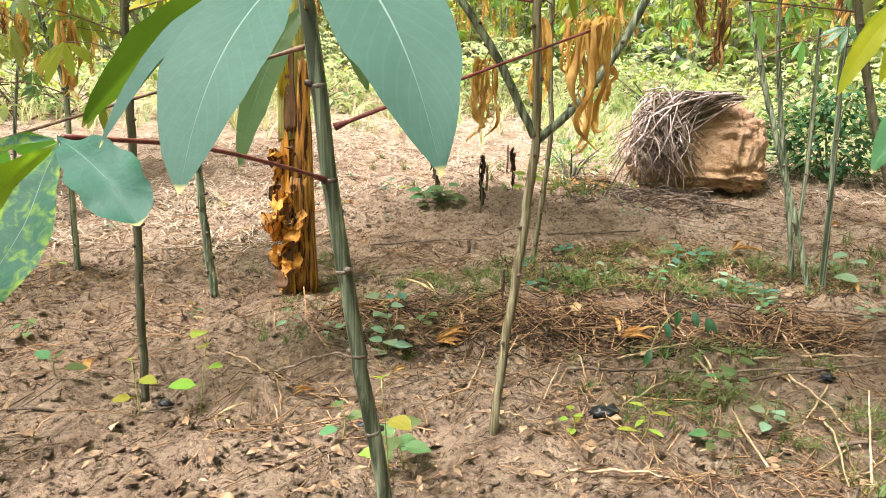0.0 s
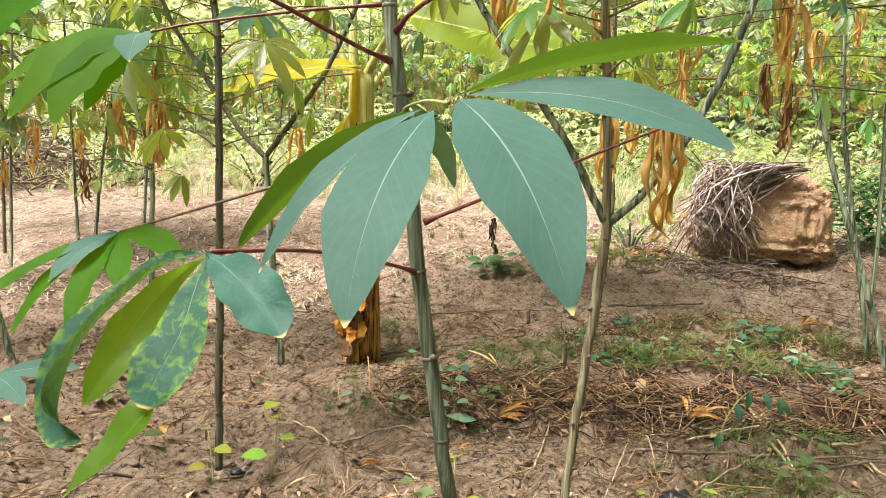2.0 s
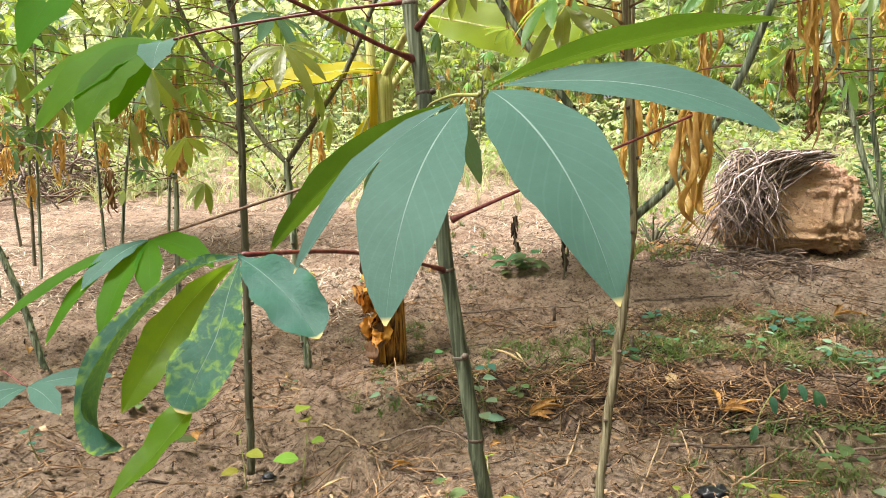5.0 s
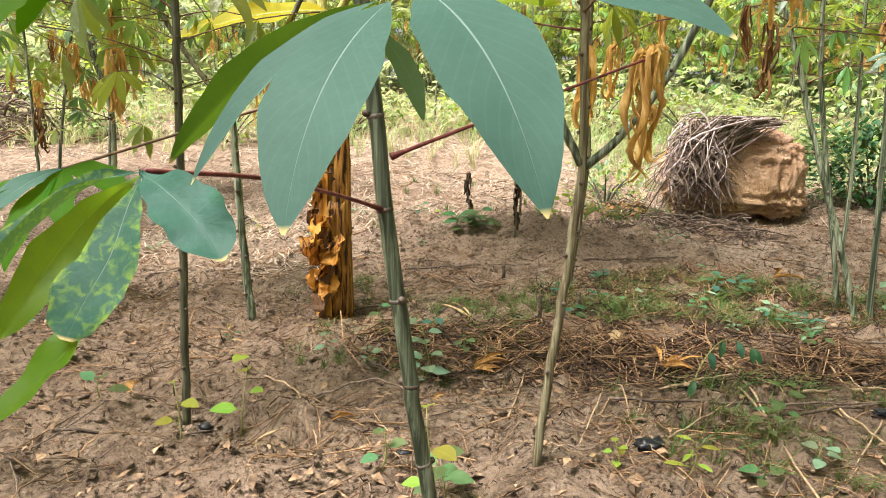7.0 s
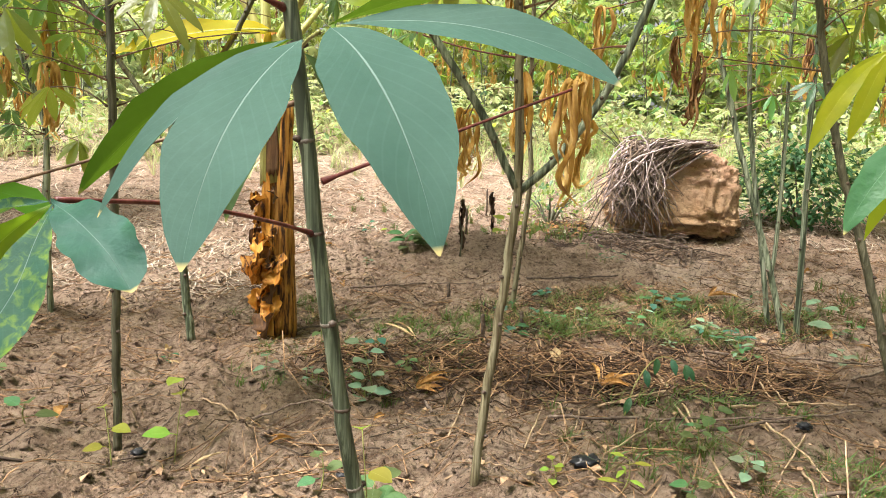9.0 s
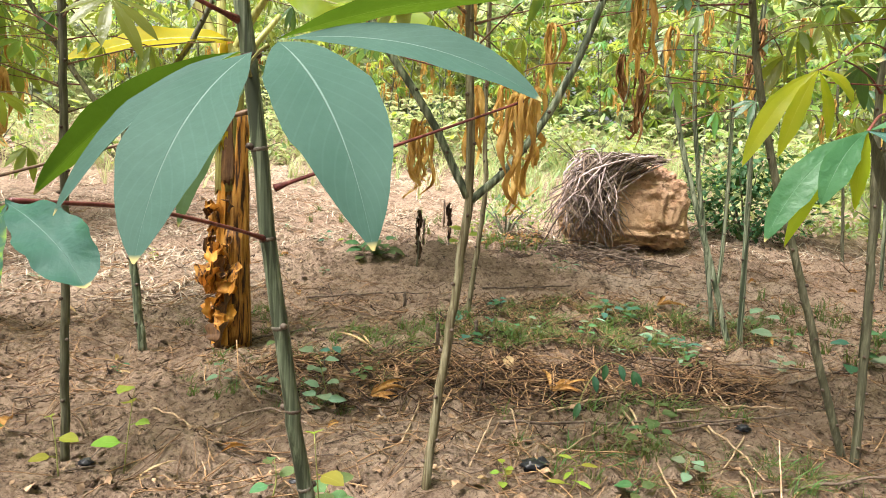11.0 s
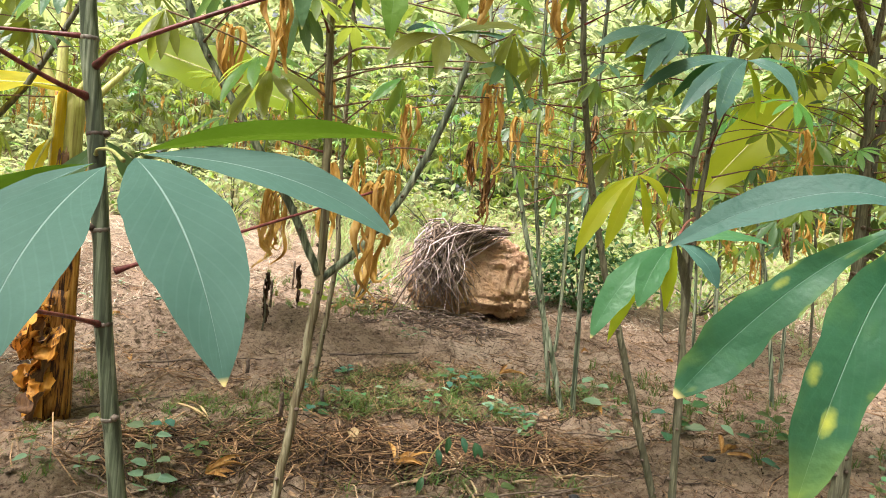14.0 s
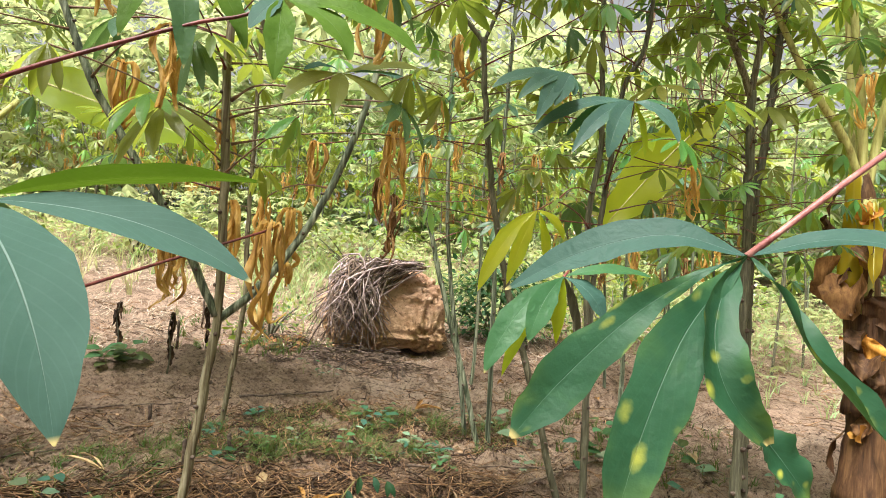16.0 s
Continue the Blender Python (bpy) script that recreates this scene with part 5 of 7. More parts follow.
lobe(bm, [J5, (0.361, -0.141, 0.852), (0.361, -0.16, 0.825), (0.376, -0.171, 0.803), (0.392, -0.182, 0.782)], 0.016, (0.4, -1, 0.3), 0.35, 0.2, 32, 12, 0.66, 1, 5.1, curl=0.5, ragged=0.09, blunt=0.3)
lobe(bm, [J5, (0.383, -0.15, 0.879), (0.41, -0.175, 0.876), (0.435, -0.195, 0.868)], 0.02, (0.2, -0.8, 0.7), 0.2, 0.03, 28, 10, 0.5, 0, 6.0)
part("leaf", bm, [M_WAXY_OLD, M_SPOT_FINE, M_YGREEN], beside, "long-lobed cassava leaf mottled with yellow")


# ---- banana plants ----
def ragged_sheath(parent, centre, z0, z1, radius, az, span, mat, seed, flare=0.0, name="dry_sheath"):
    """A curved dead leaf sheath that clings to the trunk, torn along its edges."""
    r = random.Random(seed)
    bm = bmesh.new()
    uvl = bm.loops.layers.uv.verify()
    rows, cols = 12, 8
    grid = []
    for i in range(rows + 1):
        s = i / rows
        row = []
        for j in range(cols + 1):
            u = j / cols - 0.5
            a = az + u * span * (1 - 0.35 * s + 0.25 * noise.noise((s * 4, u * 3, seed)))
            rad = radius * (1.04 + flare * (1 - s) ** 2 + 0.16 * abs(noise.noise((s * 5, u * 4, seed + 9))) + 0.35 * flare * abs(u))
            z = z0 + (z1 - z0) * s + 0.035 * noise.noise((u * 6, seed, 2)) * (1 if i in (0, rows) else 0.3)
            row.append(bm.verts.new((centre[0] + math.cos(a) * rad, centre[1] + math.sin(a) * rad, z)))
        grid.append(row)
    for i in range(rows):
        for j in range(cols):
            f = bm.faces.new((grid[i][j], grid[i][j + 1], grid[i + 1][j + 1], grid[i + 1][j]))
            for lp in f.loops:
                lp[uvl].uv = (j / cols, i / rows)
    ob = part(name, bm, mat, parent)
    sol = ob.modifiers.new("thickness", "SOLIDIFY")
    sol.thickness = 0.003
    return ob


def curled_flake(parent, place, size, az, mat, seed, hang=0.0):
    """A torn flake of sheath that curls away from the trunk, or hangs down along it."""
    r = random.Random(seed)
    bm = bmesh.new()
    out = Vector((math.cos(az), math.sin(az), 0))
    fall = r.uniform(-1.0, 0.5) if not hang else -hang
    tip = Vector(place) + out * size * r.uniform(0.15, 0.6) * (0.5 if hang else 1) + Vector((r.uniform(-0.2, 0.2) * size, 0, size * fall))
    blade(bm, place, tip, size * (r.uniform(0.5, 0.95) if not hang else r.uniform(0.25, 0.4)), (out.x + 0.3 * out.y, out.y - 0.3 * out.x, 0.3), out * size * r.uniform(0.1, 0.4), 0.3, 0.16, 10, 6, 0.4, 0, r.uniform(-1.4, 1.4), seed, r.uniform(-0.6, 0.9))
    return part("torn_flake", bm, mat, parent)


def banana_blade(parent, base, tip, width, facing, bow, mat, seed, label=""):
    bm = bmesh.new()
    blade(bm, base, tip, width, facing, bow, 0.18, 0.10, 26, 10, 0.5, 0, 0.15, seed)
    mid = [Vector(base) * (1 - s) ** 2 + ((Vector(base) + Vector(tip)) / 2 + Vector(bow)) * 2 * s * (1 - s) + Vector(tip) * s * s for s in (0, 0.2, 0.4, 0.6, 0.8, 0.97)]
    ob = part("banana_leaf", bm, mat, parent, label)
    rb = bmesh.new()
    tube(rb, [p - Vector(facing).normalized() * 0.001 for p in mid], [0.008, 0.0055, 0.0045, 0.0035, 0.0025, 0.0015], 8)
    part("midrib", rb, M_PSEUDO, ob, "pale midrib")
    return ob


B1 = on_ground(-0.79, 2.66, -0.03)
banana = thing("banana_plant", B1, "banana plant with orange-brown peeling dry trunk", "banana plant", "banana plants")
bm = bmesh.new()
tube(bm, smooth_line([(-0.785, 2.66, -0.03), (-0.785, 2.66, 0.2), (-0.79, 2.66, 0.5), (-0.815, 2.66, 0.9), (-0.84, 2.66, 1.3)], 22), [0.076 - 0.04 * (i / 21) ** 1.1 for i in range(22)], 18)
part("trunk", bm, M_SHEATH, banana, "orange-brown fibrous trunk with dark streaks")
C1 = (-0.785, 2.66)
ragged_sheath(banana, C1, 0.0, 0.5, 0.074, -1.35, 1.5, M_SHEATH, 3, 0.08)
ragged_sheath(banana, C1, -0.02, 0.27, 0.080, -2.05, 0.95, M_SHEATH_DRY, 5, 0.25)
ragged_sheath(banana, C1, 0.22, 0.75, 0.068, -2.4, 1.3, M_SHEATH_DRY, 7, 0.3)
ragged_sheath(banana, C1, 0.35, 1.0, 0.06, -0.9, 1.4, M_SHEATH, 9, 0.1)
ragged_sheath(banana, (-0.815, 2.66), 0.66, 1.28, 0.053, -1.6, 5.2, M_PSEUDO, 15, 0.12)
ragged_sheath(banana, (-0.81, 2.66), 0.7, 1.05, 0.06, -1.5, 0.8, M_SHEATH_BROWN, 13, 0.15)
ragged_sheath(banana, (-0.81, 2.66), 0.85, 1.3, 0.058, -1.9, 0.8, M_BANANA_Y, 17, 0.1)
for k in range(46):
    zz = 0.1 + 0.5 * rng.random()
    aa = rng.uniform(-3.3, -1.5)
    curled_flake(banana, (C1[0] + math.cos(aa) * 0.072, C1[1] + math.sin(aa) * 0.072, zz), rng.uniform(0.06, 0.15), aa, rng.choice([M_SHEATH_DRY, M_SHEATH_DRY, M_SHEATH, M_SHEATH, M_SHEATH_BROWN, M_SHEATH_BROWN]), 60 + k)
for pts in ([(-0.84, 2.66, 1.2), (-0.95, 2.64, 1.45), (-1.15, 2.6, 1.8), (-1.3, 2.55, 2.1)], [(-0.83, 2.66, 1.2), (-0.74, 2.62, 1.35), (-0.6, 2.5, 1.5)], [(-0.85, 2.66, 1.25), (-0.87, 2.7, 1.6), (-0.86, 2.75, 2.1)], [(-0.83, 2.66, 1.1), (-0.76, 2.7, 1.25), (-0.64, 2.8, 1.45)]):
    bm = bmesh.new()
    tube(bm, smooth_line(pts, 12), [0.024 - 0.012 * i / 11 for i in range(12)], 8)
    part("leaf_stalk", bm, M_PSEUDO, banana, "pale yellow-green leaf stalk")
banana_blade(banana, (-0.6, 2.5, 1.5), (0.14, 2.34, 1.29), 0.27, (0.05, -0.8, 0.5), (0.0, -0.05, 0.0), M_BANANA, 1, "large yellow-green blade with wavy edge")
banana_blade(banana, (-0.8, 2.6, 1.3), (-1.36, 2.3, 1.13), 0.17, (0, -0.7, 0.7), (0.0, 0.0, 0.08), M_BANANA_Y, 2, "yellowing blade")
banana_blade(banana, (-1.3, 2.55, 2.1), (-2.2, 2.3, 1.9), 0.4, (0, -0.5, 0.9), (0, 0, 0.25), M_BANANA, 3)
banana_blade(banana, (-0.86, 2.75, 2.1), (-0.7, 3.3, 2.6), 0.4, (0, -0.9, 0.5), (0, 0, 0.15), M_BANANA, 4)
banana_blade(banana, (-0.86, 2.62, 1.1), (-0.9, 2.52, 0.85), 0.06, (0.2, -1, 0), (-0.02, -0.03, 0.0), M_BANANA_Y, 5, "hanging yellow strip")

B2 = on_ground(2.74, 1.6, -0.03)
banana2 = thing("banana_plant", B2, "banana plant with brown peeling sheaths and yellow-green stalks", "banana plant", "banana plants")
bm = bmesh.new()
tube(bm, smooth_line([(2.75, 1.6, -0.03), (2.71, 1.6, 0.3), (2.65, 1.6, 0.7), (2.605, 1.6, 1.05), (2.6, 1.6, 1.28), (2.6, 1.6, 1.42)], 30), [0.098 - 0.06 * (i / 29) - (0.02 * max(0, i - 25) / 4) for i in range(30)], 18)
part("trunk", bm, M_SHEATH_BROWN, banana2, "dark brown fibrous trunk")
for k, (z0, z1, az, mt, fl) in enumerate(((0.0, 0.7, -2.2, M_SHEATH_BROWN, 0.2), (0.1, 0.55, -2.9, M_SHEATH_BROWN, 0.45), (0.45, 1.0, -2.5, M_SHEATH_BROWN, 0.25), (0.55, 0.9, -1.5, M_SHEATH_BROWN, 0.3), (0.85, 1.3, -1.9, M_PSEUDO, 0.1), (0.95, 1.4, -2.9, M_BANANA_Y, 0.3))):
    zm = (z0 + z1) / 2
    ragged_sheath(banana2, (2.74 - 0.13 * zm, 1.6), z0, z1, 0.095 - 0.032 * zm, az, 1.5, mt, 21 + k, fl)
for k in range(22):
    zz = rng.uniform(0.3, 1.35)
    aa = rng.uniform(-3.8, -1.4)
    rr = 0.095 - 0.035 * zz
    curled_flake(banana2, (2.74 - 0.13 * zz + math.cos(aa) * rr, 1.6 + math.sin(aa) * rr, zz), rng.uniform(0.1, 0.24), aa, rng.choice([M_SHEATH_BROWN, M_SHEATH_BROWN, M_DRY_DARK, M_SHEATH_DRY]), 90 + k, rng.choice([0.0, 0.0, 0.9]))
for pts in ([(2.6, 1.6, 1.3), (2.5, 1.6, 1.52), (2.3, 1.62, 1.75), (2.1, 1.66, 2.1)], [(2.6, 1.62, 1.3), (2.58, 1.7, 1.6), (2.5, 1.9, 1.9), (2.62, 2.35, 1.9)], [(2.6, 1.6, 1.35), (2.57, 1.6, 1.7), (2.5, 1.6, 2.1), (2.46, 1.6, 2.5)], [(2.61, 1.6, 1.3), (2.68, 1.58, 1.7), (2.8, 1.55, 2.2)], [(2.6, 1.63, 1.35), (2.64, 1.7, 1.7), (2.62, 1.75, 2.4)]):
    bm = bmesh.new()
    tube(bm, smooth_line(pts, 14), [0.021 - 0.01 * i / 13 for i in range(14)], 10)
    part("leaf_stalk", bm, M_PSEUDO, banana2, "pale yellow-green leaf stalk")
banana_blade(banana2, (2.62, 2.4, 1.9), (1.93, 2.52, 1.1), 0.27, (-0.3, -1, 0.25), (-0.02, 0, 0.05), M_BANANA, 6, "large backlit yellow-green blade")
banana_blade(banana2, (2.62, 1.75, 2.4), (3.0, 2.2, 2.7), 0.4, (0, -0.8, 0.6), (0, 0, 0.15), M_BANANA, 7)
banana_blade(banana2, (2.8, 1.55, 2.2), (3.5, 1.3, 1.9), 0.4, (0, -0.5, 0.9), (0, 0, 0.2), M_BANANA, 8)
banana_blade(banana2, (2.57, 1.53, 1.3), (2.5, 1.46, 0.95), 0.09, (0, -1, 0.1), (-0.03, -0.03, 0), M_BANANA_Y, 9, "hanging yellow strip")


# ---- earth mound with its dry root mat ----
def build_mound():
    base = on_ground(1.65, 5.3, -0.05)
    mound = thing("earth_mound", base, "weathered orange-brown block of earth with crumbling face", "mound")
    bm = bmesh.new()
    bmesh.ops.create_icosphere(bm, subdivisions=6, radius=1.0)
    for v in bm.verts:
        p = v.co.copy()
        q = Vector((math.copysign(abs(p.x) ** 0.5, p.x) * 0.5, math.copysign(abs(p.y) ** 0.55, p.y) * 0.4, math.copysign(abs(p.z) ** 0.5, p.z) * 0.36))
        n1 = noise.noise(p * 1.6 + Vector((3, 1, 5))) * 0.06 + abs(noise.noise(p * 7 + Vector((7, 0, 9)))) * -0.045 + noise.noise(p * 11) * 0.03 + noise.noise(p * 26) * 0.018
        beds = 0.028 * noise.noise((q.x * 3, q.y * 3, q.z * 22)) - 0.03 * max(0.0, noise.noise((q.x * 7, q.y * 7, q.z * 2.5 + 4)))
        q += p.normalized() * (n1 + beds)
        if q.z > 0:
            q.x *= 1 - 0.28 * (q.z / 0.36) ** 2 * (1 if q.x < 0 else 0.35)
        if q.x < 0 and q.z > 0:
            q.z *= 1 + 0.45 * q.x
        q.y += 0.25 * q.z
        v.co = q + base + Vector((0.0, 0, 0.36))
    part("earth", bm, M_MOUND, mound)
    return mound


mound = build_mound()
# dry roots and stalks that hang over one side
roots = thing("root_mat", (1.4, 4.9, 0.9), "tangle of dry grey stalks hanging over the mound", "dry stalks")
r = random.Random(77)
for k in range(2):
    heap = bmesh.new()
    for q in range(150 - 40 * k):
        bm = heap if k else bmesh.new()
        start = Vector((1.62 + r.uniform(-0.38, 0.34), 5.08 + r.uniform(-0.1, 0.2), 0.96 + r.uniform(-0.04, 0.05)))
        over = Vector((1.25 + r.uniform(-0.16, 0.24), 4.92 + r.uniform(-0.14, 0.08), r.uniform(0.58, 0.86)))
        end = over + Vector((r.uniform(-0.25, 0.2), r.uniform(-0.14, 0.0), -r.uniform(0.1, 0.55) * r.uniform(0.4, 1)))
        end.z = max(end.z, terrain(end.x, end.y) + 0.02)
        midp = (start + over) / 2 + Vector((r.uniform(-0.1, 0.1), -0.06, r.uniform(0.02, 0.09)))
        rad = r.uniform(0.0032, 0.0085)
        tube(bm, smooth_line([start, midp, over, over.lerp(end, 0.5) + Vector((r.uniform(-0.05, 0.05), -0.02, 0)), end], 10), [rad * (1 - 0.06 * i) for i in range(10)], 5)
        if not k:
            part("stalk", bm, M_ROOT if q % 4 else M_TWIG, roots)
    if k:
        tagged(part("root_fibre", heap, M_TWIG, roots), kind="stuff")
    else:
        heap.free()
bm = bmesh.new()
for q in range(170):
    c = Vector((1.25 + r.uniform(-0.28, 0.4), 4.78 + r.uniform(-0.2, 0.15), 0))
    c.z = terrain(c.x, c.y) + r.uniform(0.005, 0.07)
    d = Vector((r.uniform(-1, 1), r.uniform(-0.6, 0.6), r.uniform(-0.1, 0.25))) * r.uniform(0.06, 0.16)
    tube(bm, smooth_line([c - d, c + Vector((0, 0, 0.02)), c + d], 5), 0.0035, 5)
tagged(part("loose_fibre", bm, M_TWIG, roots), kind="stuff")


# ---- grass, weeds, litter ----
def sprout(place, height, leaves, size, mat, seed, label, category="weed", round_leaf=True):
    """A broad-leaved seedling: thin stem and a few leaves."""
    r = random.Random(seed)
    ob = thing("weed", place, label, category, "weeds")
    lean = Vector((r.uniform(-0.2, 0.2), r.uniform(-0.2, 0.2), 1)).normalized()
    top = Vector(place) + lean * height
    bm = bmesh.new()
    line = smooth_line([place, Vector(place) + lean * height * 0.5 + Vector((r.uniform(-0.01, 0.01), 0, 0)), top], 8)
    tube(bm, line, [0.0022 - 0.0012 * i / 7 for i in range(8)], 6)
    part("stem", bm, M_PET_GREEN, ob)
    az = r.uniform(0, 6.28)
    for k in range(leaves):
        az += 2.4
        s = 0.35 + 0.65 * k / max(1, leaves - 1)
        a = Vector(place).lerp(top, s)
        out = Vector((math.cos(az), math.sin(az), r.uniform(0.0, 0.5))).normalized()
        b = a + out * size * 0.3
        lb = bmesh.new()
        tube(lb, [a, b], [0.0012, 0.001], 5)
        sz = size * r.uniform(0.7, 1.2)
        blade(lb, b, b + out * sz + Vector((0, 0, -sz * r.uniform(0.1, 0.5))), sz * (0.75 if round_leaf else 0.35), (out.x * 0.3, out.y * 0.3 - 0.3, 1), (0, 0, sz * 0.1), 0.15, 0.04, 6, 4, 0.42 if round_leaf else 0.5, 0, 0, seed + k)
        part("leaf", lb, mat, ob)
    return ob


WEEDS = ((-0.262, 1.95, 0.2, 6, 0.09, M_WEED_PALE), (-0.27, 1.9, 0.07, 4, 0.1, M_WEED_PALE), (-0.73, 1.41, 0.24, 4, 0.085, M_WEED_LIME), (-0.86, 1.33, 0.15, 3, 0.07, M_WEED_LIME), (-0.14, 1.0, 0.27, 3, 0.07, M_WEED_LIME), (0.777, 1.6, 0.13, 6, 0.06, M_WEED),
         (-0.121, 1.09, 0.11, 6, 0.075, M_WEED), (-0.285, 1.2, 0.1, 4, 0.06, M_WEED), (-0.643, 2.0, 0.09, 5, 0.055, M_WEED_PALE), (-0.5, 2.02, 0.07, 4, 0.05, M_WEED_PALE), (0.66, 1.39, 0.1, 7, 0.05, M_WEED), (0.76, 1.31, 0.08, 6, 0.05, M_WEED_PALE), (1.95, 3.35, 0.1, 4, 0.12, M_WEED_PALE),
         (2.25, 2.793, 0.16, 5, 0.09, M_WEED), (2.34, 2.303, 0.18, 6, 0.09, M_WEED), (-0.33, 4.12, 0.13, 12, 0.15, M_WEED), (-0.24, 4.2, 0.12, 8, 0.15, M_WEED), (0.3, 4.45, 0.2, 5, 0.17, M_WEED_LIME), (0.28, 1.31, 0.07, 5, 0.04, M_WEED_LIME), (-1.2, 1.5, 0.07, 3, 0.1, M_WEED),
         (1.93, 2.51, 0.14, 3, 0.13, M_WEED_DARK), (2.09, 2.6, 0.15, 3, 0.12, M_MID), (2.17, 2.5, 0.13, 3, 0.14, M_WEED_PALE), (2.5, 2.5, 0.14, 3, 0.13, M_MID), (2.08, 2.08, 0.12, 2, 0.12, M_WEED_DARK), (1.82, 2.92, 0.06, 4, 0.13, M_WEED_PALE), (2.6, 2.26, 0.07, 3, 0.16, M_WEED_PALE))
for k, (x, y, h, n, size, mat) in enumerate(WEEDS):
    sprout(on_ground(x, y, -0.005), h, n, size * 0.75, mat, 200 + k, "small broad-leaved weed in the soil")
# trailing weed with hanging dark leaflets
trail = thing("weed", on_ground(0.56, 1.76, -0.005), "arching weed stem with hanging dark green leaflets", "weed", "weeds")
bm = bmesh.new()
arch = smooth_line([on_ground(0.55, 1.74, 0.0), on_ground(0.6, 1.8, 0.085), on_ground(0.7, 1.92, 0.115), on_ground(0.83, 2.05, 0.1)], 12)
tube(bm, arch, [0.0022 - 0.0001 * i for i in range(12)], 6)
part("stem", bm, M_PET_GREEN, trail)
for k, (i, dx) in enumerate(((2, -0.02), (5, 0.01), (7, -0.01), (9, 0.015), (11, 0.03), (11, 0.0))):
    bm = bmesh.new()
    blade(bm, arch[i], arch[i] + Vector((dx, -0.02, -0.055)), 0.025, (0.2 * (k % 3 - 1), -1, 0.35), (0, -0.012, 0.01), 0.2, 0.06, 8, 4, 0.5, 0, 0.3, k)
    part("leaf", bm, M_WEED_DARK, trail)
r = random.Random(5)
for k in range(46):
    x, y = r.uniform(-2.4, 2.8), r.uniform(1.2, 5.2)
    if (Vector((x, y)) - Vector((0.08, 1.22))).length < 0.1:
        continue
    sprout(on_ground(x, y, -0.005), r.uniform(0.04, 0.12), r.randint(3, 6), r.uniform(0.025, 0.055), r.choice([M_WEED, M_WEED, M_WEED_PALE, M_WEED_LIME, M_WEED_DARK]), 300 + k, "tiny green seedling in the soil", "weed", r.random() < 0.6)

for k in range(24):
    a, d = r.uniform(0, 6.28), math.sqrt(r.random())
    x, y = 0.95 + math.cos(a) * d * 0.75, 3.0 + math.sin(a) * d * 0.5
    sprout(on_ground(x, y, -0.005), r.uniform(0.04, 0.1), r.randint(4, 7), r.uniform(0.03, 0.06), r.choice([M_WEED, M_WEED_DARK, M_WEED_PALE]), 900 + k, "small leafy weed among the grass", "weed", r.random() < 0.4)
# young plants with upright stubs
for k, (x, y, h) in enumerate(((0.121, 2.505, 0.13), (0.306, 2.763, 0.11), (0.032, 4.795, 0.22), (0.207, 5.76, 0.25), (-0.05, 3.4, 0.1))):
    bm = bmesh.new()
    p = on_ground(x, y, -0.01)
    tube(bm, [p, p + Vector((0.004, 0, h * 0.5)), p + Vector((0.0, 0.004, h * 0.9)), p + Vector((0.003, 0, h))], [0.009, 0.0085, 0.0095, 0.005], 8)
    ob = part("stem_stub", bm, M_NODE)
    tagged(ob, "dark dead cassava stub upright in soil", "stub", "stubs")


def dead_seedling(x, y, h, seed):
    """A thin dead stem with a few black withered leaves still on it."""
    r = random.Random(seed)
    p = on_ground(x, y, -0.01)
    ob = thing("dead_seedling", p, "thin dead seedling with black withered leaves", "dead plant", "dead seedlings")
    line = smooth_line([p, p + Vector((0.01, 0, h * 0.4)), p + Vector((-0.012, 0.01, h * 0.75)), p + Vector((0.0, 0, h))], 12)
    bm = bmesh.new()
    tube(bm, line, [0.006 - 0.0003 * i for i in range(12)], 6)
    part("stem", bm, M_STEM_DARK, ob)
    for i in (4, 7, 9, 11):
        a = r.uniform(0, 6.28)
        q = line[i]
        out = Vector((math.cos(a), math.sin(a), 0))
        bm = bmesh.new()
        for k in range(2):
            ribbon(bm, [q, q + out * 0.02 + Vector((0, 0, 0.005)), q + out * 0.025 + Vector((r.uniform(-0.01, 0.01), 0, -0.05)), q + out * 0.015 + Vector((r.uniform(-0.015, 0.015), 0, -0.1))], 0.022, a + k, 2.0, 1.2, 10)
        part("withered_leaf", bm, M_STRAW_DARK, ob)
    return ob


dead_seedling(0.0, 4.0, 0.36, 3)
dead_seedling(0.23, 4.9, 0.32, 5)
dead_seedling(-0.35, 4.7, 0.35, 8)


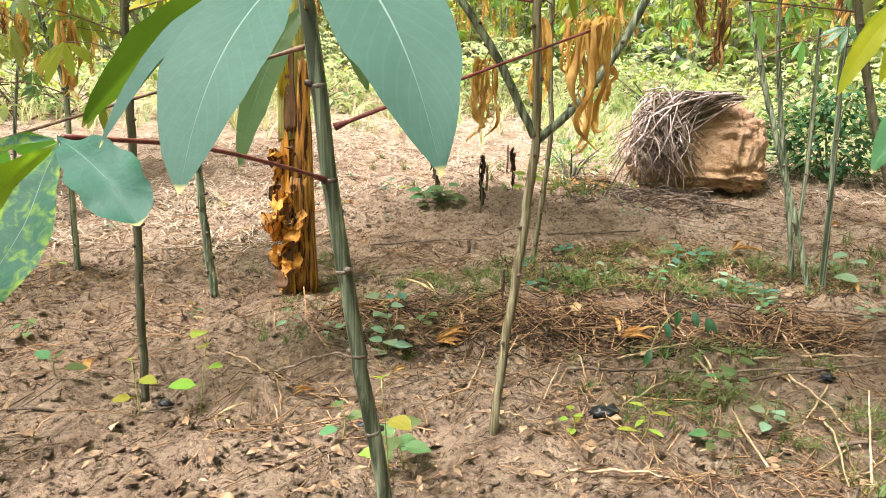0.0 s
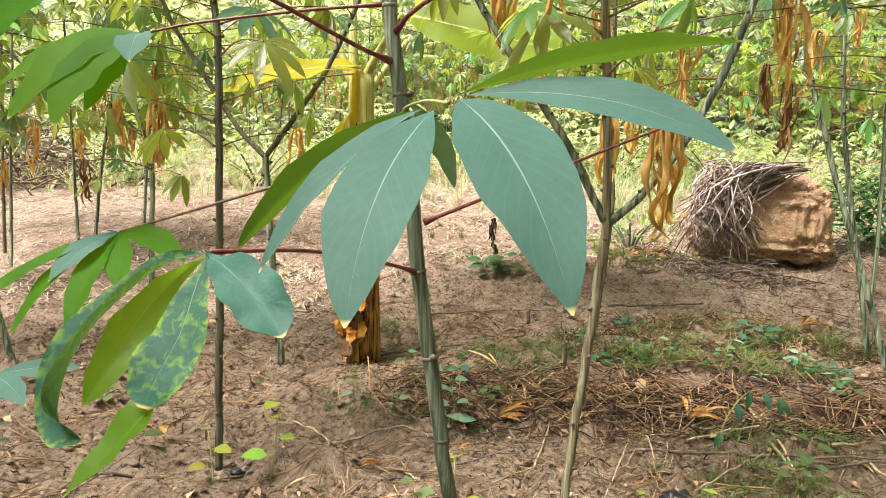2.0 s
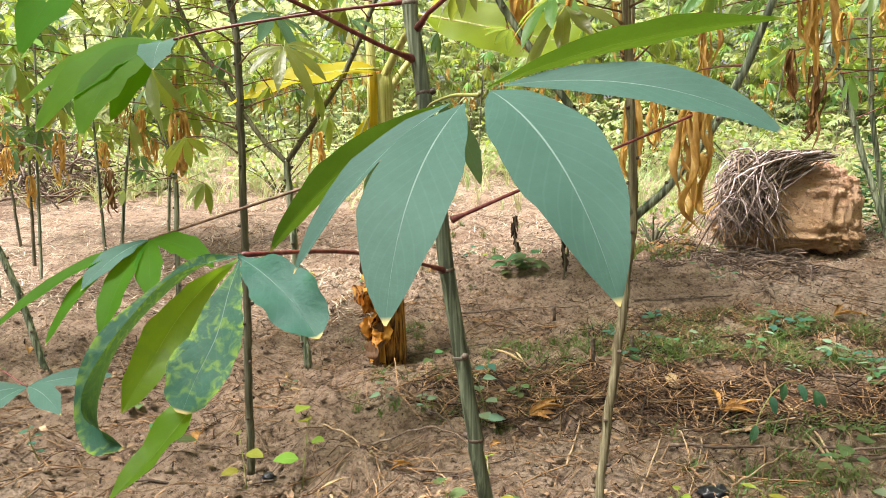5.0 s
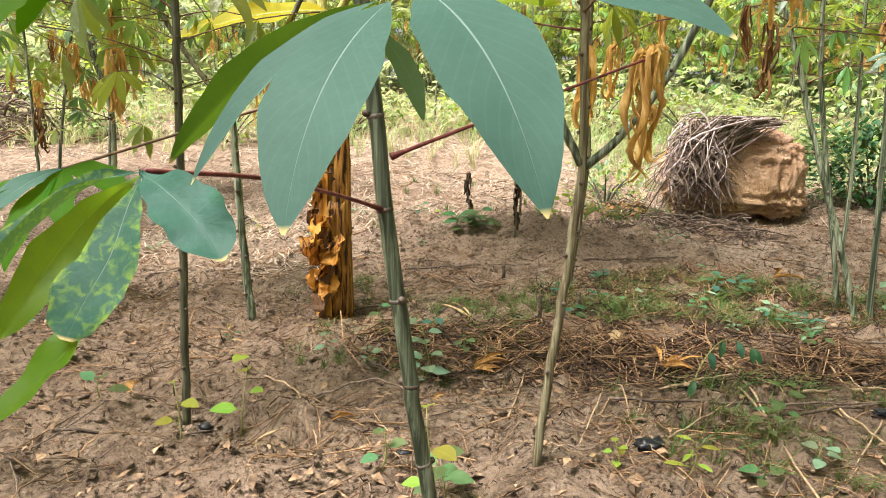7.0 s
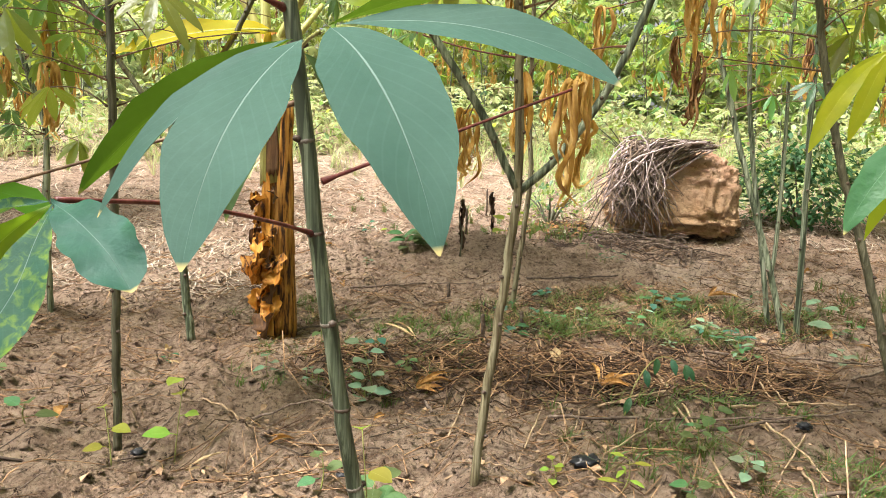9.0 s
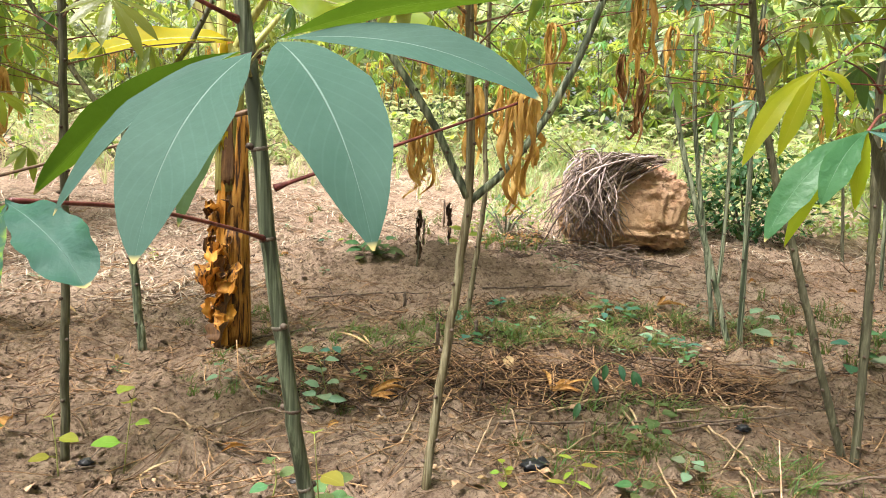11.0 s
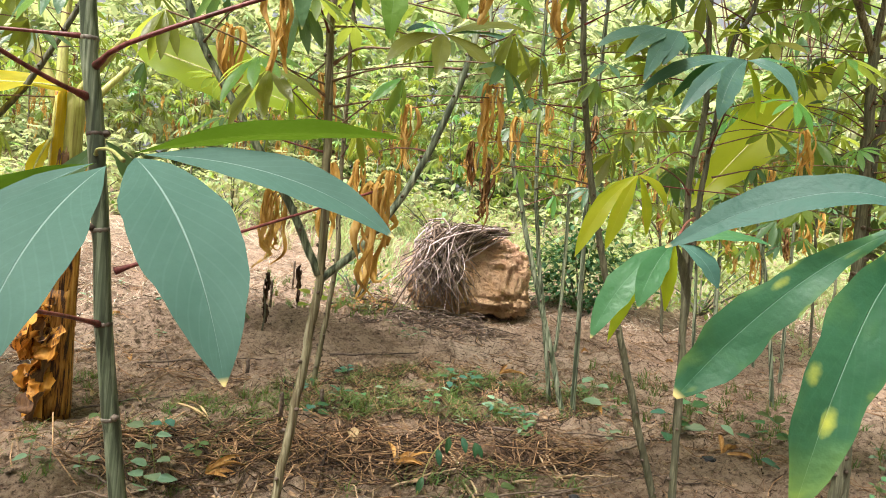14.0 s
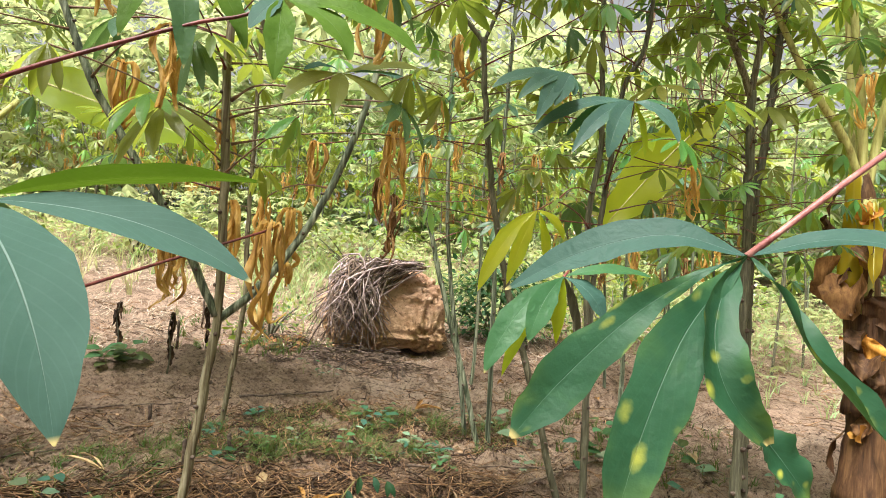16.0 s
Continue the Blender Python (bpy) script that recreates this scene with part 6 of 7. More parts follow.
def blades_stuff(name, n, place, height, width, mats, label, category, seed, spread=0.6, tuft=1):
    """Many grass blades as one object; place(r) gives the foot of each."""
    r = random.Random(seed)
    verts, faces, uvs = [], [], []
    centre = None
    for count in range(n):
        if tuft < 2 or count % tuft == 0:
            centre = place(r)
        if centre is None:
            continue
        p = centre + Vector((r.gauss(0, 0.012), r.gauss(0, 0.012), 0)) if tuft > 1 else centre
        az = r.uniform(0, 6.28)
        h = height * r.uniform(0.5, 1.3)
        out = Vector((math.cos(az), math.sin(az), 0)) * h * spread * r.uniform(0.1, 1.0)
        sidev = Vector((-math.sin(az + 0.7), math.cos(az + 0.7), 0)) * width * r.uniform(0.6, 1.3) / 2
        i = len(verts)
        for s in (0.0, 0.45, 0.8):
            c = p + Vector((0, 0, h * (s - 0.25 * s * s))) + out * s * s
            w = sidev * (1 - 0.5 * s)
            verts += [tuple(c - w), tuple(c + w)]
        tipv = p + Vector((0, 0, h * 0.75)) + out
        verts.append(tuple(tipv))
        for q in (0, 2):
            faces.append((i + q, i + q + 1, i + q + 3, i + q + 2))
            uvs += [(0.2, q / 5), (0.8, q / 5), (0.8, (q + 2) / 5), (0.2, (q + 2) / 5)]
        faces.append((i + 4, i + 5, i + 6))
        uvs += [(0.2, 0.8), (0.8, 0.8), (0.5, 0.95)]
    return stuff(name, verts, faces, mats, label, category, None, uvs)


def patch(cx, cy, rx, ry):
    def place(r):
        a, d = r.uniform(0, 6.28), math.sqrt(r.random())
        x, y = cx + math.cos(a) * d * rx, cy + math.sin(a) * d * ry
        if noise.noise((x * 4, y * 4, 9)) < r.uniform(-0.4, 0.3):
            return None
        return on_ground(x, y, -0.004)
    return place


blades_stuff("green_grass", 5200, patch(0.95, 3.0, 0.85, 0.42), 0.085, 0.004, M_GRASS, "patch of short green grass and weeds", "grass", 1, 2.2, 14)
blades_stuff("green_grass", 2200, patch(0.2, 2.75, 0.6, 0.28), 0.06, 0.004, M_GRASS, "short grass at the edge of the straw", "grass", 32, 2.2, 14)
blades_stuff("green_grass", 900, patch(-0.75, 2.9, 0.35, 0.25), 0.06, 0.004, M_GRASS, "short grass beside the dry trunk", "grass", 33, 2.2, 14)
blades_stuff("green_grass", 1300, patch(-0.35, 2.2, 0.5, 0.35), 0.05, 0.004, M_GRASS, "patch of short green grass", "grass", 2, 2.2, 14)
blades_stuff("green_grass", 1300, patch(0.75, 1.6, 0.45, 0.4), 0.055, 0.004, M_GRASS, "sparse green grass tufts in soil", "grass", 3, 2.2, 14)
blades_stuff("green_grass", 1000, patch(0.95, 1.3, 0.4, 0.3), 0.06, 0.0035, M_GRASS, "sparse green grass tufts in soil", "grass", 31, 2.0, 14)
blades_stuff("green_grass", 1600, patch(2.5, 3.0, 0.9, 0.9), 0.09, 0.005, M_GRASS, "sparse green grass tufts in soil", "grass", 4, 1.0, 14)
blades_stuff("green_grass", 500, patch(0.8, 5.0, 0.35, 0.2), 0.14, 0.006, M_GRASS, "green grass in the dark heap", "grass", 34, 1.0, 10)
blades_stuff("green_grass", 900, patch(-0.3, 5.2, 2.0, 1.0), 0.10, 0.006, M_GRASS, "sparse young grass on the rise", "grass", 8, 0.8, 14)


def sticks_stuff(name, n, place, length, radius, mat, label, seed, lift=0.02):
    """Many thin bent stalks lying about, as one object."""
    r = random.Random(seed)
    verts, faces = [], []
    for _ in range(n):
        p = place(r)
        if p is None:
            continue
        az = r.uniform(0, 3.14)
        ln = length * r.uniform(0.3, 1.4) / 2
        d = Vector((math.cos(az), math.sin(az), 0)) * ln
        bend = Vector((-d.y, d.x, 0)) * r.uniform(-0.16, 0.16)
        pts = [p - d, p - d * 0.45 + bend * 0.8, p + d * 0.3 + bend, p + d]
        for q in pts:
            q.z = terrain(q.x, q.y) + 0.006 + r.random() ** 2 * lift
        rad = radius * r.uniform(0.6, 1.4)
        i = len(verts)
        for q in pts:
            t = d.normalized()
            w = Vector((-t.y, t.x, 0))
            for ang in (0.5, 2.6, 4.7):
                verts.append(tuple(q + w * math.cos(ang) * rad + Vector((0, 0, math.sin(ang) * rad))))
        for seg in (0, 3, 6):
            for k in range(3):
                faces.append((i + seg + k, i + seg + (k + 1) % 3, i + seg + 3 + (k + 1) % 3, i + seg + 3 + k))
    return stuff(name, verts, faces, mat, label, "litter")


def band(x0, x1, y0, y1):
    def place(r):
        x, y = r.uniform(x0, x1), r.uniform(y0, y1)
        if ((x - 0.1) / 1.5) ** 2 + ((y - 4.2) / 0.85) ** 2 < r.uniform(0.3, 1.1):
            return None
        if noise.noise((x * 1.8, y * 1.8, 21)) < r.uniform(-0.6, 0.35):
            return None
        return on_ground(x, y)
    return place


low_heap = thing("litter_heap", on_ground(0.85, 5.12), "low dark heap of rotting stalks and leaves beside the mound", "heap")
r = random.Random(43)
bm = bmesh.new()
for k in range(420):
    a, d = r.uniform(0, 6.28), math.sqrt(r.random())
    c = on_ground(0.85 + math.cos(a) * d * 0.36, 5.12 + math.sin(a) * d * 0.22, r.uniform(0.0, 0.17) * (1 - d))
    e = Vector((r.uniform(-1, 1), r.uniform(-0.6, 0.6), r.uniform(-0.3, 0.35))) * r.uniform(0.04, 0.12)
    if k % 3:
        tube(bm, smooth_line([c - e, c + Vector((0, 0, 0.015)), c + e], 5), r.uniform(0.002, 0.004), 5, True, k % 2)
    else:
        blade(bm, c, c + e, 0.035, (r.uniform(-1, 1), -0.7, 0.8), (0, 0, 0.02), 0.3, 0.1, 5, 3, 0.5, 2)
tagged(part("stalk_tangle", bm, [M_STRAW_DARK, M_TWIG, M_DRY_DARK], low_heap), kind="stuff")
sticks_stuff("root_litter", 260, patch(1.2, 4.55, 0.6, 0.3), 0.28, 0.0034, M_TWIG, "grey dry roots fallen in front of the mound", 41, 0.05)
sticks_stuff("straw_litter", 950, patch(0.4, 2.22, 1.05, 0.32), 0.36, 0.0019, M_STRAW, "heap of brown straw and dead stalks", 1, 0.05)
sticks_stuff("dark_litter", 1500, patch(0.4, 2.2, 1.0, 0.36), 0.16, 0.0026, M_STRAW_DARK, "mat of rotting brown stalks", 7, 0.03)
sticks_stuff("dark_litter", 2000, patch(0.95, 3.0, 0.85, 0.5), 0.12, 0.0022, M_STRAW_DARK, "rotting stalks among the grass", 9, 0.03)
sticks_stuff("straw_litter", 2900, band(-2.2, 2.6, 1.0, 3.8), 0.2, 0.0016, M_STRAW, "scattered straw on soil", 2, 0.015)
sticks_stuff("straw_litter", 1300, patch(0.95, 3.05, 0.8, 0.5), 0.17, 0.0016, M_STRAW, "dead stalks among the grass", 3, 0.05)
sticks_stuff("straw_litter", 3600, band(-3.8, 6.5, 3.0, 6.8), 0.2, 0.0026, M_STRAW, "scattered straw on the rise", 4, 0.02)
# besides real litter, these dark bits stand in for the soil's deep shade
sticks_stuff("dark_litter", 1100, band(-3.4, 5.5, 2.6, 6.2), 0.06, 0.003, M_STRAW_DARK, "dark bits of stalk on the soil, some in place of shade", 11, 0.02)
# pale litter strewn thickly so that the rise looks brightly sunlit
sticks_stuff("pale_litter", 13000, band(-9.0, 6.0, 4.8, 9.5), 0.17, 0.0027, M_STRAW_SUNLIT, "pale straw strewn over the rise, whitened as if sunlit", 12, 0.04)
sticks_stuff("pale_litter", 3000, band(-5.0, -0.9, 3.2, 5.0), 0.15, 0.0025, M_STRAW_SUNLIT, "pale straw strewn between the plants, whitened as if sunlit", 16, 0.03)
# near soil: dark bits in place of the shade in its crevices
sticks_stuff("dark_litter", 1500, band(-2.2, 2.6, 0.85, 3.6), 0.024, 0.0024, M_STRAW_DARK, "short dark bits of stalk in place of crevice shade", 14, 0.012)
sticks_stuff("straw_litter", 900, band(0.2, 2.0, 0.8, 1.6), 0.16, 0.0013, M_STRAW, "thin straw on the near soil", 15, 0.015)
sticks_stuff("twig_litter", 220, band(-2.2, 2.8, 1.0, 4.5), 0.26, 0.002, M_TWIG, "scattered thin grey twigs", 5, 0.02)


def clods():
    r = random.Random(8)
    verts, faces = [], []
    ico = bmesh.new()
    bmesh.ops.create_icosphere(ico, subdivisions=1, radius=1.0)
    for v in ico.verts:
        v.co *= 1 + 0.5 * noise.noise(v.co * 3.1 + Vector((4, 0, 2)))
    ivs = [v.co.copy() for v in ico.verts]
    ifs = [[v.index for v in f.verts] for f in ico.faces]
    ico.free()
    for _ in range(24000):
        x, y = r.uniform(-2.6, 3.0), 0.9 + 4.4 * r.random() ** 1.5
        if noise.noise((x * 2.2, y * 2.2, 31)) < r.uniform(-0.5, 0.5):
            continue
        size = 0.0025 + 0.015 * r.random() ** 5
        c = on_ground(x, y, size * 0.2 + 0.004)
        i = len(verts)
        k = Vector((r.uniform(0.6, 1.5), r.uniform(0.6, 1.5), r.uniform(0.35, 0.8))) * size
        off = r.uniform(0, 50)
        for v in ivs:
            f = 1 + 0.9 * noise.noise(v * 1.6 + Vector((off, 0, 0)))
            verts.append((c.x + v.x * k.x * f, c.y + v.y * k.y * f, c.z + v.z * k.z * f))
        faces += [[i + q for q in f] for f in ifs]
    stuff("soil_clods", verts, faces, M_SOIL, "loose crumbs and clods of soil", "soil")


clods()


def crumbs_of_leaf():
    """Small torn bits of dead leaf strewn on the soil."""
    r = random.Random(18)
    verts, faces = [], []
    for _ in range(17000):
        x, y = r.uniform(-3.4, 4.8), 0.9 + 5.4 * r.random() ** 1.3
        if noise.noise((x * 1.3, y * 1.3, 5)) < r.uniform(-0.7, 0.3):
            continue
        size = 0.004 + 0.022 * r.random() ** 2
        c = on_ground(x, y, 0.012 + 0.01 * r.random())
        az = r.uniform(0, 6.28)
        a = Vector((math.cos(az), math.sin(az), r.uniform(-0.4, 0.4))) * size
        b = Vector((-math.sin(az), math.cos(az), r.uniform(-0.5, 0.5))) * size * r.uniform(0.25, 0.6)
        i = len(verts)
        up = Vector((0, 0, size * r.uniform(0.1, 0.5)))
        for v in (c - a, c - b * 0.8 + up, c + a * r.uniform(0.7, 1.1), c + b + up * 0.6):
            verts.append(tuple(v))
        faces += [(i, i + 1, i + 3), (i + 1, i + 2, i + 3)]
    stuff("leaf_crumbs", verts, faces, M_CHIP, "torn brown bits of dead leaf on the soil", "litter")


crumbs_of_leaf()


def fallen(place, size, turn, mat, label, seed, lobes=1):
    r = random.Random(seed)
    bm = bmesh.new()
    for k in range(lobes):
        a = turn + (k - (lobes - 1) / 2) * 0.55
        d = Vector((math.cos(a), math.sin(a), 0)) * size * r.uniform(0.8, 1.1)
        blade(bm, place, Vector(place) + d + Vector((0, 0, r.uniform(-0.1, 0.35) * size)), size * (0.42 if lobes == 1 else 0.13), (r.uniform(-0.4, 0.4), r.uniform(-0.8, 0.1), 1), (0, 0, size * r.uniform(0.05, 0.3)), 0.5, 0.12, 9, 5, 0.5, 0, r.uniform(-0.8, 0.8), seed + k, r.uniform(0.2, 1.2))
    ob = part("fallen_leaf", bm, mat)
    return tagged(ob, label, "dead leaf", "fallen leaves")


fallen(on_ground(0.405, 2.26, 0.01), 0.12, 1.7, M_DRY_PALE, "pale curled dead leaf standing in straw", 1)
fallen(on_ground(0.53, 2.03, 0.012), 0.14, 0.3, M_FALLEN, "orange-brown dead cassava leaf on straw", 2, 6)
fallen(on_ground(1.4, 3.48, 0.02), 0.17, 0.1, M_FALLEN, "orange dead leaf among grass", 3, 4)
fallen(on_ground(-0.67, 1.33, 0.012), 0.11, 0.4, M_DRY_PALE, "pale torn dead leaf on the soil", 4, 2)
fallen(on_ground(-0.16, 2.56, 0.012), 0.17, 2.6, M_DRY_PALE, "pale brown dead leaf on the soil", 5, 2)
fallen(on_ground(-0.12, 2.0, 0.02), 0.14, 0.1, M_FALLEN, "orange dead stalks and leaf in straw", 6, 5)
fallen(on_ground(2.1, 2.32, 0.012), 0.2, 0.2, M_FALLEN, "golden dead cassava leaf on the soil", 7, 4)
fallen(on_ground(2.55, 2.4, 0.012), 0.12, 1.2, M_DRY_PALE, "pale brown curled dead leaf on soil", 8, 2)
r = random.Random(14)
for k in range(60):
    x, y = r.uniform(-2.6, 3.0), r.uniform(1.0, 6.0)
    fallen(on_ground(x, y, 0.008), r.uniform(0.03, 0.09), r.uniform(0, 6.28), r.choice([M_FALLEN, M_DRY_PALE, M_FALLEN]), "small curled brown dead leaf on soil", 30 + k, r.choice([1, 1, 2]))


def twig(pts, radius, label, mat=M_TWIG):
    bm = bmesh.new()
    n = 14
    line = smooth_line(pts, n)
    for k, p in enumerate(line):
        p.z += 0.004 * math.sin(k * 2.1)
    tube(bm, line, [radius * (1.1 - 0.6 * k / (n - 1)) for k in range(n)], 6)
    return tagged(part("twig", bm, mat), label, "twig", "twigs on the ground")


def lying(x0, y0, x1, y1, radius, mat=M_TWIG, up=0.0):
    a, b, c = on_ground(x0, y0, radius + 0.006), on_ground((x0 + x1) / 2 + 0.02, (y0 + y1) / 2 + 0.02, radius + 0.008 + up), on_ground(x1, y1, radius + 0.006)
    twig([a, b, c], radius, "thin dry twig lying on the soil", mat)


for x0, y0, x1, y1, rad in ((0.3, 1.62, 1.1, 1.72, 0.005), (-0.5, 2.0, -0.3, 1.6, 0.004), (-0.62, 1.75, -0.25, 1.62, 0.004),
                           (0.7, 1.55, 1.5, 1.95, 0.005), (-1.5, 1.7, -1.1, 1.95, 0.004), (0.3, 1.5, 0.42, 1.75, 0.003), (0.38, 1.42, 0.35, 1.7, 0.003), (-0.05, 1.75, -0.2, 2.2, 0.005), (-0.9, 2.6, -0.2, 2.9, 0.006), (1.0, 2.5, 1.9, 2.45, 0.006),
                           (0.9, 1.25, 1.6, 1.5, 0.005), (-1.2, 1.3, -0.6, 1.55, 0.004), (1.5, 2.2, 2.1, 2.6, 0.006), (-2.0, 3.2, -1.2, 3.4, 0.008), (0.4, 3.6, 1.2, 3.9, 0.006), (-0.6, 3.4, 0.1, 3.6, 0.006)):
    lying(x0, y0, x1, y1, rad)


# pale straight stalks, thicker ones first
for x0, y0, x1, y1, rad in ((0.75, 2.35, 0.66, 1.06, 0.0055), (0.79, 2.28, 0.68, 1.27, 0.005), (1.18, 2.32, 1.05, 1.76, 0.004), (1.21, 2.34, 1.1, 1.8, 0.0035), (0.96, 1.72, 0.97, 1.21, 0.004), (0.94, 1.49, 0.83, 1.06, 0.004), (1.17, 1.81, 0.79, 1.26, 0.0035), (0.48, 1.8, 0.89, 1.92, 0.004), (0.92, 1.86, 1.39, 1.97, 0.005),
                           (0.2, 1.42, 0.32, 1.89, 0.0025), (0.31, 1.89, 0.34, 1.49, 0.0025), (0.42, 1.79, 0.31, 1.38, 0.0025), (0.26, 1.58, 0.34, 1.4, 0.002), (0.01, 1.51, 0.06, 2.3, 0.003), (-0.26, 1.33, -0.45, 1.61, 0.003), (-0.83, 1.86, -0.51, 1.41, 0.003), (0.42, 1.39, 0.74, 1.78, 0.003), (0.01, 1.26, 0.18, 1.33, 0.003), (0.24, 1.08, 0.53, 1.03, 0.003)):
    lying(x0, y0, x1, y1, rad, M_STALK, 0.012)
twig([on_ground(0.88, 1.06, -0.01), on_ground(0.92, 1.15, 0.06), on_ground(0.98, 1.3, 0.14)], 0.0035, "thin pale twig leaning up from the soil", M_STALK)


def black_scrap(x, y, size, seed):
    r = random.Random(seed)
    bm = bmesh.new()
    bmesh.ops.create_icosphere(bm, subdivisions=3, radius=1.0)
    base = on_ground(x, y, size * 0.25)
    for v in bm.verts:
        f = 1 + 0.7 * noise.noise(v.co * 2.4 + Vector((seed, 0, 0))) + 0.25 * noise.noise(v.co * 7)
        v.co = Vector((v.co.x * size * f, v.co.y * size * 0.8 * f, v.co.z * size * 0.45 * f)) + base
    tagged(part("plastic_scrap", bm, M_BLACK), "crumpled black plastic scrap half buried in soil", "scrap", "plastic scraps")


black_scrap(0.375, 1.384, 0.035, 1)
black_scrap(1.065, 1.66, 0.022, 5)
black_scrap(-0.86, 1.47, 0.018, 9)
black_scrap(-0.25, 1.30, 0.018, 12)
black_scrap(1.95, 2.2, 0.03, 15)


# ---- bush beside the mound ----
def bush(name, centre, radii, count, mats, seed, label, leaf=0.07):
    r = random.Random(seed)
    base = on_ground(centre[0], centre[1], -0.02)
    ob = thing(name, base, label, "bush")
    bm = bmesh.new()
    for k in range(10):
        a = r.uniform(0, 6.28)
        tipp = base + Vector((math.cos(a) * radii[0] * r.uniform(0.3, 0.9), math.sin(a) * radii[1] * r.uniform(0.3, 0.9), radii[2] * r.uniform(0.6, 1.5)))
        tube(bm, smooth_line([base, base.lerp(tipp, 0.5) + Vector((0, 0, 0.05)), tipp], 7), [0.012 - 0.0014 * i for i in range(7)], 6)
    tagged(part("branch_tangle", bm, M_STEM_DARK, ob), kind="stuff")
    lb = bmesh.new()
    for k in range(count):
        v = Vector((r.gauss(0, 1), r.gauss(0, 1), r.gauss(0, 1))).normalized() * r.uniform(0.55, 1.08)
        v *= 1 + 0.3 * noise.noise(v * 2.5 + Vector((seed, 0, 0)))
        c = Vector((v.x * radii[0], v.y * radii[1], v.z * radii[2])) + base + Vector((0, 0, radii[2] * 0.85))
        if c.z < base.z + 0.02:
            continue
        out = Vector((v.x + r.uniform(-0.5, 0.5), v.y + r.uniform(-0.5, 0.5), r.uniform(-0.7, 0.4))).normalized()
        sz = leaf * r.uniform(0.6, 1.3)
        blade(lb, c, c + out * sz, sz * 0.55, (v.x, v.y, 1.0), (0, 0, sz * 0.1), 0.15, 0.02, 3, 2, 0.45, r.randrange(len(mats)), 0, k)
    part("foliage", lb, mats, ob)
    return ob


# first bush: the canopy's shade on it is put into darker leaf colours
bush("bush", (2.85, 5.55), (0.6, 0.45, 0.42), 2000, [M_WEED_DARK, M_WEED_DARK, M_WEED], 3, "low green leafy bush beside the mound, darkened for shade")
bush("bush", (4.3, 5.8), (0.9, 0.6, 0.45), 800, [M_GREEN, M_DARK, M_LIME], 4, "low green leafy bush")
bush("bush", (0.75, 5.6), (0.35, 0.25, 0.25), 260, [M_DARK, M_GREEN], 6, "small dark leafy bush beside the mound", 0.05)

rb = random.Random(19)
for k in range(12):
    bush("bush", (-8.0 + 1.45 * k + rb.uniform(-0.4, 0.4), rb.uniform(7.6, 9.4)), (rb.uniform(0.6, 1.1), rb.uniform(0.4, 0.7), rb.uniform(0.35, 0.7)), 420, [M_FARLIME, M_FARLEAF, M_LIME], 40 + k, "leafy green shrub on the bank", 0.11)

# ---- plants further back ----
r = random.Random(42)
spots = []
tries = 0
while len(spots) < 80 and tries < 3000:
    tries += 1
    x, y = r.uniform(-7.5, 9.0), (r.uniform(9.6, 13.5) if len(spots) > 13 else r.uniform(3.1, 5.2))
    if abs(x) > 1.2 + 0.75 * y:
        continue
    if abs(x - 1.75) < 0.75 and 3.4 < y < 8.2:
        continue
    if y < 6.0 and -3.2 < x < 2.6:
        continue
    if any((x - a) ** 2 + (y - b) ** 2 < 0.5 ** 2 for a, b in spots):
        continue
    spots.append((x, y))
for k, (x, y) in enumerate(spots):
    base = on_ground(x, y, -0.02)
    h = r.uniform(1.7, 2.4)
    lx, ly = r.uniform(-0.25, 0.25), r.uniform(-0.15, 0.15)
    pts = [base, base + Vector((lx * 0.3, ly * 0.3, h * 0.35)), base + Vector((lx * 0.8, ly * 0.8, h * 0.7)), base + Vector((lx, ly, h))]
    stems = [(pts, r.uniform(0.011, 0.017), 0.008)]
    leaves = [(0.42, 1.0, 32)]
    if r.random() < 0.6:
        f = pts[0].lerp(pts[2], 0.75)
        stems.append(([f, f + Vector((r.choice([-1, 1]) * 0.2, 0.05, 0.3)), f + Vector((r.choice([-1, 1]) * 0.35, 0.08, 0.9))], 0.009, 0.006))
        leaves.append((0.15, 1.0, 12))
    plant = cassava(base, stems, 400 + 3 * k, "slender cassava plant with drooping green leaves", leaves, (r.choice([M_STEM, M_STEM, M_STEM_DARK]),), 0.35, ("green", "lime", "lime", "green", "lime") if y > 5 else ("green", "lime", "dark"), 0.1, True)
    if y < 5.5:
        crown(plant, smooth_line(pts, 12), None, 850 + k, 34)
r = random.Random(61)
side = []
tries = 0
while len(side) < 20 and tries < 3000:
    tries += 1
    y = r.uniform(2.6, 8.5)
    x = r.uniform(1.6 + 0.72 * y, 2.4 + 1.9 * y)
    if x > 3.2 and not any((x - a) ** 2 + (y - q) ** 2 < 0.7 ** 2 for a, q in side):
        side.append((x, y))
for k, (x, y) in enumerate(side):
    base = on_ground(x, y, -0.02)
    h = r.uniform(1.9, 2.6)
    lx = r.uniform(-0.25, 0.25)
    pts = [base, base + Vector((lx * 0.3, 0, h * 0.35)), base + Vector((lx * 0.8, 0.05, h * 0.7)), base + Vector((lx, 0.05, h))]
    cassava(base, [(pts, r.uniform(0.011, 0.016), 0.008)], 1400 + 3 * k, "slender cassava plant with drooping green leaves", ((0.42, 1.0, 26),), (r.choice([M_STEM, M_STEM_DARK]),), 0.12, ("green", "lime", "dark", "green"), 0.1, True)
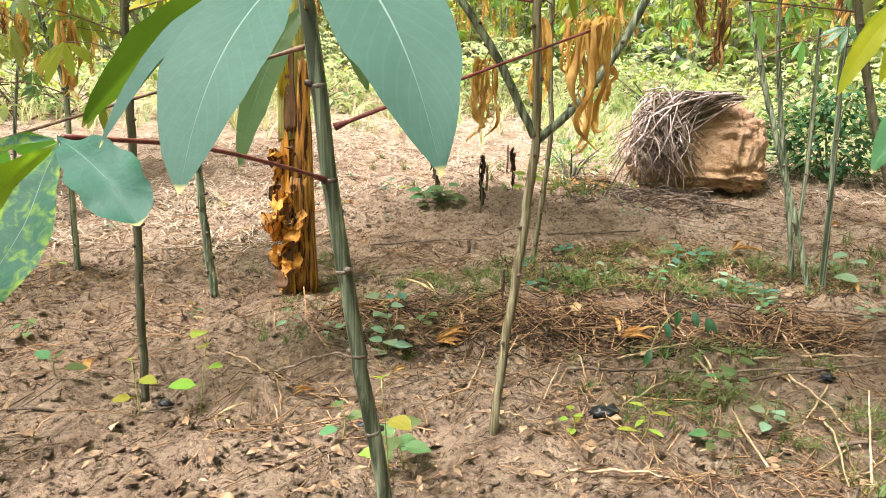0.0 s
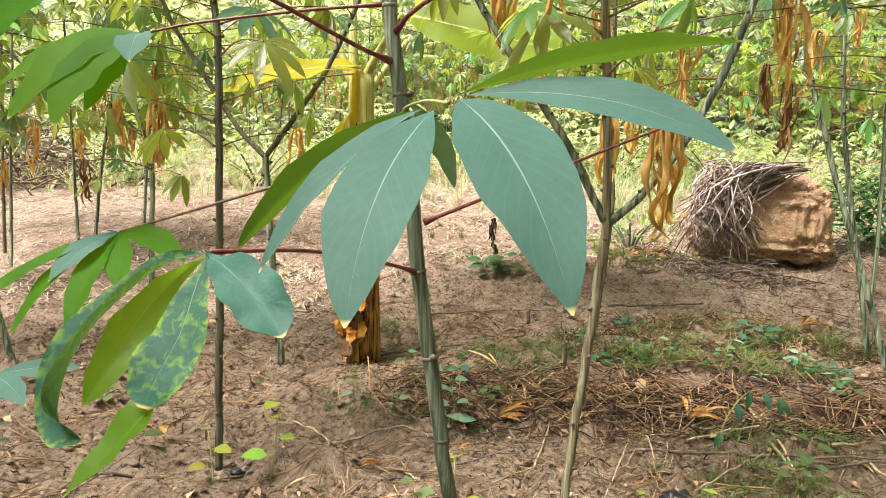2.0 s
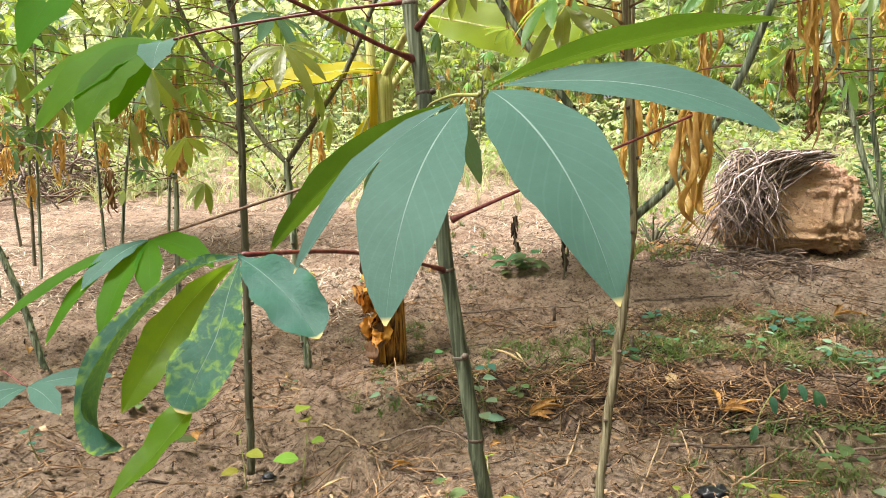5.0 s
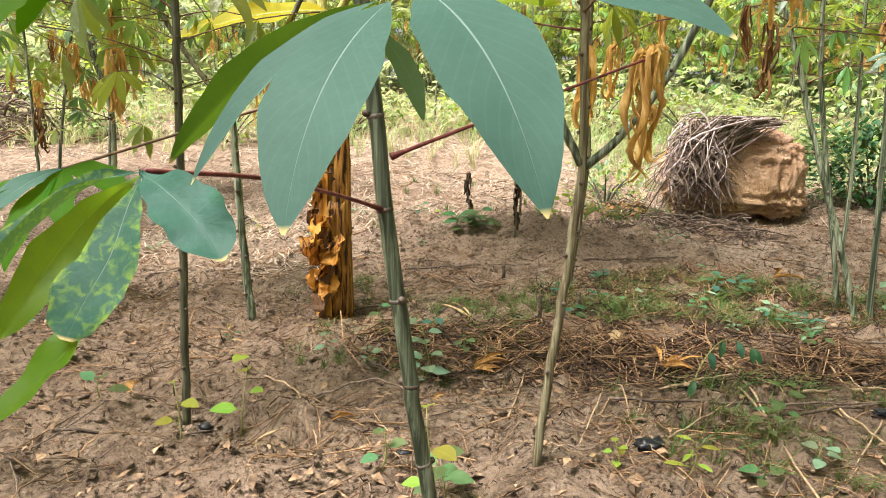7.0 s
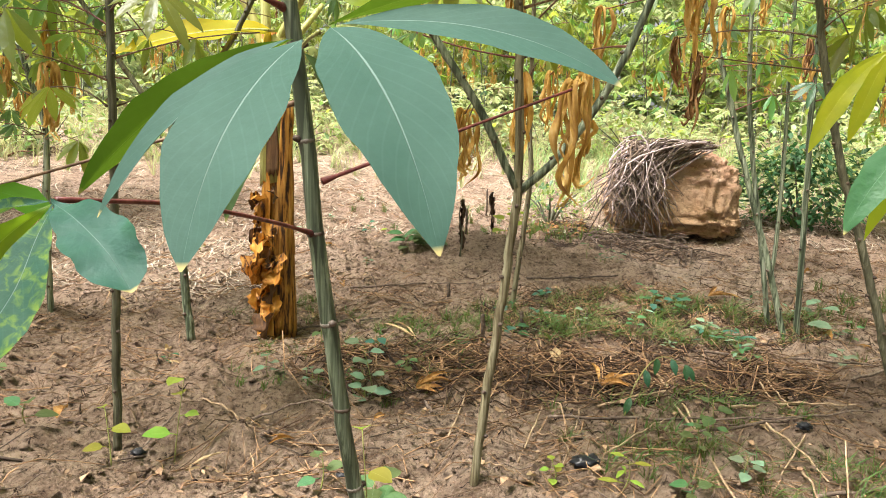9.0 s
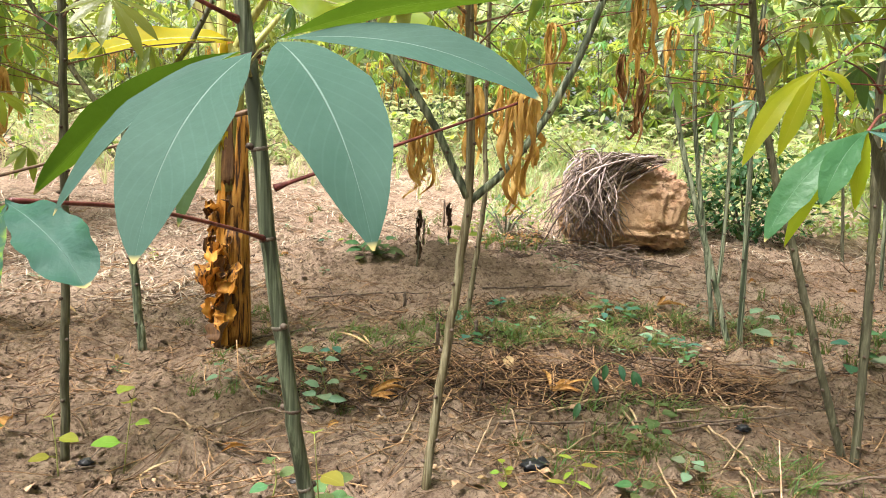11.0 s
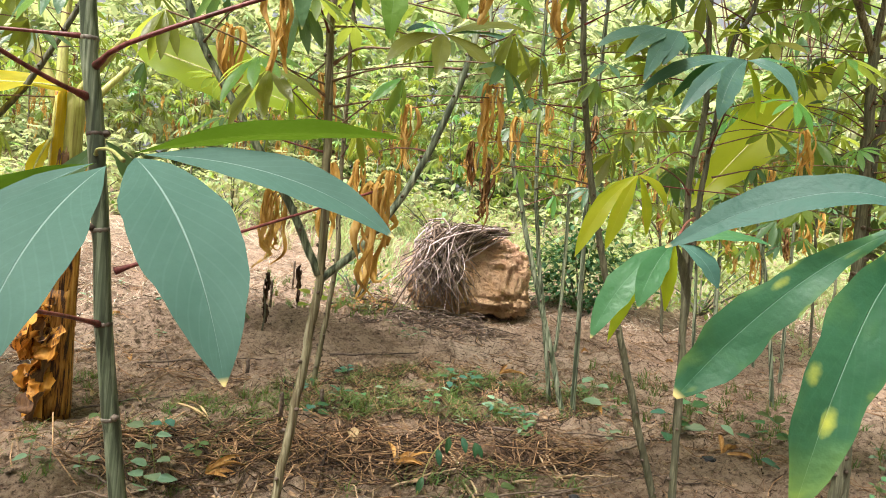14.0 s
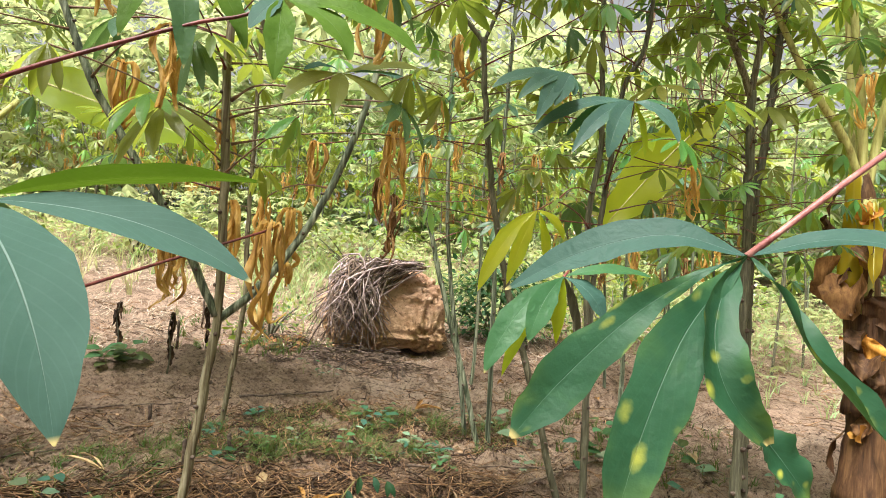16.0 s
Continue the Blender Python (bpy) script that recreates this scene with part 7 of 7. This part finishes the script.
DEAD = ((-0.108, 1.356, 1.3, 1.0, False), (0.76, 2.0, 1.41, 1.1, False), (0.635, 1.6, 1.09, 1.0, True), (0.48, 2.2, 1.33, 1.2, False), (0.03, 2.0, 0.93, 1.0, False), (0.3, 2.0, 1.08, 0.9, False),
        (0.96, 2.2, 1.58, 1.0, False), (1.0, 2.4, 1.39, 0.9, False), (1.21, 2.6, 1.51, 0.8, False), (1.46, 2.6, 1.49, 0.9, True), (1.62, 2.6, 1.5, 0.9, False), (1.4, 2.6, 1.32, 0.8, True), (2.3, 1.9, 1.14, 0.9, False),
        (-1.66, 2.4, 1.1, 1.4, False), (-2.23, 2.4, 1.0, 1.0, False), (-1.84, 2.2, 0.86, 0.9, True), (-1.89, 2.5, 1.14, 0.9, False), (-1.71, 2.5, 1.28, 1.0, False), (-0.97, 2.3, 1.0, 1.0, False), (0.16, 1.5, 1.01, 1.0, False), (0.3, 1.27, 0.985, 1.0, False), (0.02, 1.8, 0.93, 1.1, False))
# unseen plants added behind and beside the camera's way, to shade the near ground
around = [(-1.6, -0.6), (1.9, -0.9), (-0.6, -1.8), (0.9, -2.2)]
tries = 0
while len(around) < 42 and tries < 4000:
    tries += 1
    x, y = r.uniform(-4.6, 4.0), r.uniform(-3.2, 2.4)
    if abs(x) < 1.15 * max(0.0, y + 0.4) + 0.75 and y > -0.9:
        continue
    if any((x - a) ** 2 + (y - b) ** 2 < 0.62 ** 2 for a, b in around):
        continue
    around.append((x, y))
for k, (x, y) in enumerate(around):
    base = on_ground(x, y, -0.02)
    pts = [base, base + Vector((0.05, 0, 0.8)), base + Vector((0.0, 0.05, r.uniform(1.9, 2.4)))]
    plant = cassava(base, [(pts, 0.014, 0.009)], 700 + 3 * k, "slender unseen cassava plant with green leaves, added for shade", ((0.5, 1.0, 10),), (M_STEM,), 0.1, gap=0.1, far=True)
    crown(plant, smooth_line(pts, 12), None, 700 + k, 34, 1.4)
for k, at in enumerate(DEAD):
    hang_dead(*at[:3], at[3], k, at[4])


# ---- heap of dead stalks at the field's edge ----
heap_at = on_ground(-6.9, 7.7, -0.02)
heap = thing("stalk_heap", heap_at, "brown heap of dead stalks at the field edge", "heap")
r = random.Random(31)
rest = bmesh.new()
for k in range(420):
    c = heap_at + Vector((r.gauss(0, 0.7), r.gauss(0, 0.4), 0))
    top = max(0.1, 1.0 - 0.55 * abs(c.x - heap_at.x))
    c.z = terrain(c.x, c.y) + r.uniform(0.02, top)
    d = Vector((r.uniform(-1, 1), r.uniform(-0.7, 0.7), r.uniform(-0.35, 0.75))) * r.uniform(0.15, 0.5)
    one = bmesh.new() if k < 60 else rest
    rad = r.uniform(0.006, 0.016)
    tube(one, smooth_line([c - d, c + Vector((0, 0, 0.03)), c + d], 6), [rad, rad, rad * 0.9, rad * 0.8, rad * 0.7, rad * 0.5], 6)
    if k < 60:
        part("stalk", one, r.choice([M_TWIG, M_SHEATH_BROWN, M_ROOT]), heap)
tagged(part("loose_stalk", rest, M_TWIG, heap), kind="stuff")


# ---- distance: grass bank, hedge and trees ----
def far_place(x0, x1, y0, y1):
    def place(r):
        x, y = r.uniform(x0, x1), r.uniform(y0, y1)
        return on_ground(x, y, -0.01)
    return place


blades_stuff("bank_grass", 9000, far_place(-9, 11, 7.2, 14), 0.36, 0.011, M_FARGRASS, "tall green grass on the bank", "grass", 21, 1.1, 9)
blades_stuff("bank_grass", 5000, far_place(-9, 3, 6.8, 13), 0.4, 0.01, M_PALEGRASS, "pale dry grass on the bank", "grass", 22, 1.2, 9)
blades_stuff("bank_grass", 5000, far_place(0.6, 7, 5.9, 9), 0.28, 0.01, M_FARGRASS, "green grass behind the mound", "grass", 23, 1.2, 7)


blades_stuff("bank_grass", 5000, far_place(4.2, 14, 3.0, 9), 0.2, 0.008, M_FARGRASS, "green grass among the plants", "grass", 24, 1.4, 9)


def hedge(name, n, x0, x1, y0, y1, z0, z1, size, mat, seed, label):
    """Far foliage: small bent leaves in uneven clumps, with gaps."""
    r = random.Random(seed)
    verts, faces, uvs = [], [], []
    made = 0
    while made < n:
        x, y, z = r.uniform(x0, x1), r.uniform(y0, y1), r.uniform(z0, z1)
        if noise.noise((x * 0.5, y * 0.5, z * 0.6 + seed)) + 0.5 * noise.noise((x * 1.7, y * 1.7, z * 1.7)) < r.uniform(-0.35, 0.25) + 0.25 * (z - z0) / (z1 - z0):
            made += 0.25
            continue
        made += 1
        c = Vector((x, y, z + terrain(x, y)))
        yaw, tone = r.uniform(0, 6.28), r.uniform(-0.9, 0.0)
        sz = size * r.uniform(0.55, 1.5)
        for q in range(5):
            az = yaw + (q - 2) * 0.6
            out = Vector((math.cos(az), math.sin(az), tone + r.uniform(-0.3, 0.2))).normalized() * sz
            w = Vector((-math.sin(az), math.cos(az), r.uniform(-0.3, 0.3))).normalized() * sz * 0.15
            up = Vector((0, 0, sz * 0.1))
            i = len(verts)
            for v in (c, c + out * 0.55 + w + up, c + out, c + out * 0.55 - w + up):
                verts.append(tuple(v))
            faces.append((i, i + 1, i + 2, i + 3))
            uvs += [(0.5, 0.0), (0.9, 0.5), (0.5, 0.95), (0.1, 0.5)]
    return stuff(name, verts, faces, mat, label, "foliage", None, uvs)


# pale leaves added over the dark band under the far plants, to brighten it
hedge("low_foliage", 2600, -3.5, 11, 8.4, 10.2, 0.0, 0.95, 0.095, M_FARLIME, 12, "pale green undergrowth added to brighten the shaded bank")
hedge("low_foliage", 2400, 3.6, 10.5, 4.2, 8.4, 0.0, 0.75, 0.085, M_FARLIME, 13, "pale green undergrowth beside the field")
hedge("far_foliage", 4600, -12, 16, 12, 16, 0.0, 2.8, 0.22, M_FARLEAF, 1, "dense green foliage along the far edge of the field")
hedge("far_foliage", 1700, -12, 1, 12, 16, 0.4, 3.6, 0.24, M_FARLIME, 2, "bright foliage along the far edge of the field, coloured as sunlit")
hedge("far_foliage", 2400, 1, 16, 12, 16, 0.2, 3.6, 0.24, M_FARSUN, 8, "yellow-green foliage along the far edge, coloured as sunlit")
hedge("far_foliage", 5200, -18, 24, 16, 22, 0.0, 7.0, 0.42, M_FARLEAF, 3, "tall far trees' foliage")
hedge("far_foliage", 1700, -18, 1, 16, 22, 0.0, 6.0, 0.42, M_FARLIME, 5, "far trees' foliage coloured as sunlit")
hedge("far_foliage", 2400, 1, 24, 16, 22, 0.0, 6.0, 0.42, M_FARSUN, 9, "yellow-green far trees' foliage, coloured as sunlit")
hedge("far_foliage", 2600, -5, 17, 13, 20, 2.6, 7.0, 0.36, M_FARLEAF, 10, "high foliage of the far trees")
hedge("far_foliage", 4200, -20, 26, 21, 26, 0.0, 9.0, 0.6, M_FARLEAF, 4, "furthest trees' foliage in the paled green")
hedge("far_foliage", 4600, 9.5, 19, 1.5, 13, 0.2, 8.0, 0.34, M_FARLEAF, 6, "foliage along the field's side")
hedge("far_foliage", 3000, 9.5, 19, 1.5, 13, 0.2, 7.0, 0.34, M_FARSUN, 7, "foliage along the field's side, coloured as sunlit")
